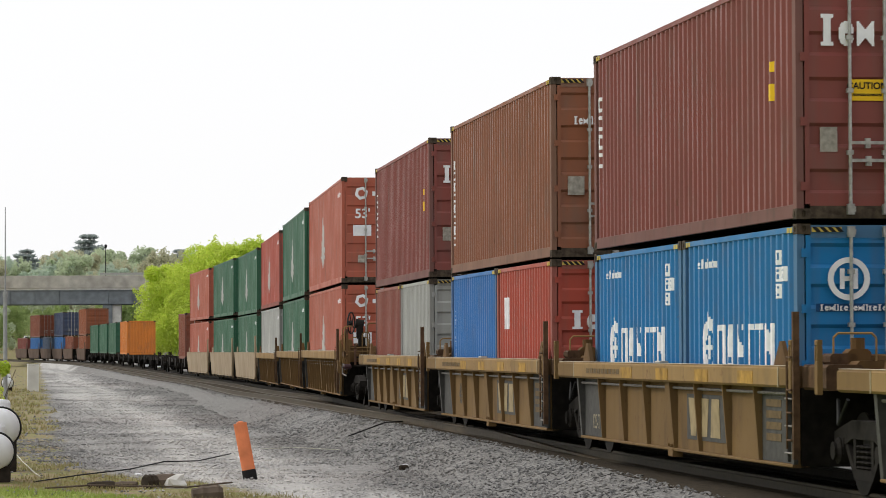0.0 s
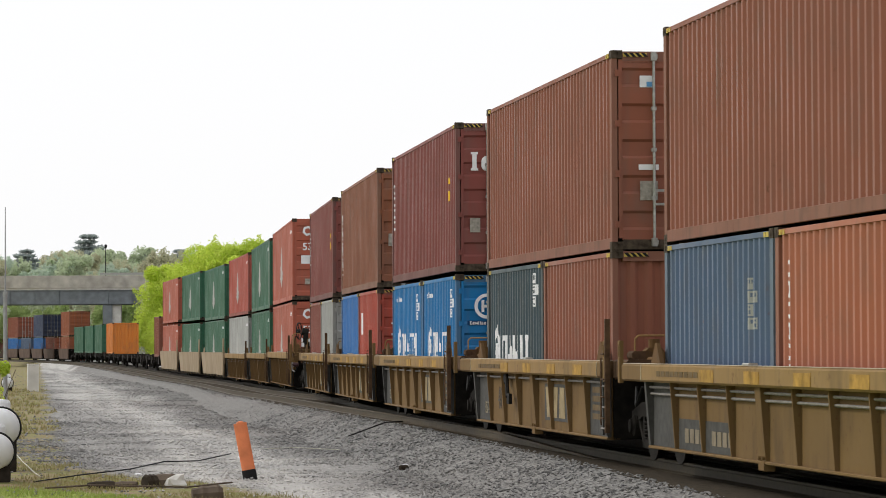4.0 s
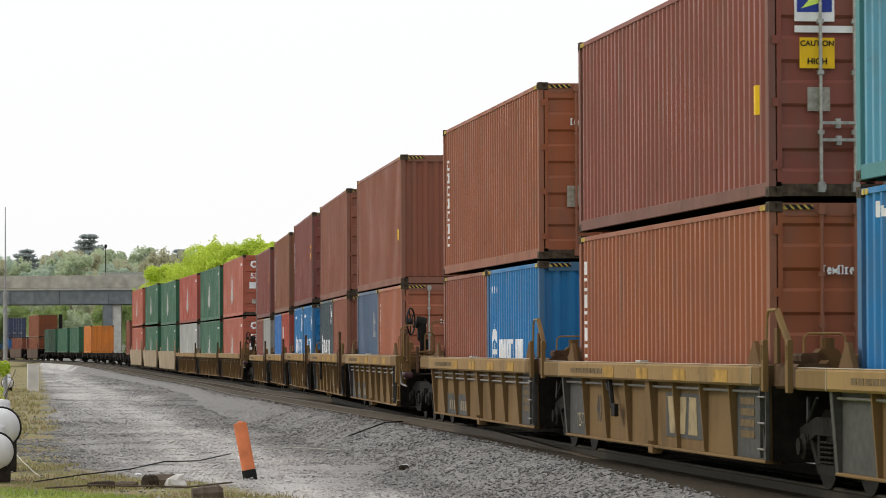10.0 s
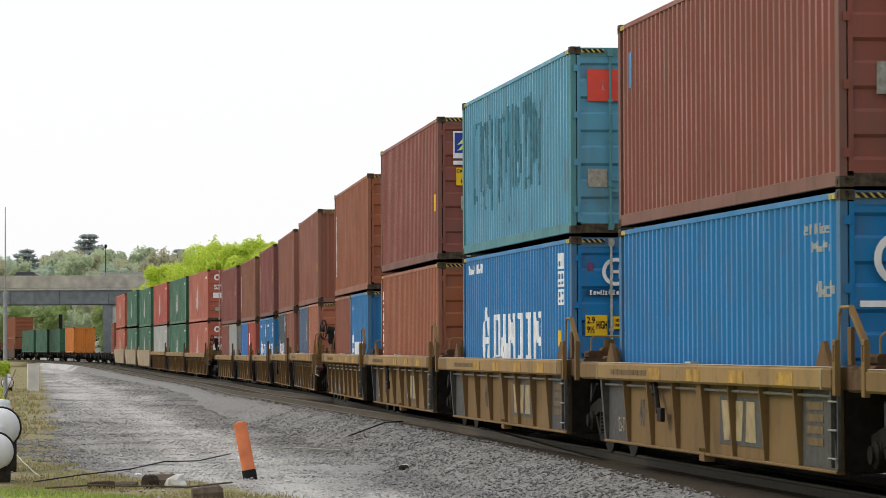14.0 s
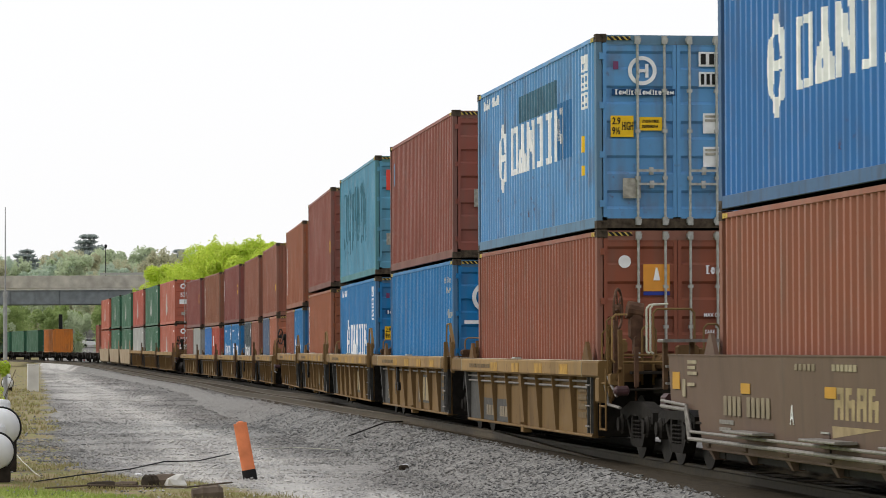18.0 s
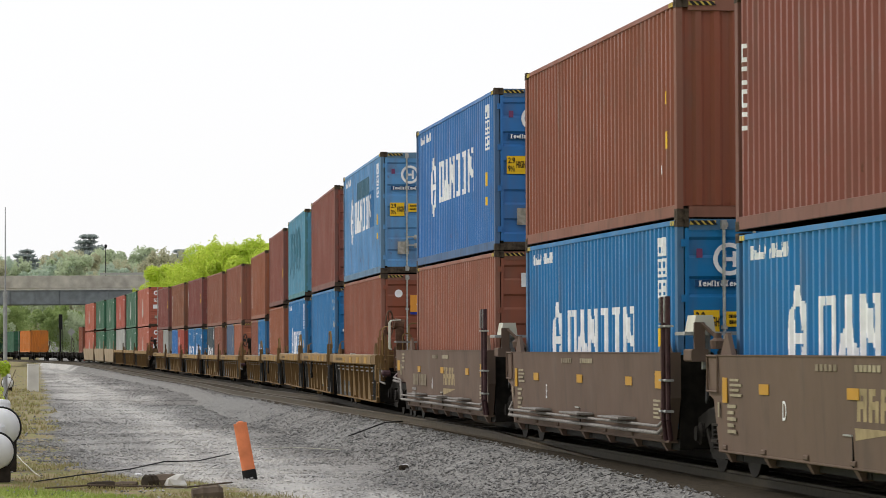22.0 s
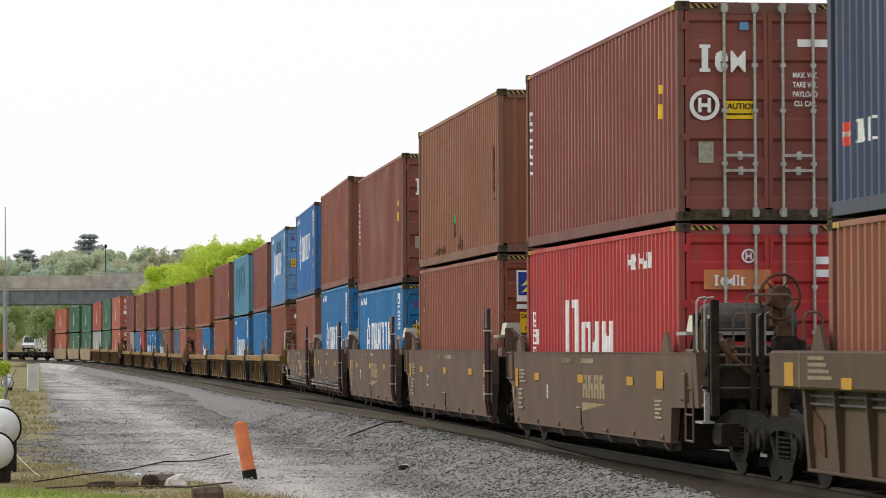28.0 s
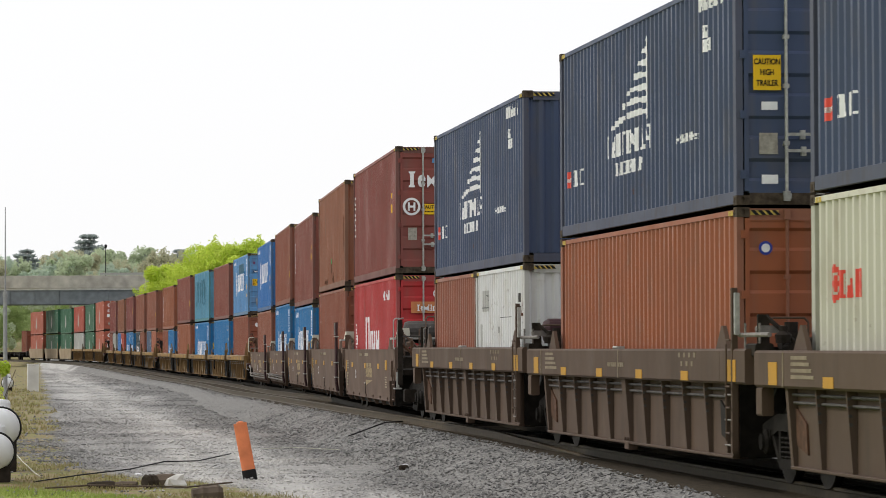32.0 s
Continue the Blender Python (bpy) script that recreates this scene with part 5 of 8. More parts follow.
def ribbed_well(s, half, span, mat, sill_mat, label, ztop=1.36, sill_h=0.24, ribs=8, group="well cars", coupled=False, bare_front=False, tank_on=False, braced=False, single=False):
    """A well car whose deep sides hang from a box sill and are stiffened by tapered ribs."""
    root = tagged(new("well_car", None), label, "well car", group)
    e = half + 0.35
    zs = ztop - sill_h
    ov = span / 2 - 0.22
    key = ("ribbed", half, span, ztop, sill_h, ribs, coupled)
    yellow = mat == YELLOWCAR
    for a, b in ((-e - 0.28 if yellow and not coupled else -ov, -e + 0.1), (-e + 0.11, -0.006), (0.006, e - 0.11), (e - 0.1, ov)):
        tip = yellow and abs(a + b) > e
        mirrored("side_sill", shared(key + ("sill", a), lambda: Solid().box(a, b, 1.30, 1.50, zs, ztop, 0.028).mesh("side_sill")), YELLOWCAR if tip else sill_mat, root, "box sill with chipped paint")
        # A pale strip paints the sky light on the sill's top.
        if yellow:
            mirrored("sill_top", shared(key + ("cap", a), lambda: Solid().box(a + 0.01, b - 0.01, 1.325, 1.485, ztop, ztop + 0.006).mesh("sill_top")), SKYLITSILL, root, "pale chipped top of the sill, sky light in its colour")
    mirrored("side_panel", shared(key + ("panel",), lambda: Solid().box(-e, e, 1.285, 1.315, 0.24, zs).mesh("side_panel")), mat, root)
    mirrored("bottom_sill", shared(key + ("bot",), lambda: Solid().box(-e, e, 1.18, 1.375, 0.225, 0.265, 0.01).mesh("bottom_sill")), mat, root)

    def rib(w, tab=False):
        q = wedge_bar(Solid(), w, w, 1.315, 1.365, 1.43, 0.265, zs)
        if tab:
            q.box(-w, w, 1.25, 1.385, 0.15, 0.262, 0.01)
            q.rod((-w + 0.05, 1.40, 0.30), (-w + 0.05, 1.36, 0.30), 0.022, 8).rod((w - 0.05, 1.40, 0.30), (w - 0.05, 1.36, 0.30), 0.022, 8)
        return q.mesh("rib")
    thin, thick, edge = shared(key + ("rib",), lambda: rib(0.022)), shared(key + ("rib2",), lambda: rib(0.14, True)), shared(key + ("rib3",), lambda: rib(0.06))
    bolts = Solid()
    for k in range(4):
        bolts.rod((-0.021, 1.385 + 0.006 * k, 0.78 + 0.09 * k), (-0.034, 1.385 + 0.006 * k, 0.78 + 0.09 * k), 0.020, 8)
    for sy in (0, 180):
        for k in range(ribs + 1):
            x = -e + 0.04 + k * (2 * e - 0.08) / ribs
            me = thick if k == ribs // 2 else edge if k in (0, ribs) else thin
            m = pose(0, 0, 0, 0, 0, sy) @ Matrix.Translation((x, 0, 0))
            r = part("rib", me, GREYPATCH if yellow and ((k == 0 and not coupled) or (k == ribs and not bare_front)) else mat, root, at=m)
            if not yellow and me == thin and sy == 0:
                tagged(part("bolts", shared(("rib_bolts",), lambda: bolts.mesh("bolts")), PIPEGREY2, r), kind="stuff")
    for n_, (z, y, a, b) in enumerate(((zs - 0.07, 1.365, -e, e), (zs - 0.16, 1.352, -e, e))):
        if single and n_:
            continue
        pipes = shared(key + ("pipes", n_), lambda: Solid().rod((a, y, z), (b, y, z), 0.019, 6).mesh("pipe"))
        mirrored("pipe", pipes, PIPEGREY if yellow else PIPEGREY2, root, "thin grey air pipe")
    def ladder():
        lad = Solid()
        for x in (-e - 0.10, -e - 0.38):
            lad.box(x - 0.02, x + 0.02, 1.42, 1.46, 0.30, zs)
        return lad.mesh("ladder")
    mirrored("ladder", shared(key + ("ladder",), ladder), GREYPATCH if yellow else mat, root)
    for k in range(3):
        mirrored("rung", shared(key + ("rung", k), lambda: Solid().rod((-e - 0.08, 1.475, 0.40 + k * 0.30), (-e - 0.42, 1.475, 0.40 + k * 0.30), 0.013, 6).mesh("rung")), PIPEGREY, root, "pale worn rung")
    # a lifting shoe stands up on the sill's outer edge near the middle
    shoe = shared(key + ("shoe",), lambda: Solid().box(0.3, 0.62, 1.34, 1.46, ztop, ztop + 0.035, 0.012).mesh("sill_clip"))
    mirrored("sill_clip", shoe, GALV, root)
    well_inside(root, half, span, mat, ztop)
    if not coupled:
        end_gear(root, half, span, sill_mat, ztop, tank_on=tank_on, braced=braced)
    return rides(root, s, span)


def end_gear(root, half, span, mat, ztop, crate=False, tank_on=False, braced=False):
    """Posts, loops and small gear that stand on the platforms between two cars."""
    e = half + 0.35
    ov = span / 2
    key = ("gear", half, span, ztop, crate)

    yellow = mat == YELLOWSILL
    iron = YELLOWGRIME if yellow else mat if crate else RUSTSTEEL

    def post():
        p = Solid().box(-e - 0.60, -e - 0.53, 1.44, 1.51, 0.34, ztop + (0.60 if yellow else 0.72))
        for z in (0.55, 0.85, 1.1, ztop + 0.1):
            p.rod((-e - 0.42, 1.54, z), (-e - 0.62, 1.54, z), 0.014, 6)
        p.rod((-e - 0.42, 1.54, 0.45), (-e - 0.42, 1.54, ztop + 0.05), 0.014, 6)
        return p.mesh("stanchion")

    def bracket():
        # an upright flat bar with a slot near its head
        q = Solid().box(-0.06, 0.06, -0.03, 0.03, ztop - 0.30, ztop + 0.06, 0.01).box(-0.06, 0.06, -0.03, 0.03, ztop + 0.22, ztop + 0.29, 0.012)
        return q.box(-0.06, -0.022, -0.03, 0.03, ztop + 0.06, ztop + 0.22).box(0.022, 0.06, -0.03, 0.03, ztop + 0.06, ztop + 0.22).mesh("upright_bracket")

    def brace():
        q = Solid().pipe([(-e - 0.36, 1.44, ztop + 0.24), (-e - 0.42, 1.44, ztop + 0.56), (-e - 0.50, 1.44, ztop + 0.63), (-e - 0.86, 1.44, ztop + 0.63)], 0.018, 6)
        return q.mesh("grab_iron")
    if yellow:
        for x in (-e - 0.35, -e - 1.50):
            part("upright_bracket", shared(key + ("bracket",), bracket), YELLOWCAR, root, "slotted yellow upright bracket", at=(x, 1.46, 0))
        part("recess_box", shared(key + ("recess",), lambda: Solid().box(-e - 1.44, -e - 0.40, 0.95, 1.36, ztop - 0.26, ztop + 0.02, 0.03)
                                  .box(-e - 1.0, -e - 0.62, 0.9, 1.2, ztop + 0.02, ztop + 0.14, 0.03).mesh("recess_box")), STANCHION, root, "grimy brown box between the cars")
        if braced:
            part("grab_iron", shared(key + ("grab",), brace), YELLOWSILL, root, "bent pale yellow grab iron")
            part("brace", shared(key + ("brace",), lambda: Solid().sweep([(-e - 1.45, [(1.40, ztop + 0.16), (1.45, ztop + 0.16), (1.45, ztop + 0.25), (1.40, ztop + 0.25)]),
                                                                         (-e - 0.84, [(1.40, ztop + 0.56), (1.45, ztop + 0.56), (1.45, ztop + 0.65), (1.40, ztop + 0.65)])]).mesh("brace")), YELLOWCAR, root, "slanting yellow brace")
            part("brace", shared(key + ("brace2",), lambda: Solid().box(-e - 0.80, -e - 0.66, 1.38, 1.42, ztop + 0.02, ztop + 0.42, 0.008).mesh("brace")), YELLOWGRIME, root)
        else:
            part("stanchion", shared(key + ("post",), post), STANCHION, root, "rusty brown upright post with rungs")
    elif not crate:
        part("stanchion", shared(key + ("post",), post), RIBBROWN if mat == RIBBROWN else RUSTSTEEL, root, "rusty upright post with rungs")
        part("grab_strip", shared(key + ("gstrip",), lambda: Solid().box(-e - 0.72, -e - 0.66, 1.44, 1.50, ztop + 0.16, ztop + 0.66, 0.01).mesh("grab_strip")), GALV, root, "pale worn grab strip")
        part("railing", shared(key + ("rail",), lambda: Solid().rod((-e - 0.62, 1.42, ztop + 0.16), (-e - 1.62, 1.30, ztop + 0.16), 0.028, 8).rod((-e - 1.30, 1.34, ztop - 0.1), (-e - 1.30, 1.34, ztop + 0.30), 0.016, 6)
                                .rod((-e - 0.82, 1.40, ztop - 0.1), (-e - 0.82, 1.40, ztop + 0.30), 0.016, 6).box(-e - 1.15, -e - 0.90, 1.0, 1.3, ztop + 0.18, ztop + 0.27, 0.02).mesh("railing")), PIPEGREY, root, "dusty pipe railing between cars")

    def loop():
        a, b, z = -e - 0.95, -e - 1.0, ztop - 0.05
        p = Solid().pipe([(a, 1.15, z), (a, 1.15, z + 0.36), (a, 1.10, z + 0.41), (a, 0.72, z + 0.41), (a, 0.67, z + 0.36), (a, 0.67, z)], 0.014, 6)
        return p.mesh("grab_loop")
    if not crate:
        part("grab_loop", shared(key + ("loop",), loop), mat, root)

    def valve():
        z = ztop - 0.05
        p = Solid().box(-e - 1.0, -e - 0.76, 0.74, 1.0, z, z + 0.24, 0.04).rod((-e - 0.88, 0.86, z + 0.2), (-e - 0.88, 0.86, z + 0.36), 0.08, 10)
        p.rod((-e - 0.88, 0.3, z + 0.12), (-e - 0.88, 0.75, z + 0.12), 0.06, 8)
        return p.mesh("brake_valve")
    if not crate:
        part("brake_valve", shared(key + ("valve",), valve), YELLOWGRIME if mat == YELLOWSILL else RUSTSTEEL, root, "rusty brake valve")

    def block():
        z = ztop - 0.04
        return Solid().box(-ov + 0.05, -ov + 0.4, 0.45, 1.0, z - 0.12, z + 0.10, 0.03).box(-ov + 0.6, -ov + 0.85, 1.0, 1.25, z - 0.05, z + 0.06, 0.02).mesh("platform_block")
    if not yellow:
        def stack():
            q = Solid().box(-ov + 0.30, -ov + 0.35, 1.18, 1.32, ztop - 0.05, ztop + 0.40, 0.01).rod((-ov + 0.32, 1.22, ztop + 0.38), (-ov + 0.05, 0.85, ztop), 0.028, 6)
            q.box(-ov + 0.02, -ov + 0.5, 1.2, 1.42, ztop - 0.1, ztop + 0.06, 0.02)
            return q.lathe((-ov + 0.16, 1.05, ztop + 0.06), (0, 0, 1), [(0, 0.09), (0.1, 0.1), (0.14, 0.05), (0.2, 0.05)], 10).mesh("control_valve")
        part("control_valve", shared(key + ("stack",), stack), iron, root, "grimy gear on the platform")
    part("platform_block", shared(key + ("block",), block), YELLOWGRIME if yellow else RUSTSTEEL, root)
    if tank_on:
        tank = shared(key + ("tank",), lambda: Solid().lathe((-e - 0.62, 0.55, ztop + 0.26), (0, 1, 0), [(-0.62, 0.04), (-0.58, 0.16), (-0.5, 0.21), (0.42, 0.21), (0.5, 0.16), (0.54, 0.04)], 16).mesh("air_reservoir"))
        part("air_reservoir", tank, TUBEMAROON, root, "dark maroon air reservoir tank")
    hose = shared(key + ("hose",), lambda: Solid().pipe([(-ov + 0.1, 1.2, ztop - 0.35), (-ov - 0.05, 1.24, ztop - 0.62), (-ov - 0.3, 1.2, ztop - 0.35)], 0.022, 6).mesh("air_hose"))
    part("air_hose", hose, BLACK, root)
    if crate:
        part("cover_box", shared(key + ("crate",), lambda: Solid().sweep([(-e - 1.05, [(1.03, ztop + 0.28), (1.32, ztop + 0.28), (1.28, ztop + 0.49), (1.06, ztop + 0.49)]),
                                                                         (-e - 0.55, [(1.03, ztop + 0.28), (1.32, ztop + 0.28), (1.28, ztop + 0.49), (1.06, ztop + 0.49)])]).mesh("cover_box")),
             CREAM, root, "cream equipment cover")
        part("shelf", shared(key + ("shelf",), lambda: Solid().box(-e - 1.1, -e - 0.5, 0.3, 1.44, ztop + 0.235, ztop + 0.28).box(-e - 0.85, -e - 0.75, 1.05, 1.15, ztop - 0.2, ztop + 0.235).box(-e - 0.85, -e - 0.75, 0.45, 0.55, ztop - 0.2, ztop + 0.235).mesh("shelf")), GALV, root)


def brake_end(root, half, span, mat, ztop, tank=False, rusty=False):
    """Hand brake, railings, steps, levers and coupler at a coupled end, behind the car's rear."""
    e = half + 0.35
    x = -e - 0.95
    z = ztop
    iron = YELLOWGRIME if mat == YELLOWCAR else RUSTSTEEL
    yw = 0.22 if tank else 0.9
    part("brake_stand", Solid().box(x - 0.04, x + 0.04, yw - 0.04, yw + 0.04, z - 0.1, z + 0.62, 0.015).rod((x, yw - 0.10, z + 0.70), (x, yw + 0.12, z + 0.74), 0.13, 14)
         .box(x - 0.12, x + 0.08, yw - 0.09, yw + 0.09, z + 0.30, z + 0.66, 0.05).box(x - 0.20, x - 0.06, yw - 0.13, yw + 0.05, z + 0.12, z + 0.36, 0.03)
         .rod((x - 0.02, yw, z - 0.1), (x - 0.02, yw, 0.6), 0.02, 6), RUSTCOUPLER if rusty or tank else DARKSTEEL, root, "grimy hand brake housing")
    hub = Vector((x - 0.16, yw, z + 0.72)) if tank else Vector((x + 0.18, 1.12, z + 0.75))
    axis = Vector((1, 0.25, 0.1)).normalized() if tank else Vector((0.42, 1, 0)).normalized()
    wheel = Solid().ring(hub, axis, 0.29, 0.020, 22, 6)
    u_ = axis.orthogonal().normalized()
    v_ = axis.cross(u_)
    for k in range(5):
        a = k * math.tau / 5
        wheel.rod(hub, hub + (u_ * math.cos(a) + v_ * math.sin(a)) * 0.28, 0.013, 5)
    wheel.rod(hub - axis * 0.04, hub + axis * 0.06, 0.15 if tank else 0.07, 12)
    part("brake_wheel", wheel, RUSTCOUPLER if rusty or tank else BLACK, root, "spoked hand brake wheel")
    for k, (y, h, w) in enumerate(((0.75, 0.50, 0.10), (0.42, 0.74, 0.30), (-0.10, 0.52, 0.12), (-0.42, 0.50, 0.12), (-0.85, 0.30, 0.20))):
        xx = x - 0.25 - 0.17 * k
        part("railing", Solid().pipe([(xx, y + w, z - 0.35), (xx, y + w, z + h - 0.06), (xx, y + w - 0.05, z + h), (xx, y - w + 0.05, z + h), (xx, y - w, z + h - 0.06), (xx, y - w, z - 0.35)], 0.018, 6), mat, root)
    part("railing", Solid().pipe([(x + 0.55, 1.35, z - 0.5), (x - 0.25, 1.35, z - 0.45), (x - 0.25, 1.35, z + 0.35)], 0.018, 6), mat, root)
    part("cross_bar", Solid().rod((x - 0.3, -1.2, z + 0.08), (x - 0.3, 1.25, z + 0.08), 0.022, 6), mat, root)
    part("cross_bar", Solid().rod((x - 0.9, -1.2, z - 0.02), (x - 0.9, 1.25, z - 0.02), 0.022, 6), mat, root)
    st = Solid()
    for k in range(3):
        st.rod((x - 0.55, 1.44, 0.38 + k * 0.33), (x - 0.1, 1.44, 0.38 + k * 0.33), 0.016, 6)
    st.rod((x - 0.55, 1.44, 0.36), (x - 0.55, 1.44, z - 0.1), 0.016, 6).rod((x - 0.1, 1.44, 0.36), (x - 0.1, 1.44, z - 0.1), 0.016, 6)
    part("side_steps", st, mat, root)
    part("platform", Solid().box(x - 0.75, x + 0.35, -1.1, 1.1, z - 0.19, z - 0.15), RUSTSTEEL, root)
    part("brake_cylinder", Solid().lathe((x - 0.35, 0.55, z - 0.02), (1, 0.1, 0), [(-0.22, 0.05), (-0.2, 0.13), (0.12, 0.13), (0.2, 0.06), (0.45, 0.03)], 12), iron, root, "grimy brake cylinder")
    if not tank:
        for dx, y, h, w in ((-0.15, 1.42, 0.44, 0.10), (-0.42, 1.40, 0.62, 0.12), (-0.62, 1.36, 0.66, 0.22), (-0.85, 1.30, 0.30, 0.1)):
            part("grab_loop", Solid().pipe([(x + dx, y - 0.04, z - 0.02), (x + dx, y, z + 0.02), (x + dx, y, z + h - 0.05), (x + dx, y - 0.05, z + h), (x + dx, y - w, z + h)], 0.014, 6), YELLOWCAR if dx > -0.5 else YELLOWSILL, root, "worn yellow grab loop")
        for dx, y, zz in ((0.05, 1.36, -0.30), (-0.35, 1.32, -0.52), (-0.70, 1.36, -0.34), (-0.55, 1.20, 0.12)):
            part("bracket", Solid().box(x + dx - 0.09, x + dx + 0.09, y - 0.06, y + 0.06, z + zz, z + zz + 0.16, 0.02), YELLOWCAR, root, "chipped yellow bracket")
        part("hose_box", Solid().lathe((x - 1.05, 1.30, z - 0.42), (0, 1, 0), [(-0.1, 0.03), (-0.08, 0.07), (0.08, 0.07), (0.12, 0.03)], 10), TUBEMAROON, root, "maroon hose connection")
    part("chain_box", Solid().box(x - 0.58, x - 0.30, 0.92, 1.22, z - 0.30, z - 0.02, 0.03), iron, root)
    part("draft_box", Solid().box(x - 1.0, x - 0.30, -0.9, 0.70, 0.86, z - 0.24, 0.04), RUSTSTEEL, root, "grimy box over the coupler")
    part("draft_box", Solid().box(x - 0.10, x + 0.35, 0.55, 1.22, z - 0.15, z + 0.04, 0.04).box(x - 0.62, x - 0.40, 0.1, 0.40, z - 0.15, z + 0.22, 0.03), iron, root)
    for k, (dx, y, h) in enumerate(((0.12, 1.26, 0.34), (-0.05, 1.30, 0.52), (-0.48, 1.28, 0.58), (-0.72, 1.24, 0.30), (-0.92, 1.30, 0.44), (-1.08, 1.10, 0.20))):
        part("upright_bar", Solid().box(x + dx - 0.03, x + dx + 0.03, y - 0.03, y + 0.03, z - 0.62 + 0.05 * k, z + h, 0.008), (mat, iron, RUSTCOUPLER)[k % 3], root)
    part("angle_brace", Solid().rod((x + 0.3, 1.3, z - 0.05), (x - 0.35, 1.3, z + 0.50), 0.03, 6).rod((x - 0.4, 1.32, z - 0.55), (x - 1.0, 1.32, z - 0.1), 0.03, 6), iron, root)
    part("air_pipe", Solid().pipe([(x + 0.5, 1.38, z - 0.34), (x - 0.3, 1.40, z - 0.36), (x - 0.5, 1.40, z - 0.62), (x - 1.1, 1.34, z - 0.66)], 0.022, 6)
         .pipe([(x - 0.1, 1.36, z - 0.2), (x - 0.6, 1.40, z - 0.28), (x - 0.95, 1.36, z - 0.5)], 0.018, 6), PIPEGREY, root, "dusty bent air pipes")
    part("lever", Solid().pipe([(x - 0.98, 1.42, z - 0.42), (x - 1.0, 0.35, z - 0.38), (x - 1.25, 0.2, z - 0.2)], 0.018, 6), RUSTSTEEL, root, "uncoupling lever")
    part("valve", Solid().lathe((x - 0.55, 0.05, z - 0.14), (0, 0, 1), [(0, 0.10), (0.14, 0.12), (0.2, 0.07), (0.3, 0.07), (0.32, 0.02)], 10), iron, root)
    part("valve", Solid().lathe((x - 0.15, -0.35, z - 0.14), (0, 0, 1), [(0, 0.12), (0.2, 0.12), (0.26, 0.05), (0.34, 0.05)], 10), iron, root)
    part("end_beam", Solid().box(x - 0.98, x - 0.86, -1.3, 0.62, z - 0.42, z - 0.24, 0.02), RUSTCOUPLER, root, "rusty end beam")
    part("end_plate", Solid().box(-span / 2 + 0.22, -span / 2 + 0.50, 1.30, 1.49, z - 0.60, z - 0.24, 0.02), mat, root)
    cp = Solid().box(x - 2.15, x - 0.8, -0.12, 0.12, 0.72, 0.98, 0.04).box(x - 2.35, x - 2.05, -0.2, 0.2, 0.66, 1.05, 0.06)
    part("coupler", cp, RUSTCOUPLER, root, "rusty knuckle coupler")
    for k, y in enumerate((0.4, 0.62)):
        part("air_hose", Solid().pipe([(x - 1.0, y, 0.78), (x - 1.25, y + 0.05, 0.42), (x - 1.6, y + 0.07, 0.28), (x - 1.95, y + 0.05, 0.34), (x - 2.3, y, 0.66)], 0.026, 6), BLACK, root)
    if tank:
        part("air_reservoir", Solid().lathe((x + 0.35, 0.42, z + 0.40), (0, 1, 0), [(-0.55, 0.05), (-0.5, 0.22), (-0.42, 0.25), (0.62, 0.25), (0.70, 0.22), (0.75, 0.05)], 16), PIPEGREY2, root, "dusty dark air reservoir tank")


def tail_rack(root, z):
    """The upright rack, rungs and pale loops behind the tail of a smooth car."""
    for y in (1.41, 0.93, 0.82):
        part("rack_post", Solid().box(-9.10, -9.02, y - 0.05 + 0.02 * (y < 1), y + 0.05 - 0.02 * (y < 1), 0.72, z + (0.66 if y > 1 else 0.50), 0.012), RUSTSTEEL, root, "grimy dark upright post")
    for h in (0.30, -0.14, -0.42):
        part("rack_rung", Solid().rod((-9.06, 1.40, z + h), (-9.06, 0.78, z + h), 0.016, 6), PIPEGREY2, root, "dusty rung")
    part("angle_brace", Solid().rod((-9.0, 1.38, z + 0.14), (-9.0, 0.95, z - 0.24), 0.035, 6), RUSTCOUPLER, root)
    part("rack_panel", Solid().box(-8.98, -8.92, 0.86, 1.34, z - 0.55, z - 0.16, 0.02), RUSTSTEEL, root)
    for y in (1.50, 1.40):
        part("grab_loop", Solid().pipe([(-8.45, y - 0.02, z + 0.02), (-8.45, y, z + 0.06), (-8.45, y, z + 0.64), (-8.45, y - 0.03, z + 0.69), (-8.45, y - 0.12, z + 0.70)], 0.015, 6), GALV, root, "pale worn grab loop")
    for y, h in ((0.90, 0.34), (0.80, 0.36)):
        part("grab_loop", Solid().pipe([(-9.16, y, z - 0.02), (-9.16, y, z + h + 0.12), (-9.16, y - 0.05, z + h + 0.15)], 0.013, 6), PIPEGREY, root, "pale worn grab loop")
    part("side_step", Solid().box(-8.75, -8.35, 1.34, 1.50, 0.62, 0.65).box(-8.72, -8.66, 1.40, 1.46, 0.65, 1.0), GALV, root, "pale worn step")
    part("spring_box", Solid().box(-8.9, -8.5, 1.0, 1.3, 0.34, 0.62, 0.03), RUSTSTEEL, root)


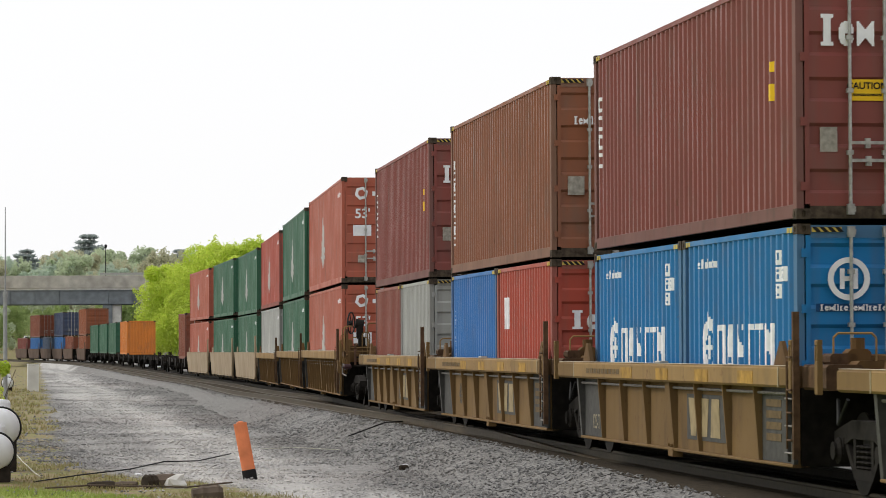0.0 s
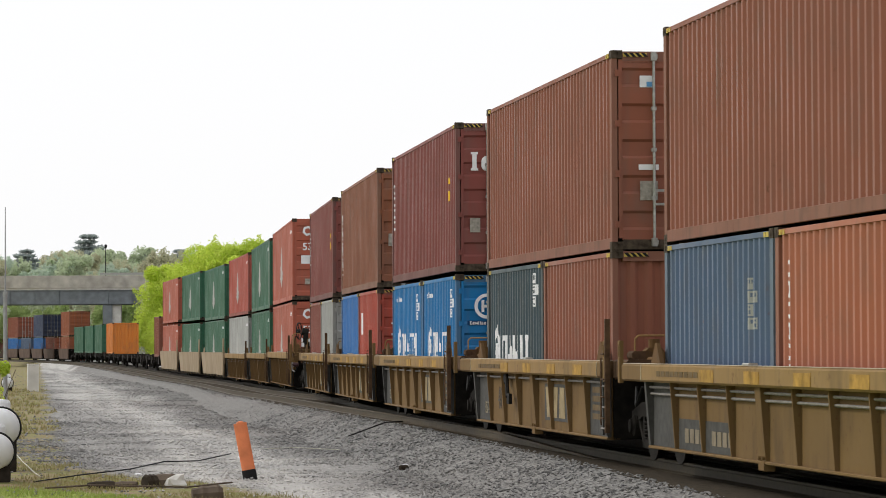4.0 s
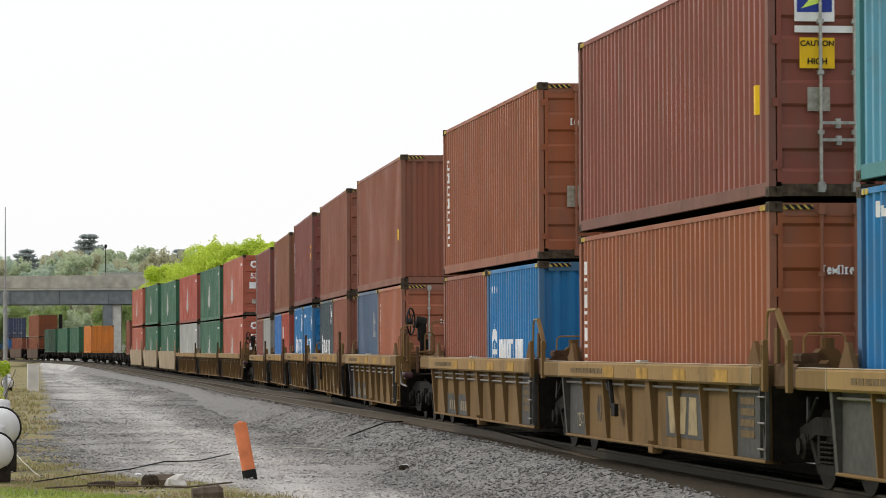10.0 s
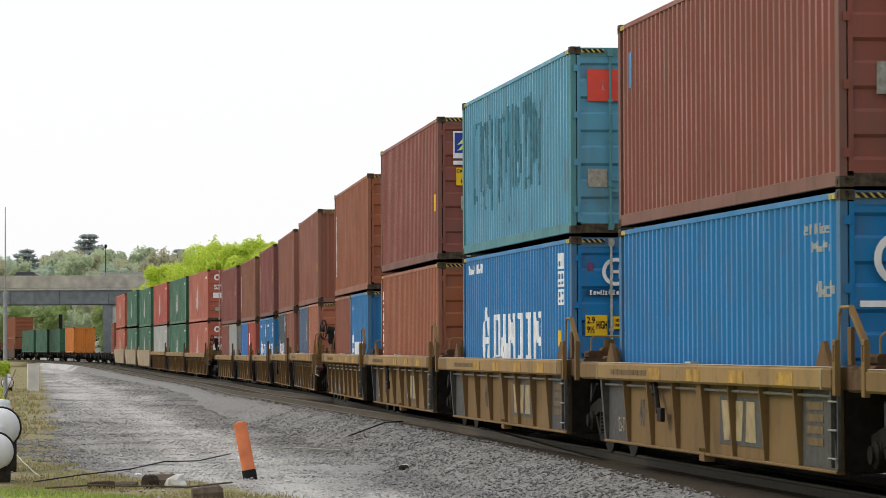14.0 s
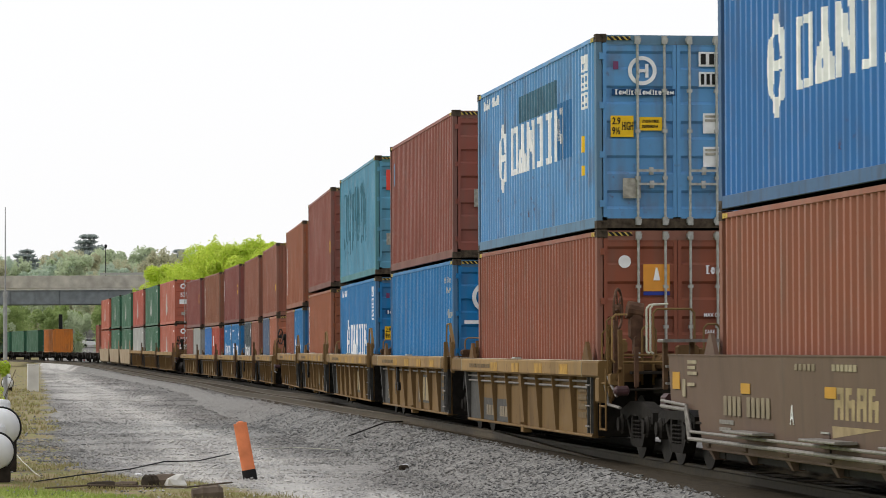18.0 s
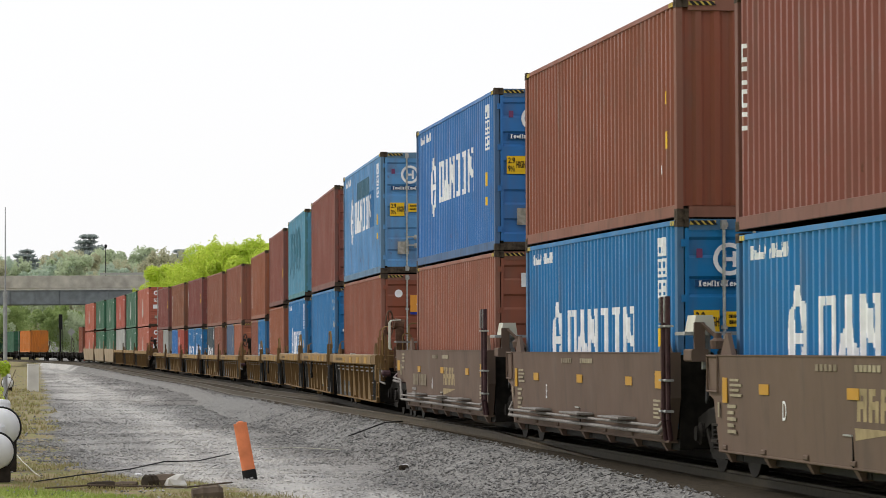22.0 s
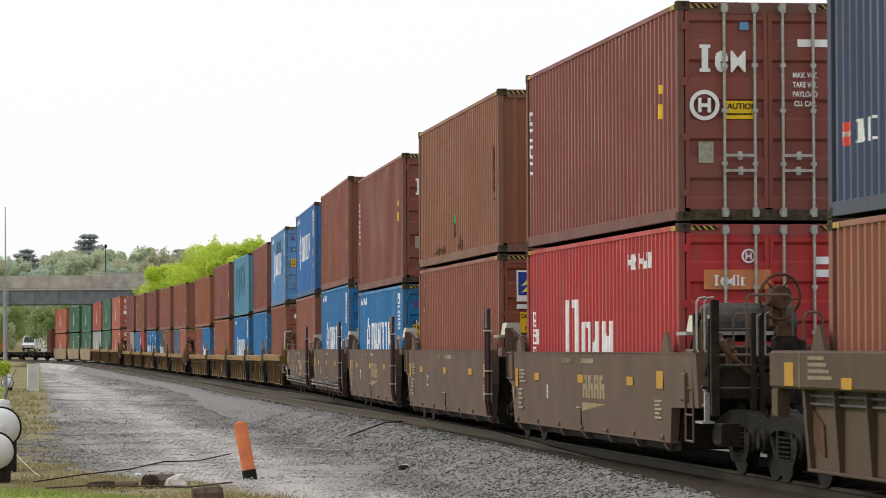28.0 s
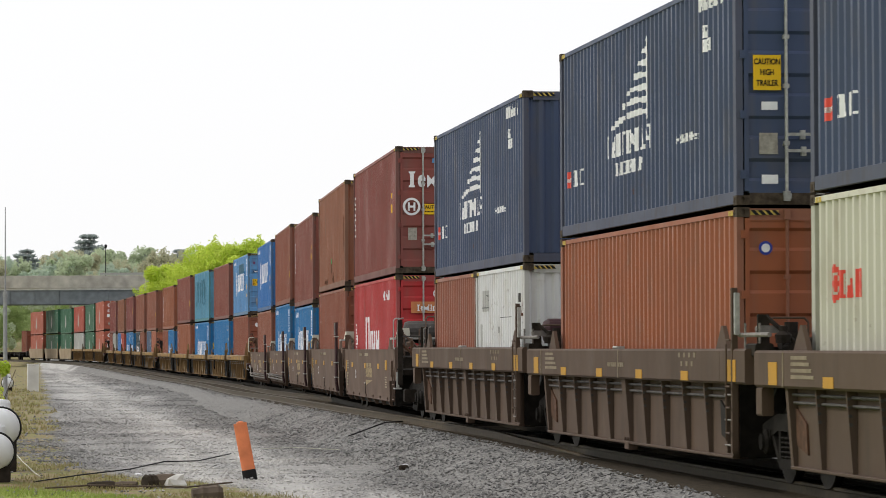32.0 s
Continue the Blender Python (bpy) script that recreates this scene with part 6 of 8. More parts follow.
def lead_front(root, z):
    """A narrow cross walk, loops and hose gear before the leading smooth car."""
    part("cross_walk", Solid().box(8.62, 8.98, 0.62, 1.40, z + 0.17, z + 0.215, 0.01), PIPEGREY, root, "pale grated cross walk")
    for y in (1.34, 0.98, 0.68):
        part("walk_post", Solid().box(8.74, 8.82, y - 0.03, y + 0.03, z - 0.45, z + 0.17, 0.01), STANCHION, root)
    for x, w in ((9.05, 0.24), (9.30, 0.12)):
        part("grab_loop", Solid().pipe([(x, 1.44, z + 0.02), (x, 1.48, z + 0.05), (x, 1.48, z + 0.62), (x, 1.44, z + 0.67), (x, 1.48 - w, z + 0.68)], 0.015, 6), CREAM, root, "pale worn grab loop")
    part("front_panel", Solid().box(8.06, 8.12, 0.4, 1.36, 0.82, z - 0.05, 0.02), RUSTCOUPLER, root, "grimy maroon panel of the nose")
    part("hose_box", Solid().box(8.30, 8.62, 1.18, 1.44, 0.76, 0.98, 0.05), TUBEMAROON, root, "maroon hose connection")
    for h in (0.10, -0.12):
        part("latch", Solid().box(8.22, 8.30, 1.20, 1.44, 1.22 + h, 1.25 + h), PIPEGREY, root, "pale worn latch")


def side_marks(root, items, face):
    """Flat painted marks on the camera's side of a car: x0, x1, z0, z1, material, name, label."""
    for x0, x1, z0, z1, mat, name, label in items:
        part(name, Solid().box(min(x0, x1), max(x0, x1), face, face + 0.006, z0, z1), mat, root, label)


def well_inside(root, half, span, mat, ztop):
    """Floor beams, end bulkheads, end platforms and guides."""
    e = half + 0.35
    key = ("inside", half, span, ztop)

    def floor_():
        f = Solid()
        for x in (-half + 0.1, -0.25, half - 0.6):
            f.box(x, x + 0.5, -1.29, 1.29, 0.22, 0.385)
        f.box(-e, e, -1.28, -1.1, 0.22, 0.36).box(-e, e, 1.1, 1.28, 0.22, 0.36)
        return f.mesh("well_floor")
    part("well_floor", shared(key + ("floor",), floor_), DARKSTEEL, root)
    for r in (0, 180):
        m = pose(0, 0, 0, 0, 0, r)
        part("end_bulkhead", shared(key + ("bulk",), lambda: Solid().box(e - 0.05, e + 0.03, -1.28, 1.28, 0.25, ztop - 0.02).mesh("end_bulkhead")), DARKSTEEL, root, at=m)
        part("end_platform", shared(key + ("plat",), lambda: Solid().box(e + 0.03, span / 2 - 0.3, -1.0, 1.0, ztop - 0.22, ztop - 0.14, 0.02)
                                    .box(span / 2 - 0.9, span / 2 - 0.02, -0.4, 0.4, ztop - 0.5, ztop - 0.15, 0.03).mesh("end_platform")), DARKSTEEL, root, at=m)

    def guide():
        g = Solid()
        g.add([(0.0, 1.30, ztop), (0.62, 1.30, ztop), (0.36, 1.30, ztop + 0.28), (0.28, 1.30, ztop + 0.28),
               (0.0, 1.36, ztop), (0.62, 1.36, ztop), (0.36, 1.35, ztop + 0.28), (0.28, 1.35, ztop + 0.28)],
              [(0, 1, 2, 3), (4, 7, 6, 5), (0, 4, 5, 1), (1, 5, 6, 2), (2, 6, 7, 3), (3, 7, 4, 0)])
        return g.mesh("container_guide")
    for x in (-half - 0.05, half - 0.37):
        for r in (0, 180):
            part("container_guide", shared(key + ("guide",), guide), YELLOWGRIME if mat == YELLOWCAR else mat, root, at=pose(0, 0, 0, 0, 0, r) @ Matrix.Translation((x, 0, 0)))


def plain_well(s, half, span, mat, label, ztop=1.48, taper=0.0, group="well cars", steps=False, nose=0.0, tail=0.0):
    """A well car with smooth plate sides; taper draws the ends of the plates in at the bottom."""
    root = tagged(new("well_car", None), label, "well car", group)
    e = half + 0.55
    far = steps is None
    key = ("plain", half, span, ztop, taper, steps, nose, tail)
    f = e + nose
    g = e + tail
    cut = taper if far else 0.28
    zb = 0.34

    def side():
        q = Solid()
        ring = [(-e + cut, zb), (e - cut - 0.1, zb), (e - 0.25, 0.95 - 0.15 * (nose > 0)), (f, 1.0 - 0.2 * (nose > 0)), (f, ztop), (-g, ztop), (-g, 0.9 - 0.1 * (tail > 0))] + ([(-e + 0.1, 0.78)] if tail else [])
        n = len(ring)
        q.v = [(x, 1.30, z) for x, z in ring] + [(x, 1.40 + 0.06 * (z - zb) / (ztop - zb), z) for x, z in ring]
        q.f = [tuple(range(n)), tuple(range(n, 2 * n))] + [(i, (i + 1) % n, n + (i + 1) % n, n + i) for i in range(n)]
        return q.mesh("side_plate")
    mirrored("side_plate", shared(key + ("side",), side), mat, root)
    mirrored("top_sill", shared(key + ("top",), lambda: Solid().box(-g, f, 1.29, 1.47, ztop, ztop + 0.015).mesh("top_sill")), mat, root)
    mirrored("bottom_sill", shared(key + ("bot",), lambda: Solid().box(-e + cut, e - cut - 0.1, 1.2, 1.405, 0.31, 0.345, 0.01).mesh("bottom_sill")), mat, root)

    def bracket():
        q = wedge_bar(Solid(), 0.05, 0.09, 1.2, 1.33, 1.39, 0.20, 0.31)
        return q.box(-0.10, 0.10, 1.30, 1.425, 0.35, 0.41, 0.012).mesh("bracket")
    for k in range(7):
        x = -e + 0.75 + k * (2 * e - 1.5) / 6
        for r in (0, 180):
            part("bracket", shared(("foot_bracket",), bracket), mat, root, at=pose(0, 0, 0, 0, 0, r) @ Matrix.Translation((x, 0, 0)))
    if far:
        post = shared(key + ("post",), lambda: Solid().rod((-e - 0.1, 1.42, 0.4), (-e - 0.1, 1.42, ztop + 0.75), 0.035, 8).rod((-e - 0.32, 1.42, 0.4), (-e - 0.32, 1.42, ztop + 0.75), 0.035, 8)
                      .rod((-e - 0.1, 1.42, ztop + 0.1), (-e - 0.32, 1.42, ztop + 0.1), 0.02, 6).rod((-e - 0.1, 1.42, 0.9), (-e - 0.32, 1.42, 0.9), 0.02, 6).mesh("ladder"))
        mirrored("ladder", post, mat, root)
    else:
        # two maroon tubes that bend in at the foot, held by pale clamps
        for n_, dx in enumerate(() if tail else (0.0, 0.30)):
            x = -e + 0.10 - dx
            tube = shared(key + ("tube", n_), lambda: Solid().pipe([(x + 0.08, 1.46, 0.36), (x, 1.51, 0.62), (x, 1.51, ztop + 0.74)], 0.034, 8).mesh("upright_tube"))
            mirrored("upright_tube", tube, TUBEMAROON, root, "dark maroon upright tube")
            for z in (0.72, 1.12, ztop - 0.02 + 0.36):
                clamp = shared(key + ("clamp", n_, z), lambda: Solid().box(x - 0.075, x + 0.05, 1.45, 1.565, z, z + 0.03, 0.008).mesh("clamp"))
                mirrored("clamp", clamp, GALV, root)
            strip = shared(key + ("strip", n_), lambda: Solid().box(x + 0.02, x + 0.045, 1.50, 1.56, ztop + 0.40, ztop + 0.73, 0.006).mesh("pale_strip"))
            mirrored("pale_strip", strip, GALV, root, "pale worn edge strip")
        for x, z0, z1 in ((0.0, zb, 0.66),):
            part("seam", Solid().box(x - 0.008, x + 0.008, 1.40, 1.424, z0, z1), DARKSTEEL, root)
            part("seam", Solid().box(x, x + 0.34, 1.40, 1.434, z1, z1 + 0.018), GALV, root)
        frame_ = shared(key + ("hatch",), lambda: Solid().pipe([(f - 0.06, 1.47, 1.05), (f - 0.06, 1.47, ztop), (f - 0.62, 1.47, ztop), (f - 0.62, 1.47, 1.05), (f - 0.06, 1.47, 1.05)], 0.016, 6).mesh("grab_frame"))
        if not nose:
            mirrored("grab_frame", frame_, mat, root)
        for k in range(3):
            part("corner_step", shared(("cstep",), lambda: Solid().box(-0.16, 0.16, 1.30, 1.42, -0.015, 0.015).mesh("corner_step")), RUSTSTEEL, root, at=(e - 0.18 - 0.05 * k, 0, 0.44 + 0.2 * k))
    if steps:
        def pipe_():
            q = Solid()
            for dz, r in ((0.0, 0.026), (0.09, 0.020)):
                tip = [(e - 0.06 - dz, 1.50, 0.44 + dz), (e + 0.12, 1.50, 0.80 + dz * 0.6), (f + 0.35, 1.48, 0.82 + dz * 0.8)] if nose else [(e - 0.5, 1.50, 0.44 + dz), (e - 0.35, 1.42, 0.56 + dz)]
                q.pipe([(-e + 0.35, 1.42, 0.56 + dz), (-e + 0.5, 1.50, 0.44 + dz)] + tip, r, 8)
            for k in range(9):
                a = -e + 0.9 + k * (2 * e - 1.8) / 8
                q.rod((a, 1.40, 0.44), (a, 1.50, 0.44), 0.02, 6)
            return q.mesh("walkway_pipe")
        mirrored("walkway_pipe", shared(key + ("steps",), pipe_), PIPEGREY, root, "pale pipe along the foot of the side")
        for k in range(3):
            for r in (0, 180):
                part("step", shared(key + ("step",), lambda: Solid().box(-0.75, 0.75, 1.43, 1.68, 0.58, 0.61, 0.008).mesh("step")), PIPEGREY, root,
                     "pale step plate", at=pose(0, 0, 0, 0, 0, r) @ Matrix.Translation(((-3.55, -0.4, 3.2)[k], 0, 0)))
    well_inside(root, half, span, mat, ztop)
    if not far:
        end_gear(root, half, span, mat, ztop, True)
    return rides(root, s, span)


def spine_car(s, span, label="low dark spine car platform"):
    root = tagged(new("spine_car", None), label, "spine car", "spine cars")
    h = span / 2
    part("centre_sill", shared(("spine", span), lambda: Solid().box(-h + 0.3, h - 0.3, -0.28, 0.28, 0.62, 1.02, 0.02).mesh("centre_sill")), DARKSTEEL, root)
    for x in (-h + 1.4, -2.6, 0, 2.6, h - 1.4):
        part("cross_arm", shared(("arm",), lambda: Solid().box(-0.25, 0.25, -1.35, 1.35, 0.80, 1.04, 0.02).mesh("cross_arm")), RUSTSTEEL, root, at=(x, 0, 0))
    part("end_platform", shared(("spend", span), lambda: Solid().box(h - 1.6, h - 0.3, -1.3, 1.3, 0.95, 1.02).box(-h + 0.3, -h + 1.6, -1.3, 1.3, 0.95, 1.02).mesh("end_platform")), DARKSTEEL, root)
    for x in (-4.5, 4.5):
        for sy in (-1, 1):
            part("side_bracket", shared(("sbr",), lambda: Solid().box(-0.5, 0.5, -0.05, 0.05, 0.55, 1.1).mesh("side_bracket")), DARKSTEEL, root, at=(x, sy * 1.3, 0))
    return rides(root, s, span)

# ---------------------------------------------------------------- the train, from its head backwards
def load(c, s, span, up, shift=0.0):
    rides(c[0], s, span, shift, up)
    return c


LOW = 0.37          # floor of a well over the rails
S40, S53 = 15.75, 19.3


def twenty(s, mats, labels, span=S40, high=False, **kw):
    """Two twenty-foot boxes end to end in one well; the first rides ahead."""
    out = []
    for k, (m, lb) in enumerate(zip(mats, labels)):
        c = container(20, high, m, lb, **kw)
        load(c, s, span, LOW, 3.07 if k == 0 else -3.07)
        out.append(c)
    return out


def forty(s, mat, label, up=None, high=True, span=S40, **kw):
    c = container(40, high, mat, label, **kw)
    return load(c, s, span, LOW if up is None else up)


def fifty3(s, mat, label, up=None, **kw):
    c = container(53, True, mat, label, stripes=False, **kw)
    return load(c, s, S53, LOW if up is None else up)


YELLOW_LABEL = "dirty yellow ribbed well car of an articulated set on rails"
YELLOWSET = dict(mat=YELLOWCAR, sill_mat=YELLOWSILL, label=YELLOW_LABEL, group="yellow well cars")
RIBBEDSET = dict(mat=RIBBROWN, sill_mat=RIBBROWN, label="dusty grey-brown ribbed well car with yellow reflectors", ztop=1.55, sill_h=0.42, group="ribbed brown well cars")
SMOOTHSET = dict(mat=BROWNCAR, label="smooth-sided grey-brown well car with yellow reflectors", group="smooth brown well cars")

POS = dict(A=3.75, B=19.71, C=35.48, D=59.86, E=-28.63, F=-12.77, G=-48.84, H=-64.73, I=-80.79, J=-96.84, K=-112.61, L=-132.93, M=-148.59,
           N=-164.16, O=-179.65, P=-194.97, Q=-214.84, R=-230.61, S=-246.4, W=97.61, V=78.7, X=157.58, Y=137.51, Z=117.43)
UP = dict(A=3.014, B=2.989, C=2.991, D=3.318, E=2.967, F=2.967, G=2.997, H=3.324, I=3.318, J=3.29, K=3.317, L=3.277, M=3.267, N=2.986, O=3.231,
          P=3.224, Q=2.979, R=3.292, S=3.292, W=3.314, V=3.314, X=3.398, Y=3.399, Z=3.298)


def side_text(root, words, x, z, size, mat, y, squeeze=1.0):
    """Readable figures on the camera's side of a car."""
    cu = bpy.data.curves.new("text", "FONT")
    cu.body, cu.size, cu.align_x, cu.align_y = words, size, "CENTER", "CENTER"
    cu.extrude = 0.002
    ob = new("text", cu)
    me = bpy.data.meshes.new_from_object(ob.evaluated_get(bpy.context.evaluated_depsgraph_get()))
    bpy.data.objects.remove(ob)
    me.materials.clear()
    me.materials.append(mat)
    return part("lettering", me, mat, root, at=pose(x, y, z, 90, 0, 180) @ Matrix.Diagonal((squeeze, 1, 1, 1)))


def blocks(root, x, z, h, w, n, mat, y, name="block_letter"):
    """Chunky plain shapes in a row, each a slab that tapers, from x towards the rear."""
    for k in range(n):
        a = x - k * w * 1.12
        s = Solid()
        t0, t1 = ((0.26, 0.0), (0.24, 0.04), (0.02, 0.14))[k % 3]
        s.add([(a - w * t0, q, z) for q in (y, y + 0.005)] + [(a - w * (1 - t0), q, z) for q in (y, y + 0.005)]
              + [(a - w * t1, q, z + h) for q in (y, y + 0.005)] + [(a - w * (1 - t1), q, z + h) for q in (y, y + 0.005)],
              [(0, 2, 6, 4), (1, 5, 7, 3), (0, 1, 3, 2), (4, 6, 7, 5), (0, 4, 5, 1), (2, 3, 7, 6)])
        part(name, s, mat, root)


def yellow_marks(root, big, dark_front, coupled, tons, forty_at):
    """Grey patches, faded blocks and numbers on the yellow sides."""
    it = [] if coupled else [(-6.4, -4.83, 0.268, 1.115, GREYPATCH, "grey_patch", "dirty grey painted end panel")]
    if dark_front:
        it += [(6.4, 4.83, 0.268, 1.115, GREYPATCH, "grey_patch", "dirty grey painted end panel")]
    if big:
        it += [(-0.75, -2.95, 0.40, 0.98, GREYPATCH, "emblem_panel", "grey panel with faded cream blocks")]
        blocks(root, -0.86, 0.45, 0.48, 0.56, 3, EMBLEMTAN, 1.324)
    else:
        it += [(4.75, 1.62, 0.268, 0.66, GREYPATCH, "emblem_panel", "grey panel with faded numbers")]
        side_marks(root, [(4.35 - 0.3 * k - (0.35 if k > 3 else 0), 4.13 - 0.3 * k - (0.35 if k > 3 else 0), 0.36, 0.54, FADEWHITE, "number_block", "") for k in range(8)], 1.325)
    side_marks(root, it, 1.317)
    side_marks(root, [(-5.05, -5.75, 0.50 + 0.13 * k, 0.585 + 0.13 * k, DIMSTENCIL, "stencil", "") for k in range(4)], 1.325)
    if tons:
        side_text(root, "125-T", 5.45, 0.48, 0.30, FADECREAM, 1.326, 0.75)
    if forty_at:
        side_text(root, "40", forty_at, 0.66, 0.55, GREYPATCH, 1.3175, 0.7)
    side_marks(root, [(2.7 - 2.35 * k, 1.95 - 2.35 * k, 1.15, 1.30, WORNREFLECT, "reflector", "worn yellow reflector patch") for k in range(4)], 1.5005)
    side_marks(root, [(5.3 - 0.28 * k, 5.08 - 0.28 * k, 1.20, 1.27, DIMSTENCIL, "stencil", "") for k in range(9)], 1.5005)
    side_marks(root, [(-6.30, -6.335, 1.125, 1.35, FADECREAM, "paint_line", ""), (6.335, 6.30, 1.125, 1.35, FADECREAM, "paint_line", "")], 1.5005)


def brown_marks(root, big, lead, letter):
    """Yellow reflectors, small stencils and a slanting block emblem on the smooth brown sides."""
    def f(z):
        return 1.402 + 0.06 * (z - 0.34) / 1.14
    side_marks(root, [(x, x - 0.46, 1.04, 1.16, REFLECT, "reflector", "yellow reflector square") for x in (3.98, 0.1, -3.67)], f(1.16))
    side_marks(root, [((7.79, 7.36) if lead else (5.85, 5.6)) + (1.05 if lead else 0.92, 1.27 if lead else 1.22, REFLECT, "reflector", "yellow reflector square"), (-5.72, -6.15, 1.02, 1.25, REFLECT, "reflector", "yellow reflector square"),
                      ((7.2, 7.02) if lead else (6.1, 6.02)) + (0.96 if lead else 0.74, 1.18 if lead else 0.92, FADECREAM, "label", "pale yellow label")], f(1.2))
    side_marks(root, [(1.35 - 0.19 * k, 1.23 - 0.19 * k, 1.33, 1.40, FADEWHITE, "stencil", "") for k in range(5)] + [(-0.25 - 0.17 * k, -0.38 - 0.17 * k, 1.33, 1.40, FADECREAM, "stencil", "") for k in range(6)], f(1.40))
    if lead:
        side_marks(root, [(6.85, 6.32 + 0.08 * (k % 2), 1.24 + 0.07 * k, 1.28 + 0.07 * k, FADECREAM, "stencil", "") for k in range(3)] + [(6.85, 6.45, 1.10, 1.14, FADECREAM, "stencil", "")], f(1.4))
        side_marks(root, [(5.21, 4.45 + 0.15 * k, 0.66 - 0.09 * k, 0.71 - 0.09 * k, PIPEGREY, "stencil", "pale worn stencil") for k in range(2)], f(0.72))
        side_marks(root, [(4.92 - 0.24 * k, 4.75 - 0.24 * k, 0.77, 1.0, FADEWHITE, "number_block", "") for k in range(10) if k != 4], f(1.0))
    else:
        side_marks(root, [(5.45, 4.85 + 0.15 * (k % 2), 1.0 + 0.06 * k, 1.03 + 0.06 * k, FADECREAM, "stencil", "") for k in range(4)], f(1.22))
        side_marks(root, [(5.65, 5.2 + 0.12 * (k % 2), 0.56 + 0.075 * k, 0.60 + 0.075 * k, FADECREAM, "stencil", "") for k in range(5)], f(0.92))
    side_marks(root, [(-5.5, -5.95 + 0.12 * (k % 2), 0.62 + 0.055 * k, 0.65 + 0.055 * k, FADECREAM, "stencil", "") for k in range(5)], f(0.78))
    side_text(root, letter, 1.6 if lead else 2.85, 0.82 if lead else 0.86, 0.32, WHITE, f(0.92), 0.8)
    if big:
        for k in range(4):
            a = -0.2 - k * 0.45
            s = Solid()
            for d, z0, z1 in ((0.0, 0.82, 1.16), (0.24, 0.82, 1.04 if k % 2 else 1.16), (0.11, 0.95, 1.03), (0.11, 1.09, 1.16)):
                u0, u1 = (z0 - 0.82) * 0.25, (z1 - 0.82) * 0.25
                y0, y1 = f(z0), f(z1)
                s.add([(a - d - u0, y0, z0), (a - d - 0.13 - u0, y0, z0), (a - d - 0.13 - u1, y1, z1), (a - d - u1, y1, z1),
                       (a - d - u0, y0 - 0.006, z0), (a - d - 0.13 - u0, y0 - 0.006, z0), (a - d - 0.13 - u1, y1 - 0.006, z1), (a - d - u1, y1 - 0.006, z1)],
                      [(0, 1, 2, 3), (4, 7, 6, 5), (0, 4, 5, 1), (1, 5, 6, 2), (2, 6, 7, 3), (3, 7, 4, 0)])
            part("block_letter", s, EMBLEMTAN, root, "slanting tan block")
        part("wedge", Solid().add([(-0.1, f(.62), 0.62), (-0.1, f(.75), 0.75), (-2.0, f(.75), 0.75), (-0.1, 1.40, 0.62), (-0.1, 1.40, 0.75), (-2.0, 1.40, 0.75)],
                                  [(0, 1, 2), (3, 5, 4), (0, 3, 4, 1), (1, 4, 5, 2), (2, 5, 3, 0)]), EMBLEMTAN, root, "tan wedge stripe")


def ribbed_marks(root):
    side_marks(root, [(x, x - 0.42, 1.15, 1.27, REFLECT, "reflector", "yellow reflector square") for x in (4.5, 1.6, -1.25, -4.15)], 1.5005)
    side_marks(root, [(6.95, 6.55, 1.16, 1.42, REFLECT, "reflector", "yellow reflector square"), (-6.75, -7.2, 1.16, 1.42, REFLECT, "reflector", "yellow reflector square")], 1.5005)
    side_marks(root, [(5.9, 4.9 + 0.1 * k, 1.24 + 0.07 * k, 1.28 + 0.07 * k, FADEWHITE, "stencil", "") for k in range(4)], 1.5005)
    side_marks(root, [*[(-4.0 - 0.15 * k, -4.1 - 0.15 * k, 1.44 - 0.11 * (k % 2), 1.50 - 0.11 * (k % 2), FADEWHITE, "stencil", "") for k in range(7)], *[(0.75 - 0.13 * k, 0.65 - 0.13 * k, 1.30, 1.36, FADEWHITE, "stencil", "") for k in range(9) if k != 5]], 1.5005)
    side_marks(root, [(6.3, 6.26, 1.14, 1.53, FADEWHITE, "paint_line", ""), (0.02, -0.02, 1.14, 1.53, FADEWHITE, "paint_line", "")], 1.5005)


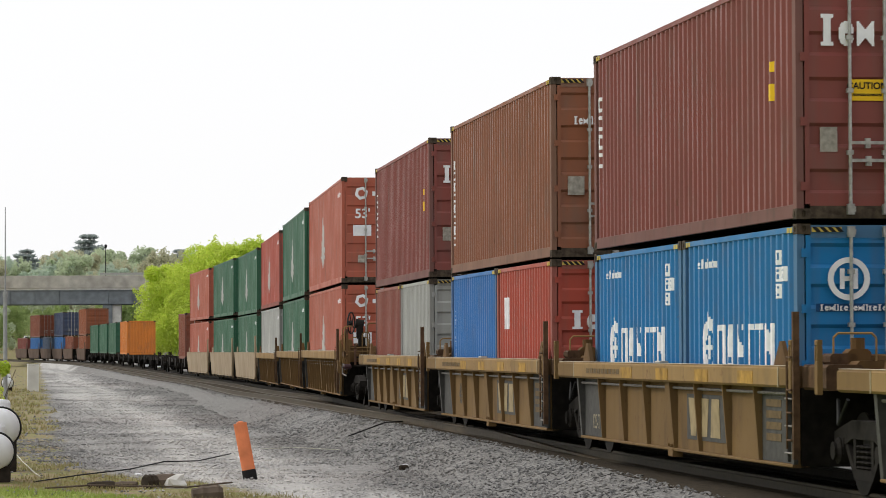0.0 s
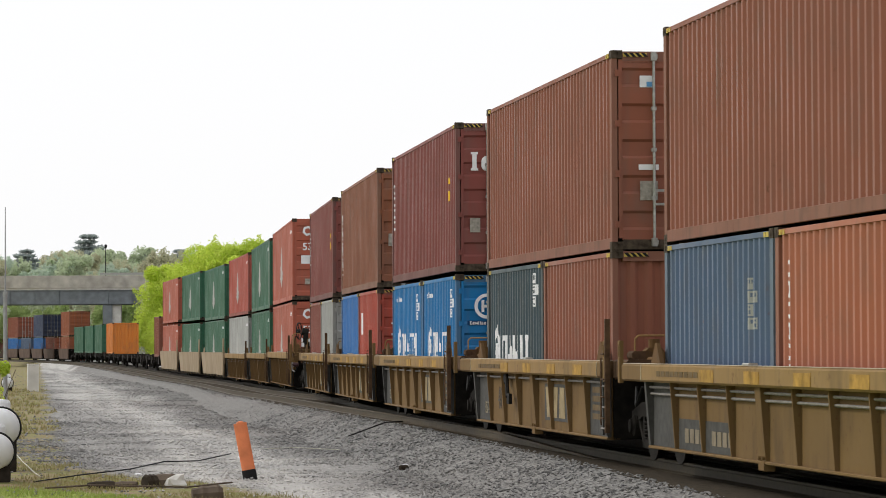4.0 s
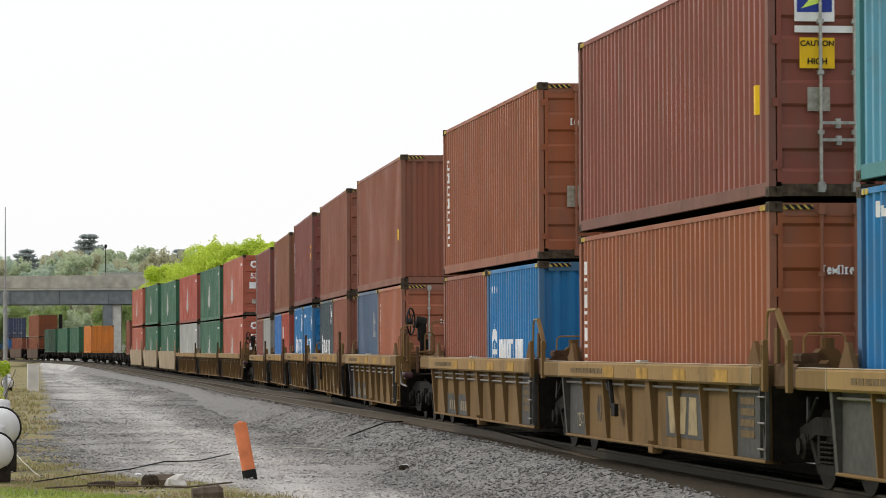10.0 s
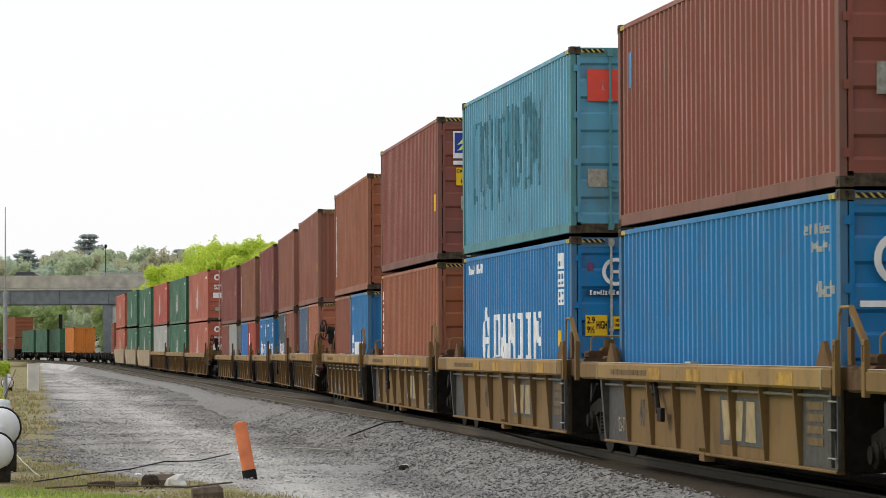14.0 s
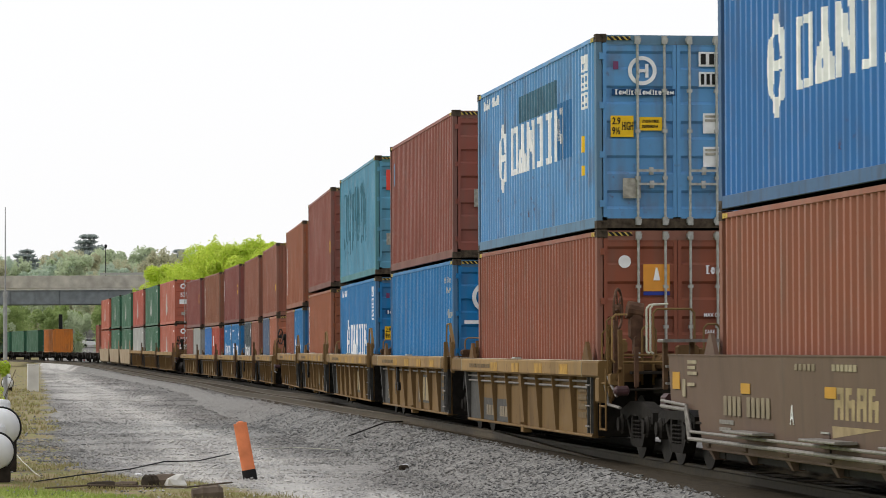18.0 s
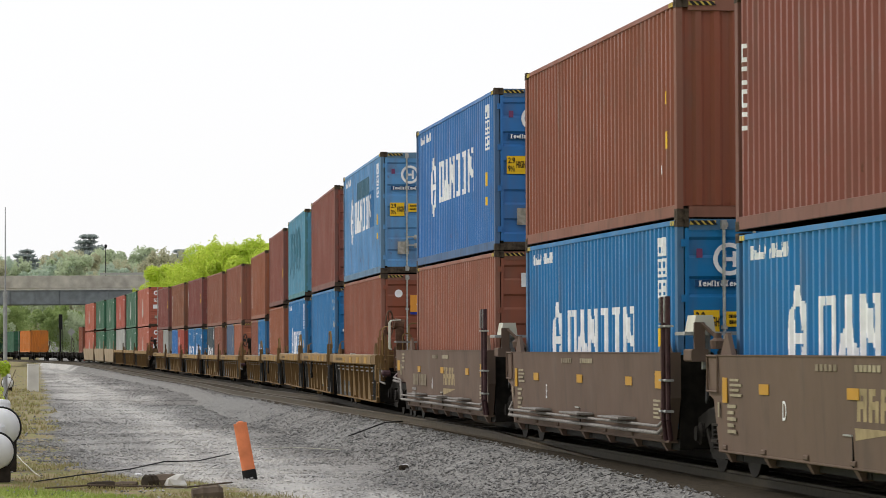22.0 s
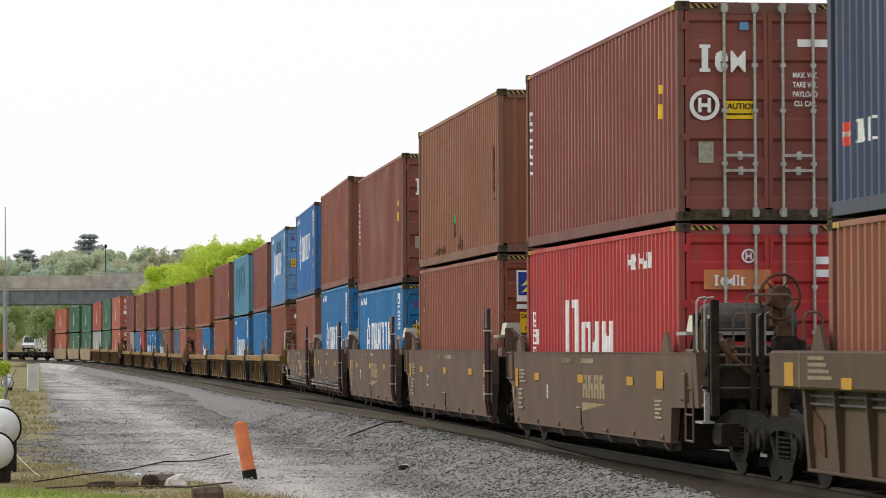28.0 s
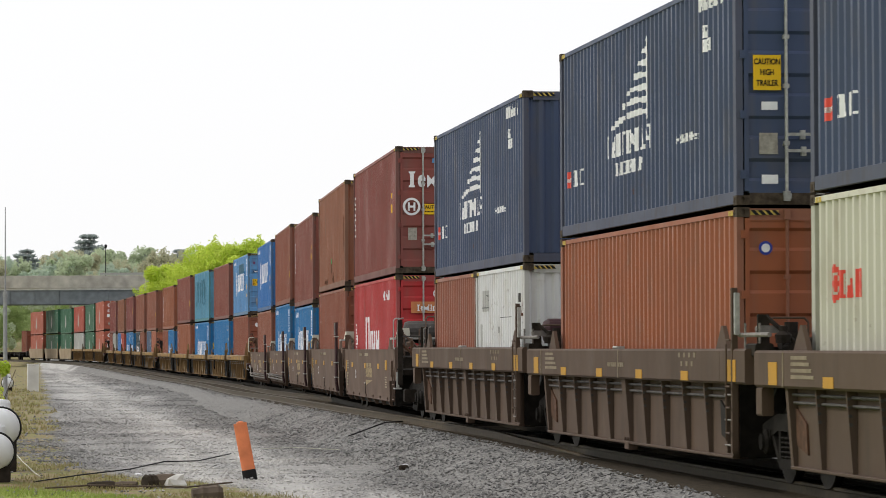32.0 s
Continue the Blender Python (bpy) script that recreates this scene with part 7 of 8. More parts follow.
def cars():
    for k, u in enumerate("CBAFEGHIJK"):
        r = ribbed_well(POS[u], 6.1, S40, coupled=u in "EK", bare_front=u == "G", braced=u in "GHIJ", single=u in "CBAFHIJ", **YELLOWSET)
        yellow_marks(r, u in "CBAFHIJ", u not in "G", u in "EK", u in "AFHJ", {"F": 4.0, "H": 4.0, "I": 2.4, "J": 4.0, "B": 4.0}.get(u, 0))
        if u in "FHJ":
            part("lever", Solid().rod((2.75, 1.40, 1.10), (2.35, 1.44, 0.72), 0.035, 6).rod((3.05, 1.38, 1.08), (2.7, 1.42, 0.95), 0.03, 6).box(2.12, 2.36, 1.40, 1.46, 0.60, 0.78, 0.01), DARKSTEEL, r, "dark hand lever")
        if u in "EK":
            brake_end(r, 6.1, S40, YELLOWCAR, 1.36, rusty=u == "K")
    for u in "LMNOP":
        r = plain_well(POS[u], 6.1, S40, steps=u in "LM", nose=1.35 if u == "L" else 0.0, tail=1.55 if u == "P" else 0.0, **SMOOTHSET)
        brown_marks(r, u in "LNP", u == "L", dict(L="A", M="E", N="D", O="C", P="B")[u])
        if u == "L":
            lead_front(r, 1.48)
        if u == "P":
            brake_end(r, 6.1, S40, BROWNCAR, 1.48, True)
            tail_rack(r, 1.48)
    for u in "QRS":
        r = ribbed_well(POS[u], 6.1, S40, ribs=10, tank_on=u == "Q", **RIBBEDSET)
        ribbed_marks(r)
        part("sill_bracket", Solid().box(S40 / 2 - 0.50, S40 / 2 - 0.22, 1.34, 1.48, 0.80, 1.128, 0.02), RIBBROWN, r)
        for x0 in (-5.72, 6.30):
            part("slant_plate", Solid().add([(x0 + a, y, z) for y in (1.316, 1.34) for a, z in ((0, 0.50), (0.06, 0.92), (-0.42, 0.74), (-0.48, 0.40))], [(0, 1, 2, 3), (4, 7, 6, 5), (0, 4, 5, 1), (1, 5, 6, 2), (2, 6, 7, 3), (3, 7, 4, 0)]), RUSTCOUPLER if x0 > 0 else DARKSTEEL, r, "slanting plate on the side")
    for u in "DVW":
        r = ribbed_well(POS[u], 8.1, S53, YELLOWCAR, YELLOWSILL, YELLOW_LABEL, ribs=14, ztop=1.45, group="long yellow well cars")
        if u == "D":
            brake_end(r, 8.1, S53, YELLOWCAR, 1.45)
    for u in "XYZ":
        plain_well(POS[u], 8.1, S53, TANCAR, "tan smooth-sided well car", ztop=1.5, taper=0.5, group="tan well cars", steps=None)
    for k in range(5):
        plain_well(351 + 15.7 * k, 6.1, S40, BROWNCAR, "dark brown smooth-sided well car near the bridge", ztop=1.5, taper=0.5, group="brown well cars by the bridge", steps=None)
    plain_well(330, 6.1, S40, BROWNCAR, "dark smooth-sided well car near the bridge", ztop=1.5, taper=0.3, steps=None)
    for s in (308, 290.5, 272.5, 254, 236.5, 219.5, 203.5, 189.5, 174.5):
        spine_car(s, 16.6)
    stops = []
    for row, span in (("CBAFE", S40), ("GHIJK", S40), ("LMNOP", S40), ("QRS", S40), ("WVD", S53), ("XYZ", S53)):
        stops.append(POS[row[0]] + span / 2 + (1.5 if row[0] == "L" else 0.9))
        for a, b in zip(row, row[1:]):
            stops.append((POS[a] + POS[b]) / 2)
        stops.append(POS[row[-1]] - span / 2 - (0.4 if row[-1] in "EK" else 0.9))
    stops += [343 + 15.7 * k for k in range(6)] + [337.5, 322.5, 316, 299.3, 281.5, 263.3, 245.3, 228, 211.5, 196.5, 182, 167.5]
    for s in stops:
        truck(s)


cars()


def boxes():
    # far head of the train
    for k, (m, lb) in enumerate(((REDBROWN, "brown container low in its well"), (DEEPBLUE, "blue container low in its well"), (GREYBLUE, "grey-blue container low in its well"),
                                 (DEEPBLUE, "dark blue container low in its well"), (MAROON, "dull red container low in its well"))):
        forty(351 + 15.7 * k, m, lb, high=False)
    forty(366.7, NAVY, "navy container stacked on another", UP["N"])
    forty(398.1, REDBROWN, "red-brown container stacked on another", UP["N"])
    forty(330, ORANGEBROWN, "orange-brown container under another", high=False)
    forty(330, ORANGEBROWN, "orange-brown container stacked on another", UP["N"])
    for s in (308, 290.5, 272.5):
        c = container(48, True, GREEN, "dark green container on a spine car", stripes=False)
        load(c, s, 16.6, 1.05)
    load(container(40, True, ORANGE, "bright orange container on a spine car", rear="wall", stripes=False), 252.0, 16.6, 1.05)
    load(container(20, True, REDBROWN, "brown short container alone on a spine car", stripes=False), 174.5, 16.6, 1.05)
    # long domestic boxes
    for u, top, low, tl, ll in (("X", ORANGE53, ORANGE53, "orange-red", "orange-red"), ("Y", GREEN, GREEN, "dark green", "dark green"), ("Z", GREEN, GREEN, "dark green", "dark green"),
                                ("W", BRICKRED, GREYBOX, "brick-red", "pale grey"), ("V", GREEN, GREEN, "dark green", "green"), ("D", ORANGE53, ORANGE53, "orange-red", "orange-red")):
        for mat, lb, up in ((low, ll, None), (top, tl, UP[u])):
            c, b = fifty3(POS[u], mat, "long " + lb + " container " + ("stacked on another" if up else "low in its well"), up)
            emblem_tree(c, b)
            if u == "V" and up:
                for a in (-7.3, -6.9):
                    side_bar(c, b, a, a + 0.16, 0.2, 2.75, GREYBOX, "pale_stripe", "pale upright stripe")
            if u in "DW":
                rear53(c, b)
    # C
    twenty(POS["C"], (MAROON2, GREYBOX), ("maroon short container in a well", "pale grey short container in a well"))
    door_marks(forty(POS["C"], MAROON, "maroon container with white lettering on its doors", UP["C"]))
    # B
    a, b = twenty(POS["B"], (DEEPBLUE, BRICKRED), ("blue short container in a well", "brick-red short container with white lettering"))
    upright_word(*a, 2.5, 1.9, 0.13, 6)
    side_bar(*b, 2.2, 1.95, 1.5, 2.05)
    side_bar(*b, 1.85, 1.6, 1.5, 2.05)
    end_letters(b, 0.92, 1.62, 0.30, 3, w=0.85)
    c = forty(POS["B"], TANBROWN, "tan-brown container with white lettering down its edge", UP["B"])
    upright_word(*c, 5.7, 2.2, 0.17, 8)
    end_letters(c, 0.85, 2.2, 0.13, 6)
    end_plate(*c, 0.95, 0.68, 1.0, 1.3, PLATE, "data_plate")
    # A
    for c in twenty(POS["A"], (BLUE, BLUE), ("bright blue short container with white emblem", "bright blue short container with white emblem and door ring")):
        side_ring(*c, 1.6, 1.2, 0.38)
        side_word(*c, 1.1, 0.9, 0.58, 6, w=0.86)
        small_bars(*c, 2.3, 2.2, 1, 1.1, 0.12)
        small_bars(*c, -1.9, 2.15, 3, 0.5, 0.17)
        end_ring(*c, 0.62, 1.97, 0.23)
        end_plate(*c, 1.0, 0.05, 1.60, 1.69, DARKBAND, "name_band", "dark blue band with small white marks")
        end_letters(c, 0.96, 1.645, 0.07, 15, 0.012, 0.8)
    door_marks(forty(POS["A"], MAROON, "maroon container with white lettering on its doors", UP["A"]))
    # F
    a, b = twenty(POS["F"], (SLATE, BROWN), ("dark slate short container with white lettering", "brown short container, plain end wall"), rear="wall")
    side_ring(*a, 2.0, 1.1, 0.42)
    side_word(*a, 1.4, 0.65, 0.75, 5, w=0.82)
    small_bars(*a, -1.9, 2.25, 3, 0.5, 0.17)
    c = forty(POS["F"], BROWN, "brown container with small signs on its doors", UP["F"])
    end_plate(*c, 0.80, 0.60, 2.36, 2.53, WHITE)
    end_plate(*c, 0.70, 0.62, 2.37, 2.44, FADEBLUE, out=0.01)
    end_plate(*c, 0.4, -0.1, 1.95, 2.32, REDSIGN)
    end_bars(*c, 0.36, 2.20, 1, 0.40, 0.12)
    end_plate(*c, 0.80, 0.54, 0.72, 1.0, PLATE, "data_plate")
    end_bars(*c, 0.82, 1.24, 1, 0.32, 0.08)
    # E
    a, b = twenty(POS["E"], (GREYBLUE, BRICKBROWN), ("faded grey-blue short container", "brick-brown short container with door lettering"))
    small_bars(*a, -1.6, 1.9, 4, 0.5, 0.14, GREYBOX)
    upright_word(*b, 2.5, 2.2, 0.19, 7)
    end_ring(*b, 0.75, 1.7, 0.1)
    end_letters(b, 0.35, 1.75, 0.09, 6)
    for k, wd in enumerate(("MAX GROSS", "TARE", "PAYLOAD")):
        end_text(*b, wd, -0.62 + 0.1 * (k == 1), 1.32 - k * 0.15, 0.12, WHITE, squeeze=0.75)
    end_bars(*b, -0.35, 2.1, 1, 0.5, 0.14)
    c = forty(POS["E"], BROWN, "brown container showing its plain corrugated end wall", UP["E"], rear="wall")
    end_plate(*c, -0.25, -0.47, 0.45, 0.72, YELLOW)
    side_bar(*c, -5.1, -5.4, 1.0, 1.25, YELLOW)
    # G
    a, b = twenty(POS["G"], (REDBROWN, BLUE), ("red-brown short container in a well", "bright blue short container with white emblem"), rear="wall")
    side_ring(*b, 2.2, 1.1, 0.42)
    side_word(*b, 1.6, 0.7, 0.62, 6, w=0.72)
    small_bars(*b, 2.6, 2.15, 1, 0.8, 0.13)
    c = forty(POS["G"], ORANGEBROWN, "orange-brown container with white lettering down its edge", UP["G"])
    upright_word(*c, 5.5, 2.25, 0.2, 7)
    end_letters(c, 0.7, 2.25, 0.11, 6)
    end_plate(*c, 0.75, 0.45, 0.85, 1.2, PLATE, "data_plate")
    # H
    c = forty(POS["H"], ORANGEBROWN, "orange-brown container with white lettering down its edge")
    upright_word(*c, 5.7, 2.5, 0.2, 8)
    end_letters(c, 0.6, 2.1, 0.11, 6)
    c = forty(POS["H"], MAROON2, "maroon-brown container with a blue leaf sign on its doors", UP["H"])
    leaf_sign(c)
    side_bar(*c, -5.3, -5.5, 1.0, 1.35, YELLOW)
    # I
    ring_marks(forty(POS["I"], BLUE, "bright blue container with white lettering and emblem"), low=True)
    c = forty(POS["I"], TEAL, "faded teal container with worn-off lettering", UP["I"])
    for k in range(8):
        a = 4.75 - k * 1.0

        def worn(u, v):
            d = (a - u) / 0.9
            foot = 1.02 + 0.5 * noise.noise((u * 2.3, 0, 4)) + 0.25 * noise.noise((u * 9, 0, 1))
            head = 2.42 - 0.10 * (k % 2) + 0.22 * noise.noise((u * 3.1, 2, 4))
            return foot < v < head and noise.noise((u * 5.0, v * 0.35, 7)) > -0.30 and (SHAPES[(k * 5) % 6](d, (v - 0.9) / 1.6) or noise.noise((u * 1.7, v * 1.1, 3)) > 0.05)
        part("faded_letter", face_shape(c[1], a - 0.9, a, 0.7, 2.64, worn, 0.05, 0.05), DARKPRIMER, c[0], "worn-off dark lettering")
    for k in range(9):
        u0 = 4.2 - k * 0.83
        side_bar(*c, u0, u0 - 0.10, 0.62 + 0.13 * (k % 3), 1.1, DARKPRIMER, "paint_run", "dark run of old paint")
    end_plate(*c, 0.95, 0.4, 2.05, 2.55, REDSIGN)
    end_letters(c, 0.75, 2.3, 0.16, 1)
    end_plate(*c, 0.95, 0.65, 0.72, 1.0, PLATE, "data_plate")
    end_bars(*c, 0.15, 1.5, 3, 0.3, 0.1)
    # J
    c = forty(POS["J"], BLUE, "plain bright blue container with a door ring")
    end_ring(*c, 0.55, 2.15, 0.28)
    end_bars(*c, 1.0, 1.7, 1, 0.9, 0.07)
    small_bars(*c, -4.45, 2.45, 1, 1.1, 0.12, GREYBOX)
    small_bars(*c, -4.85, 2.25, 1, 0.72, 0.12, GREYBOX)
    small_bars(*c, -5.0, 1.75, 1, 0.72, 0.18, GREYBOX)
    stain(c, -5.0, 0.55, 0.6, 0.3, DRIEDRUST, 41)
    c = forty(POS["J"], MAROON2, "maroon-brown container, plain side", UP["J"])
    side_bar(*c, 5.4, 5.15, 1.95, 2.45, FADEBLUE)
    end_plate(*c, 0.8, 0.5, 1.0, 1.35, PLATE, "data_plate")
    # K
    c = forty(POS["K"], REDBROWN, "red-brown container with an orange sign on its doors", 0.405)
    part("badge", Solid().lathe((-c[1].L / 2 + 0.004, 0.80, 2.42), (1, 0, 0), [(0, 0.095), (0.012, 0.095)], 16), WHITE, c[0], "round white badge")
    end_plate(*c, 0.52, 0.12, 1.98, 2.38, ORANGESIGN, "sign", "orange sign with a white spike and purple foot")
    part("sign", Solid().add([(-c[1].L / 2 - q, 0.32 + dy, 2.14 + dz) for q in (0.0, 0.006) for dy, dz in ((0.05, 0), (-0.05, 0), (0.012, 0.19), (-0.012, 0.19))],
                             [(0, 1, 3, 2), (4, 6, 7, 5), (0, 4, 5, 1), (2, 3, 7, 6), (0, 2, 6, 4), (1, 5, 7, 3)]), WHITE, c[0])
    end_plate(*c, 0.52, 0.12, 1.92, 1.975, SIGNBLUE, "sign")
    for k, wd in enumerate(("MAX GROSS", "TARE", "NET")):
        end_text(*c, wd, -0.58 + 0.1 * (k > 0), 1.62 - k * 0.25, 0.085, WHITE, squeeze=0.8)
    end_letters(c, -0.42, 2.30, 0.13, 4)
    end_letters(c, -0.80, 2.30, 0.13, 2)
    c = forty(POS["K"], FADEBLUE, "faded blue container with white lettering and patches", UP["K"])
    ring_marks(c)
    side_bar(*c, 1.3, -2.4, 2.05, 2.5, PATCHBLUE, "paint_patch", "darker painted-out patch")
    side_bar(*c, -2.6, -3.9, 1.2, 2.1, FRESHBLUE, "paint_patch", "fresh blue paint patch")
    high_sign(c)
    # L
    c = forty(POS["L"], BROWN, "brown container, plain side, in a smooth well")
    end_plate(*c, 0.75, 0.5, 2.25, 2.5, WHITE)
    end_plate(*c, 0.35, -0.25, 1.4, 2.0, ORANGESIGN)
    ring_marks(forty(POS["L"], DEEPBLUE, "deep blue container with white lettering and emblem", UP["L"]))
    high_sign(LAST[0])
    # M
    ring_marks(forty(POS["M"], BLUE, "bright blue container with white lettering and emblem"), low=True)
    c = forty(POS["M"], REDBROWN, "red-brown container showing its plain end wall", UP["M"], rear="wall")
    side_bar(*c, -5.2, -5.42, 0.95, 1.18, YELLOW)
    side_bar(*c, -5.25, -5.40, 1.55, 1.72, YELLOW)
    side_bar(*c, -5.0, -5.1, 0.62, 0.74, WHITE)
    # N
    ring_marks(forty(POS["N"], BLUE, "bright blue lower container with white lettering", high=False), low=True)
    door_marks(forty(POS["N"], MAROON2, "maroon container with white lettering on its doors", UP["N"]))
    # O
    c = forty(POS["O"], REDBROWN, "brown container with a blue leaf sign on its doors", 0.305)
    leaf_sign(c)
    for z, m in ((2.50, WHITE), (2.42, BLACK), (2.34, YELLOW), (2.27, BLACK), (2.20, YELLOW), (2.06, SIGNBLUE), (1.99, WHITE)):
        side_bar(*c, 5.36, 5.18, z, z + (0.14 if m == SIGNBLUE else 0.07), m, "label", "striped yellow and blue label")
    stain(c, -4.9, 0.5, 0.5, 0.6, DRIEDRUST, 31)
    c = forty(POS["O"], TANBROWN, "rust-spotted tan-brown container, plain end wall", UP["O"], rear="wall")
    side_bar(*c, 0.2, 0.07, 0.74, 0.90, SIGNGREEN)
    stain(c, -0.75, 0.36, 0.55, 0.17, DRIEDRUST, 11)
    stain(c, 0.15, 0.62, 0.16, 0.12, DRIEDRUST, 14)
    stain(c, 2.4, 0.26, 1.5, 0.09, DRIEDRUST, 12)
    stain(c, -5.4, 1.6, 0.22, 0.5, DRIEDRUST, 16)
    # P
    c = forty(POS["P"], RED, "bright red container with large white lettering", 0.30)
    side_word(*c, 2.6, 0.95, 1.05, 1, w=1.3)
    side_word(*c, 1.15, 0.95, 0.7, 3, w=1.25)
    small_bars(*c, -2.6, 2.35, 1, 1.9, 0.22)
    small_bars(*c, 5.5, 1.6, 3, 0.4, 0.25)
    end_plate(*c, 0.88, -0.02, 2.02, 2.28, PLATEORANGE, "sign", "orange-tan name plate")
    end_letters(c, 0.75, 2.14, 0.14, 5, out=0.012)
    end_ring(*c, 0.28, 2.46, 0.09)
    end_bars(*c, -0.6, 2.45, 2, 0.5, 0.10)
    c = forty(POS["P"], MAROON, "maroon container with white lettering and a ring emblem", UP["P"])
    door_marks(c)
    end_ring(*c, 0.86, 1.52, 0.19)
    # Q
    a, b = twenty(POS["Q"], (BROWN, WHITEBOX), ("brown short container in a ribbed well", "rust-streaked white short container"), rear="wall")
    side_bar(*b, 2.25, 1.30, 1.83, 2.21, GREYPATCH2, "faded_emblem", "faded grey square with worn dark strokes")
    part("worn_strokes", face_shape(b[1], 1.32, 2.20, 1.85, 2.19, lambda u, v: (abs(u - 1.95) < 0.022 and v > 1.91) or (abs(u - 1.63) < 0.022 and v > 1.93) or abs(v - 1.90) < 0.009 or abs((v - 2.11) - (u - 1.50) * 0.45) < 0.012 and u < 1.56, 0.022, 0.008, 0.012), STROKEGREY, b[0], "thin dark worn strokes")
    stain(b, -2.75, 1.7, 0.16, 0.55, DRIEDRUST, 61)
    stain(b, -1.2, 0.9, 0.9, 0.12, GREYBOX, 63, "grime_stain", "grey grime stain")
    stain(b, 1.43, 1.22, 0.42, 0.06, GREYPATCH2, 64, "grime_stain", "grey grime stain")
    stain(b, 0.1, 1.48, 0.06, 0.12, GREYBOX, 66, "grime_stain", "dark scuff")
    side_bar(*b, 2.42, 2.22, 1.10, 1.60, GREYPATCH2, "grey_strip", "dull grey worn strip")
    side_bar(*b, -0.1, -1.3, 1.70, 1.712, STROKEGREY, "scuff_line", "thin dark scuff line")
    for k in range(3):
        side_bar(*b, -2.25, -2.4, 1.95 - 0.22 * k, 2.1 - 0.22 * k, GREYPATCH, "number_panel")
    c = forty(POS["Q"], NAVY, "navy container with a white sail emblem, plain end", UP["Q"], rear="wall")
    sail(c)
    # R
    c = forty(POS["R"], ORANGEBROWN, "orange-brown container in a ribbed well")
    part("badge", Solid().lathe((-c[1].L / 2 + 0.006, 0.86, 2.40), (1, 0, 0), [(0, 0.085), (0.010, 0.085)], 16), SIGNBLUE, c[0], "round blue and white badge")
    part("badge", Solid().lathe((-c[1].L / 2 + 0.001, 0.86, 2.40), (1, 0, 0), [(0, 0.055), (0.010, 0.055)], 12), WHITE, c[0])
    end_plate(*c, 0.25, -0.4, 1.55, 1.95, REDSIGN)
    c = forty(POS["R"], NAVY, "navy container with a white sail emblem and caution sign", UP["R"])
    sail(c)
    end_plate(*c, 1.0, 0.655, 1.40, 1.83, YELLOW, "caution_sign", "yellow caution sign with black words")
    for k, wd in enumerate(("CAUTION", "HIGH", "TRAILER")):
        end_text(*c, wd, 0.828, 1.745 - k * 0.13, 0.10, BLACK, squeeze=0.72)
    end_plate(*c, 0.90, 0.70, 1.16, 1.26, WHITE)
    end_plate(*c, 0.90, 0.70, 0.26, 0.37, WHITE)
    end_plate(*c, 0.93, 0.70, 0.62, 0.88, PLATE, "data_plate")
    end_letters(c, 0.5, 2.6, 0.14, 3)
    # S
    c = forty(POS["S"], CREAM, "cream container with a red emblem", high=True)
    side_ring(*c, 5.15, 1.90, 0.19, REDSIGN)
    side_word(*c, 4.92, 1.74, 0.30, 3, REDSIGN, "emblem", "slanting red emblem block", w=1.05)
    c = forty(POS["S"], NAVY, "navy container with a small flag emblem", UP["S"])
    sail(c)


LAST = []


def stain(c, x, z, w, h, mat, seed, name="rust_stain", label="dark rust stain with a ragged edge"):
    """A ragged patch round a point of the side wall that runs downwards."""
    def inside(u, v):
        d = math.hypot((u - x) / w, (v - z) / (h if v > z else h * 1.7))
        return d + 0.75 * noise.noise((u * 4.1, v * 3.0, seed)) + 0.45 * noise.noise((u * 13, v * 5, seed)) < 0.62
    me = face_shape(c[1], x - w, x + w, max(c[1].zb, z - h * 1.7), min(c[1].zt, z + h), inside, 0.05, 0.05)
    if me.f:
        tagged(part(name, me, mat, c[0], label), kind="stuff")


def emblem_tree(c, b):
    """A pale spiky emblem on the long boxes."""
    def inside(u, v):
        d = abs(u - 0.7)
        h = (v - 0.55) / 1.75
        saw = 0.55 + 0.45 * ((h * 7.0 - d * 0.8) % 1.0)
        return d < 0.09 or d < 1.15 * (min(h / 0.22, 1.0) if h < 0.22 else (1 - h) / 0.78) * saw
    tagged(part("emblem", face_shape(b, -1.1, 2.5, 0.55, 2.3, inside, 0.09, 0.06), GREYPATCH2, c, "faded pale tree-like emblem"), kind="stuff")
    small_bars(c, b, -6.2, 2.4, 1, 1.1, 0.14)


def rear53(c, b):
    x = -b.L / 2
    part("emblem", Solid().lathe((x - 0.005, 0.75, 2.45), (1, 0, 0), [(0, 0.19), (0.012, 0.19)], 6), WHITE, c, "white hexagon emblem")
    part("emblem", Solid().lathe((x - 0.012, 0.75, 2.45), (1, 0, 0), [(0, 0.10), (0.012, 0.10)], 6), ORANGE53, c)
    end_bars(c, b, 0.45, 2.5, 1, 0.6, 0.12)
    end_text(c, b, "53'", 0.72, 1.88, 0.36, WHITE)
    end_plate(c, b, 0.98, 0.48, 1.28, 1.58, WHITE)
    end_plate(c, b, 0.85, 0.62, 0.55, 0.75, PLATE, "data_plate")


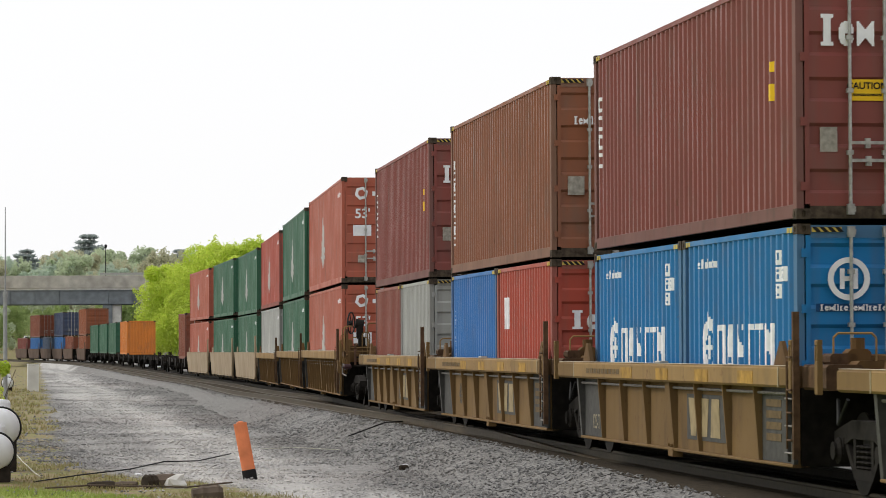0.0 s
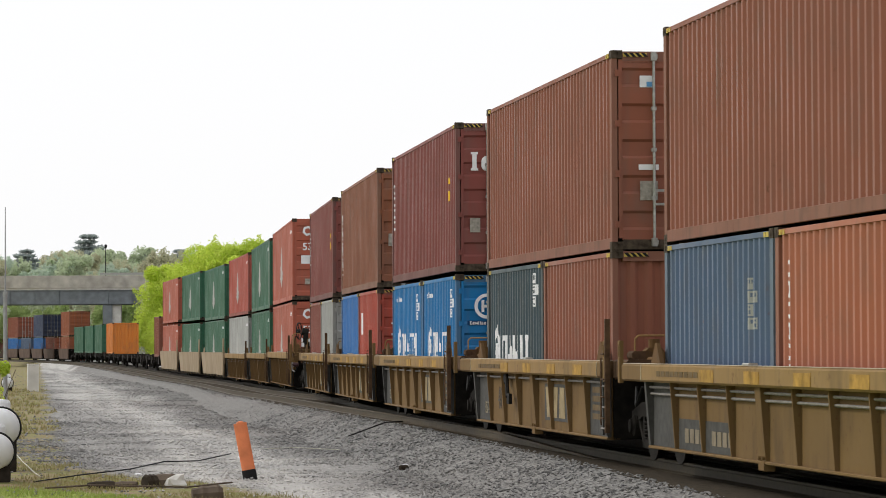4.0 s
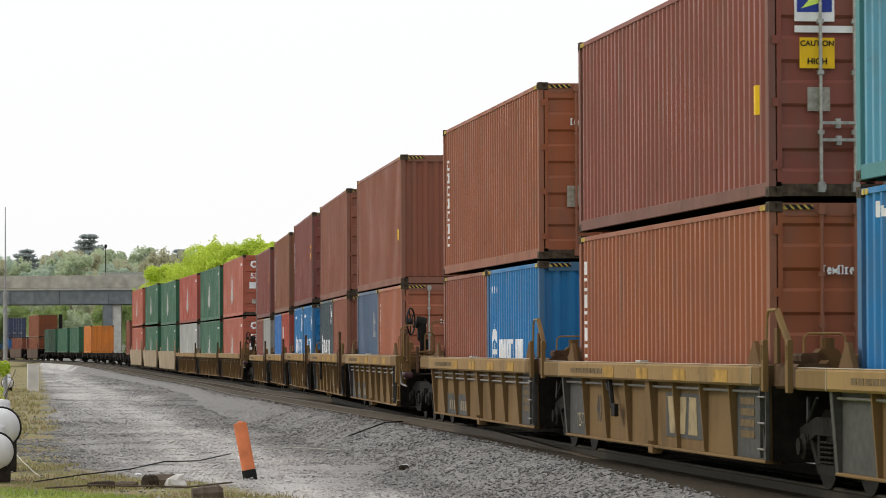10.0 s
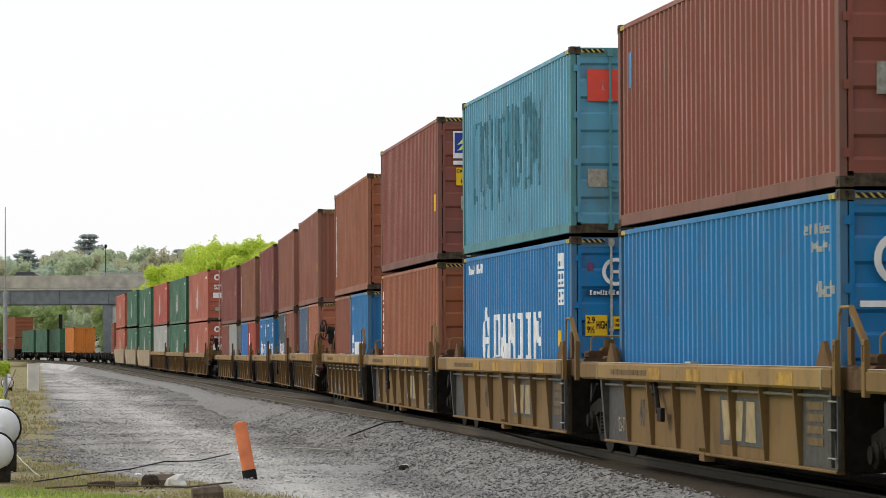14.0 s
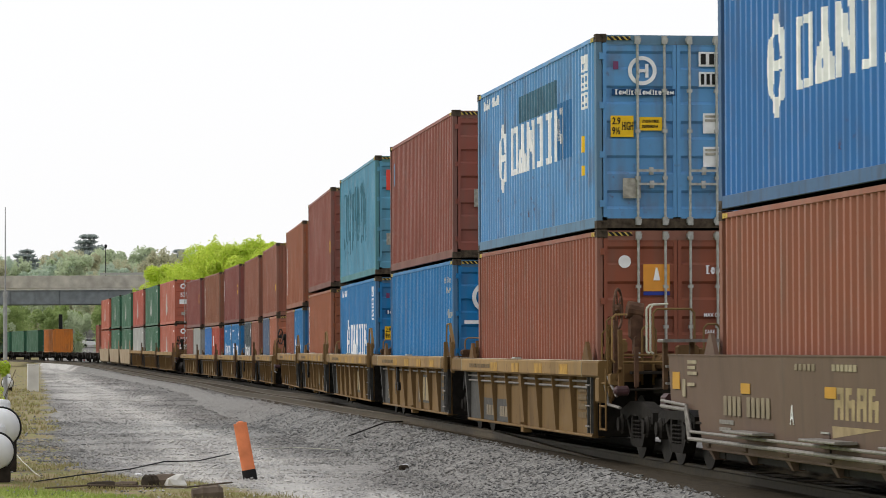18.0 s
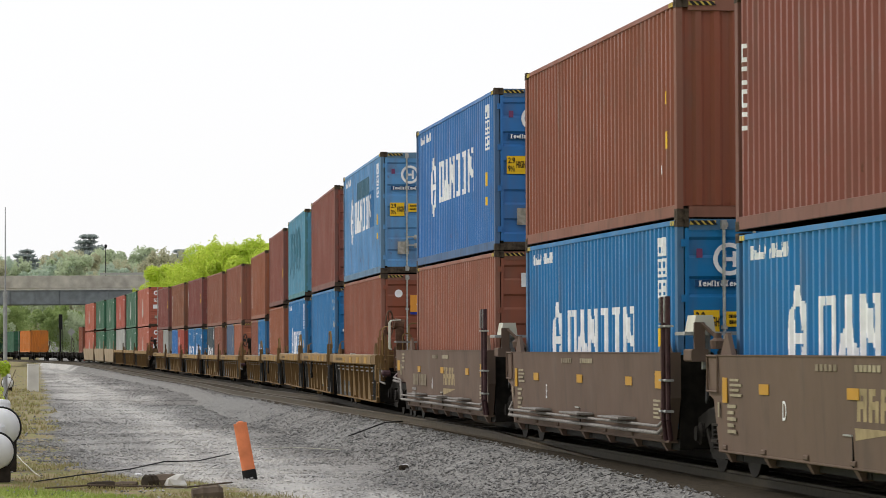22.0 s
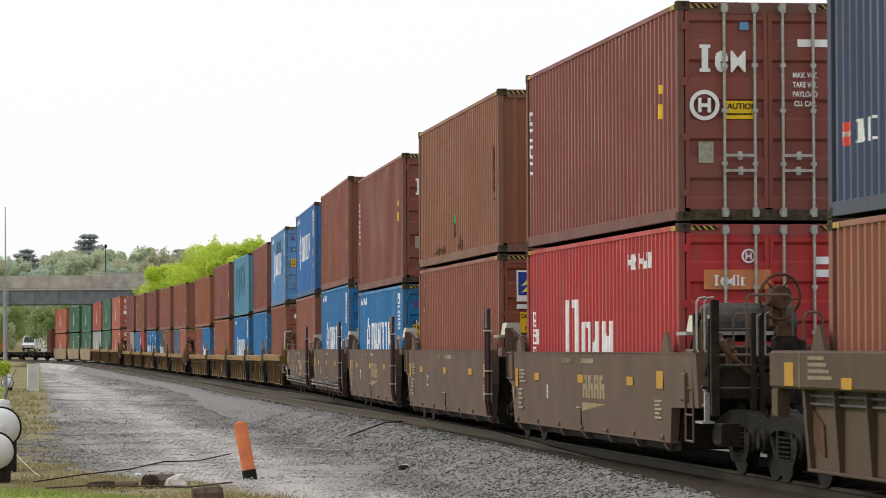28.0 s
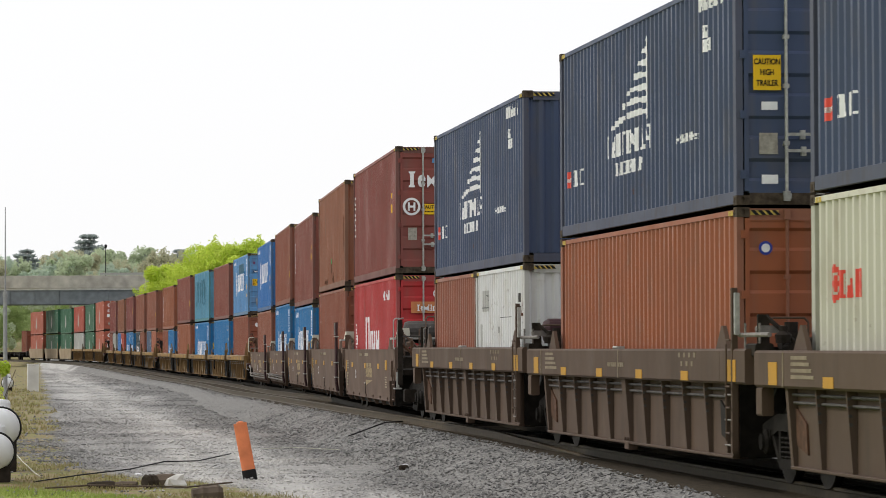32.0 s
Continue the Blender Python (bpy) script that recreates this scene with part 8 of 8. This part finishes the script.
def end_letters(c, y, z, h, n, out=0.0, w=0.62, mat=None):
    """Plain chunky shapes in a row on the rear end, from y towards the far side."""
    root, b = c
    s = Solid()
    x = -b.L / 2 + 0.02 - out
    cols, rows = (14, 16) if h > 0.2 else (8, 8)
    for k in range(n):
        a, shape = y - k * h * w, SIGN_SHAPES[k % 6]
        tall = 1.0 if k % 6 in (0, 3) else 0.78
        for j in range(rows):
            i = 0
            while i < cols:
                if shape((i + 0.5) / cols, (j + 0.5) / rows):
                    i0 = i
                    while i < cols and shape((i + 0.5) / cols, (j + 0.5) / rows):
                        i += 1
                    s.box(x - 0.012, x - 0.004, a - h * w * 0.9 * i / cols, a - h * w * 0.9 * i0 / cols, z - h / 2 + h * tall * j / rows, z - h / 2 + h * tall * (j + 1) / rows)
                i += 1
    q = part("lettering", s, mat or WHITE, root)
    return tagged(q, kind="stuff") if h < 0.2 else q


def door_marks(c):
    """Maroon box marks: blocks on the left door, caution sign, plate, panels."""
    root, b = c
    upright_word(root, b, 5.75, 2.25, 0.22, 4)
    end_letters(c, 0.95, 2.14, 0.36, 3)
    end_plate(root, b, 0.59, 0.19, 1.34, 1.58, YELLOW, "caution_sign", "yellow caution sign")
    end_text(root, b, "CAUTION", 0.39, 1.505, 0.105, BLACK)
    end_bars(root, b, 0.56, 1.42, 1, 0.36, 0.03, BLACK, "sign_print")
    end_plate(root, b, 0.94, 0.74, 0.76, 1.04, PLATE, "data_plate")
    end_plate(root, b, 0.38, 0.26, 2.52, 2.62, FADEBLUE)
    end_bars(root, b, -0.40, 2.4, 1, 0.6, 0.10)
    for k, wd in enumerate(("MAX. WT.", "TARE WT.", "PAYLOAD", "CU. CAP.")):
        end_text(root, b, wd, -0.50, 1.92 - 0.125 * k, 0.10, WHITE, squeeze=0.75)
    side_bar(root, b, -4.78, -4.98, 1.42, 1.62, YELLOW, "caution_sign", "yellow caution label")
    side_bar(root, b, -4.82, -4.96, 1.76, 1.88, YELLOW, "caution_sign", "yellow warning triangle")
    LAST[:] = [c]


def ring_marks(c, low=False):
    """Blue box marks: tall ring emblem and a row of white blocks, number panels, door ring."""
    root, b = c
    z = 0.95 if low else 1.2
    side_ring(root, b, 3.15, z + 0.36, 0.53)
    side_word(root, b, 2.3, z, 0.82, 6, w=1.13)
    small_bars(root, b, 5.4, 2.55 if b.H > 2.7 else 2.25, 1, 1.9, 0.17)
    small_bars(root, b, -4.75, 2.42 if b.H > 2.7 else 2.15, 3, 0.62, 0.25)
    side_bar(root, b, -4.75, -4.97, 1.2, 1.45, YELLOW, "caution_sign", "yellow height label")
    side_bar(root, b, -4.75, -4.97, 0.85, 1.0, YELLOW, "caution_sign", "yellow height label")
    top = 2.35 if b.H > 2.7 else 2.05
    end_ring(root, b, 0.52, top, 0.205)
    end_plate(root, b, 0.98, 0.02, top - 0.37, top - 0.27, DARKBAND, "name_band", "dark blue band with small white marks")
    end_letters(c, 0.94, top - 0.32, 0.075, 15, 0.012, 0.8)
    end_plate(root, b, 0.96, 0.88, top + 0.02, top + 0.14, SIGNRED2, "badge", "small round red badge")
    if low:
        high_sign(c)
    LAST[:] = [c]


def high_sign(c):
    root, b = c
    end_plate(root, b, 1.0, 0.655, 1.36, 1.68, YELLOW, "height_sign", "yellow height sign with black figures")
    end_text(root, b, "2.9", 0.915, 1.595, 0.14, BLACK, squeeze=0.75)
    end_text(root, b, "9½", 0.915, 1.45, 0.14, BLACK, squeeze=0.7)
    end_text(root, b, "HIGH", 0.745, 1.52, 0.17, BLACK, squeeze=0.42)
    end_plate(root, b, 0.565, 0.22, 1.46, 1.66, YELLOW, "height_sign", "yellow height sign")
    end_bars(root, b, 0.53, 1.62, 2, 0.28, 0.045, BLACK, "sign_print")
    end_plate(root, b, 0.82, 0.55, 0.45, 0.75, PLATE, "data_plate")
    for k, n in ((0, 4), (1, 6)):
        z = 2.42 - 0.30 * k
        end_plate(root, b, -0.34, -0.90, z, z + 0.22, WHITE, "number_panel")
        s = Solid()
        for i in range(n):
            a = -0.37 - i * 0.51 / n
            s.box(-b.L / 2 - 0.004, -b.L / 2 + 0.012, a - 0.30 / n, a, z + 0.03, z + 0.19)
        tagged(part("number_bars", s, BLACK, root), kind="stuff")
    for z in (1.72, 1.22):
        end_plate(root, b, -0.40, -0.72, z - 0.3, z, WHITE)
        end_bars(root, b, -0.43, z - 0.03, 2, 0.24, 0.035, PLATE, "sign_print").location.x = -0.010


def leaf_sign(c):
    root, b = c
    end_plate(root, b, 0.90, 0.42, 2.05, 2.6, WHITE, "sign", "blue sign with a lime leaf shape")
    end_plate(root, b, 0.87, 0.45, 2.16, 2.57, SIGNBLUE, "sign", out=0.006)
    x = -b.L / 2 - 0.0
    for k in range(2):
        z = 2.26 + 0.12 * k
        s = Solid().add([(x, 0.82, z - 0.06), (x, 0.70, z + 0.07), (x, 0.52, z + 0.12), (x, 0.62, z),
                         (x - 0.004, 0.82, z - 0.06), (x - 0.004, 0.70, z + 0.07), (x - 0.004, 0.52, z + 0.12), (x - 0.004, 0.62, z)],
                        [(0, 1, 2, 3), (4, 7, 6, 5), (0, 4, 5, 1), (1, 5, 6, 2), (2, 6, 7, 3), (3, 7, 4, 0)])
        part("leaf_shape", s, SIGNLIME, root)
    end_bars(root, b, 0.9, 2.0, 1, 0.9, 0.08)
    end_plate(root, b, 0.84, 0.42, 1.5, 1.86, YELLOW, "caution_sign", "yellow caution sign with black words")
    end_text(root, b, "CAUTION", 0.63, 1.79, 0.09, BLACK)
    end_text(root, b, "HIGH", 0.63, 1.58, 0.10, BLACK)
    end_plate(root, b, 0.75, 0.48, 1.0, 1.28, PLATE, "data_plate")


def sail(c):
    """A white striped sail over two rows of blocks, a small flag and panels."""
    root, b = c
    def inside(u, v):
        w = (1.9 - u) / 2.6
        j = (v - 1.42 - 0.10 * math.sin(w * 2.5)) / 0.17
        return 0 <= w and v < 1.46 + 1.1 * w ** 1.25 and (w > 0.985 or (j - math.floor(j) < 0.48 and not 0.44 < w * 1.2 - math.floor(w * 1.2) < 0.54))
    tagged(part("emblem", face_shape(b, -0.7, 1.9, 1.42, 2.56, inside, 0.045, 0.03), WHITE, root, "white striped sail emblem"), kind="stuff")
    side_word(root, b, 2.2, 1.02, 0.33, 9, w=1.02)
    side_word(root, b, 1.7, 0.74, 0.19, 9, w=1.2)
    side_bar(root, b, 5.5, 5.15, 0.75, 1.0, REDSIGN, "flag", "red and white flag emblem")
    side_bar(root, b, 5.5, 5.15, 0.84, 0.9, WHITE, "flag")
    side_word(root, b, 5.0, 0.75, 0.25, 4, w=0.9)
    small_bars(root, b, -2.6, 0.95, 1, 1.2, 0.11)
    small_bars(root, b, -4.0, 2.55, 1, 1.4, 0.2)
    small_bars(root, b, -4.2, 2.2, 2, 0.4, 0.16)


boxes()


# ---------------------------------------------------------------- things beside the track
def marker_post():
    x, y = -3.174, 54.9
    p = tagged(new("marker_post", None), "leaning orange plastic marker post with a black foot", "marker post")
    p.matrix_basis = pose(x, y, lie(x, y)[0] - 0.05, 0, -10.5, 0)
    ring = [(0.11 * math.cos(k * math.tau / 16), 0.05 * math.sin(k * math.tau / 16)) for k in range(16)]
    for z0, z1, g, nm, mt in ((0.0, 0.20, 1.06, "foot", BLACK), (0.20, 0.98, 1.0, "tube", ORANGEPLASTIC)):
        s = Solid()
        s.v = [(a * g, b_ * g, z) for z in (z0, z1) for a, b_ in ring]
        s.f = [(k, (k + 1) % 16, 16 + (k + 1) % 16, 16 + k) for k in range(16)] + [tuple(range(16)), tuple(range(16, 32))]
        part(nm, s, mt, p)
    part("cap", Solid().lathe((0, 0, 0.98), (0, 0, 1), [(0, 0.06), (0.02, 0.055), (0.03, 0.02)], 10), ORANGEPLASTIC, p)


def gas_tank(x, y, z, r, length, label):
    t = tagged(new("gas_tank", None), label, "gas tank", "white gas tanks")
    t.matrix_basis = pose(x, y, z, 0, 0, 97)
    prof = [(-length / 2, 0.03), (-length / 2 + 0.05, r * 0.5), (-length / 2 + r * 0.35, r * 0.85), (-length / 2 + r * 0.8, r)]
    prof += [(-a, q) for a, q in reversed(prof)]
    me = Solid().lathe((0, 0, 0), (1, 0, 0), prof, 28).mesh("shell", True)
    part("shell", me, TANKWHITE, t)
    part("band", Solid().ring((-length / 2 + r * 0.8, 0, 0), (1, 0, 0), r, 0.025, 28, 6), BLACK, t, "dark strap")
    part("valve_cover", Solid().lathe((0, 0, r - 0.02), (0, 0, 1), [(0, 0.17), (0.10, 0.17), (0.15, 0.14), (0.16, 0.02)], 16), TANKWHITE, t)
    for sx in (-0.3, 0.3):
        part("foot", Solid().box(sx * length - 0.06, sx * length + 0.06, -r * 0.8, r * 0.8, GROUND_Z - z - 0.03, -r * 0.75), RUSTSTEEL, t, "rusty foot")


def concrete_post():
    y = 168.0
    x = -20.68
    p = tagged(new("concrete_post", None), "square pale concrete post standing in the gravel", "post")
    p.matrix_basis = pose(x, y, GROUND_Z - 0.1, 0, 0, 12)
    part("shaft", Solid().box(-0.27, 0.27, -0.27, 0.27, 0, 1.45, 0.03), PALECONCRETE, p)
    part("top", Solid().box(-0.29, 0.29, -0.29, 0.29, 1.45, 1.5, 0.02), PALECONCRETE, p)


def flag_pole():
    y = 130.0
    x = -17.08
    p = tagged(new("utility_pole", None), "slim grey metal pole beside the yard", "pole")
    p.matrix_basis = pose(x, y, GROUND_Z - 0.1)
    part("shaft", Solid().rod((0, 0, 0), (0, 0, 4.4), 0.09, 10, 0.075), POLEGREY, p)
    part("mast", Solid().rod((0, 0, 4.4), (0, 0, 7.8), 0.035, 8, 0.015), POLEGREY, p)
    part("collar", Solid().rod((0, 0, 4.3), (0, 0, 4.5), 0.10, 10), POLEGREY, p)


def bush(x, y, w, h, label, seed):
    b = tagged(new("bush", None), label, "bush")
    b.matrix_basis = pose(x, y, GROUND_Z - 0.05)
    part("leaves", crown_mesh(seed, w, h, 0.06, 3500), LIME, b)
    st = Solid()
    rnd = random.Random(seed)
    for k in range(8):
        st.rod((rnd.gauss(0, .1), rnd.gauss(0, .1), 0), (rnd.gauss(0, w * .2), rnd.gauss(0, w * .2), h * rnd.uniform(.5, .9)), 0.02, 5, 0.006)
    part("stems", st, BARK, b)


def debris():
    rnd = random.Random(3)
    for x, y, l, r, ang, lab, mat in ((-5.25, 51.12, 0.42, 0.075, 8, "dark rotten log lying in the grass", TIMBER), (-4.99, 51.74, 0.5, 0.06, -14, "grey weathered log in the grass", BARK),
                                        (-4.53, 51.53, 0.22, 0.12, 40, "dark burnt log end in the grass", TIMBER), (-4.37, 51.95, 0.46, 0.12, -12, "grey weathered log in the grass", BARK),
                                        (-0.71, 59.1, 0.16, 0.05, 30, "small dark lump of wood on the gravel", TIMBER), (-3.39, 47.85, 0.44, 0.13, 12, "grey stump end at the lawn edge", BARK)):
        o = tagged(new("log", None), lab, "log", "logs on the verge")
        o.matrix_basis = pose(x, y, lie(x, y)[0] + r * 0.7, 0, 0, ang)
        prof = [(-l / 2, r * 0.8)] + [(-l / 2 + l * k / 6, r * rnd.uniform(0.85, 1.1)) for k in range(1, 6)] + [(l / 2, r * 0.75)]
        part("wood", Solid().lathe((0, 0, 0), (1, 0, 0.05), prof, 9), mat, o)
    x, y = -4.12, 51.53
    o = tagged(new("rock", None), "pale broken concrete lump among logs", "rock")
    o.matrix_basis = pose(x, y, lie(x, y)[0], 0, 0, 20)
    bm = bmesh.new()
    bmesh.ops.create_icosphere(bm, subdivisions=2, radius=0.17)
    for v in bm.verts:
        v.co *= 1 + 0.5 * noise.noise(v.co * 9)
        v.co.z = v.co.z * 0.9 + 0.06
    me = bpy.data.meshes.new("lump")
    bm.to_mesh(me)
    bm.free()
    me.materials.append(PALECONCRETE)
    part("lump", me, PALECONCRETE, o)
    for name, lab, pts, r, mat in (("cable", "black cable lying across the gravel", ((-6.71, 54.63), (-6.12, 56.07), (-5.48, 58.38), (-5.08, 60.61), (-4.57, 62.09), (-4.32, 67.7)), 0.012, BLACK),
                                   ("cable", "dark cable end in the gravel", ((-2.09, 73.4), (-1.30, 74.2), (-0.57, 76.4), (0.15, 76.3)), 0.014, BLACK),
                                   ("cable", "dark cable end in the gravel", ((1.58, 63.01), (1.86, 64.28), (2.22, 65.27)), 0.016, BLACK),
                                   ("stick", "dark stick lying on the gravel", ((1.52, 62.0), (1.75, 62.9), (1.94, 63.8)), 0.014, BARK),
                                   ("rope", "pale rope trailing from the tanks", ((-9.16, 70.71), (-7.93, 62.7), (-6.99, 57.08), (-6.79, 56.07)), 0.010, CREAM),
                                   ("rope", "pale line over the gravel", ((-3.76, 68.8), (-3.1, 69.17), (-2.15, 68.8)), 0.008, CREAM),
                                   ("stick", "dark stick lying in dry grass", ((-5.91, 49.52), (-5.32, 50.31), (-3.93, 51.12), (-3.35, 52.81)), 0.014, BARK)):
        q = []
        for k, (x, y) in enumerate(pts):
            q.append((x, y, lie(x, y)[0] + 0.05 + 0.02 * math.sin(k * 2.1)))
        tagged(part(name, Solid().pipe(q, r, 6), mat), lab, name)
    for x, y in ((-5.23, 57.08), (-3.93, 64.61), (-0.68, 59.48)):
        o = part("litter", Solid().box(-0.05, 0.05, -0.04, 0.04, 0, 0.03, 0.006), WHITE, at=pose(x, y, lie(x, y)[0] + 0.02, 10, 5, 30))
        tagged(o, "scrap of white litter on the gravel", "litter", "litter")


marker_post()
gas_tank(-7.42, 55.2, -0.08, 0.315, 1.2, "white gas tank with a dark strap near the yard")
gas_tank(-7.78, 58.6, 0.24, 0.345, 1.3, "white gas tank with a valve cover")
gas_tank(-21.96, 168.0, -0.10, 0.29, 1.1, "white gas tank farther along the yard")
concrete_post()
flag_pole()
bush(-9.80, 71.0, 1.2, 2.6, "bright green leafy bush at the yard's edge", 91)
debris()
motions()
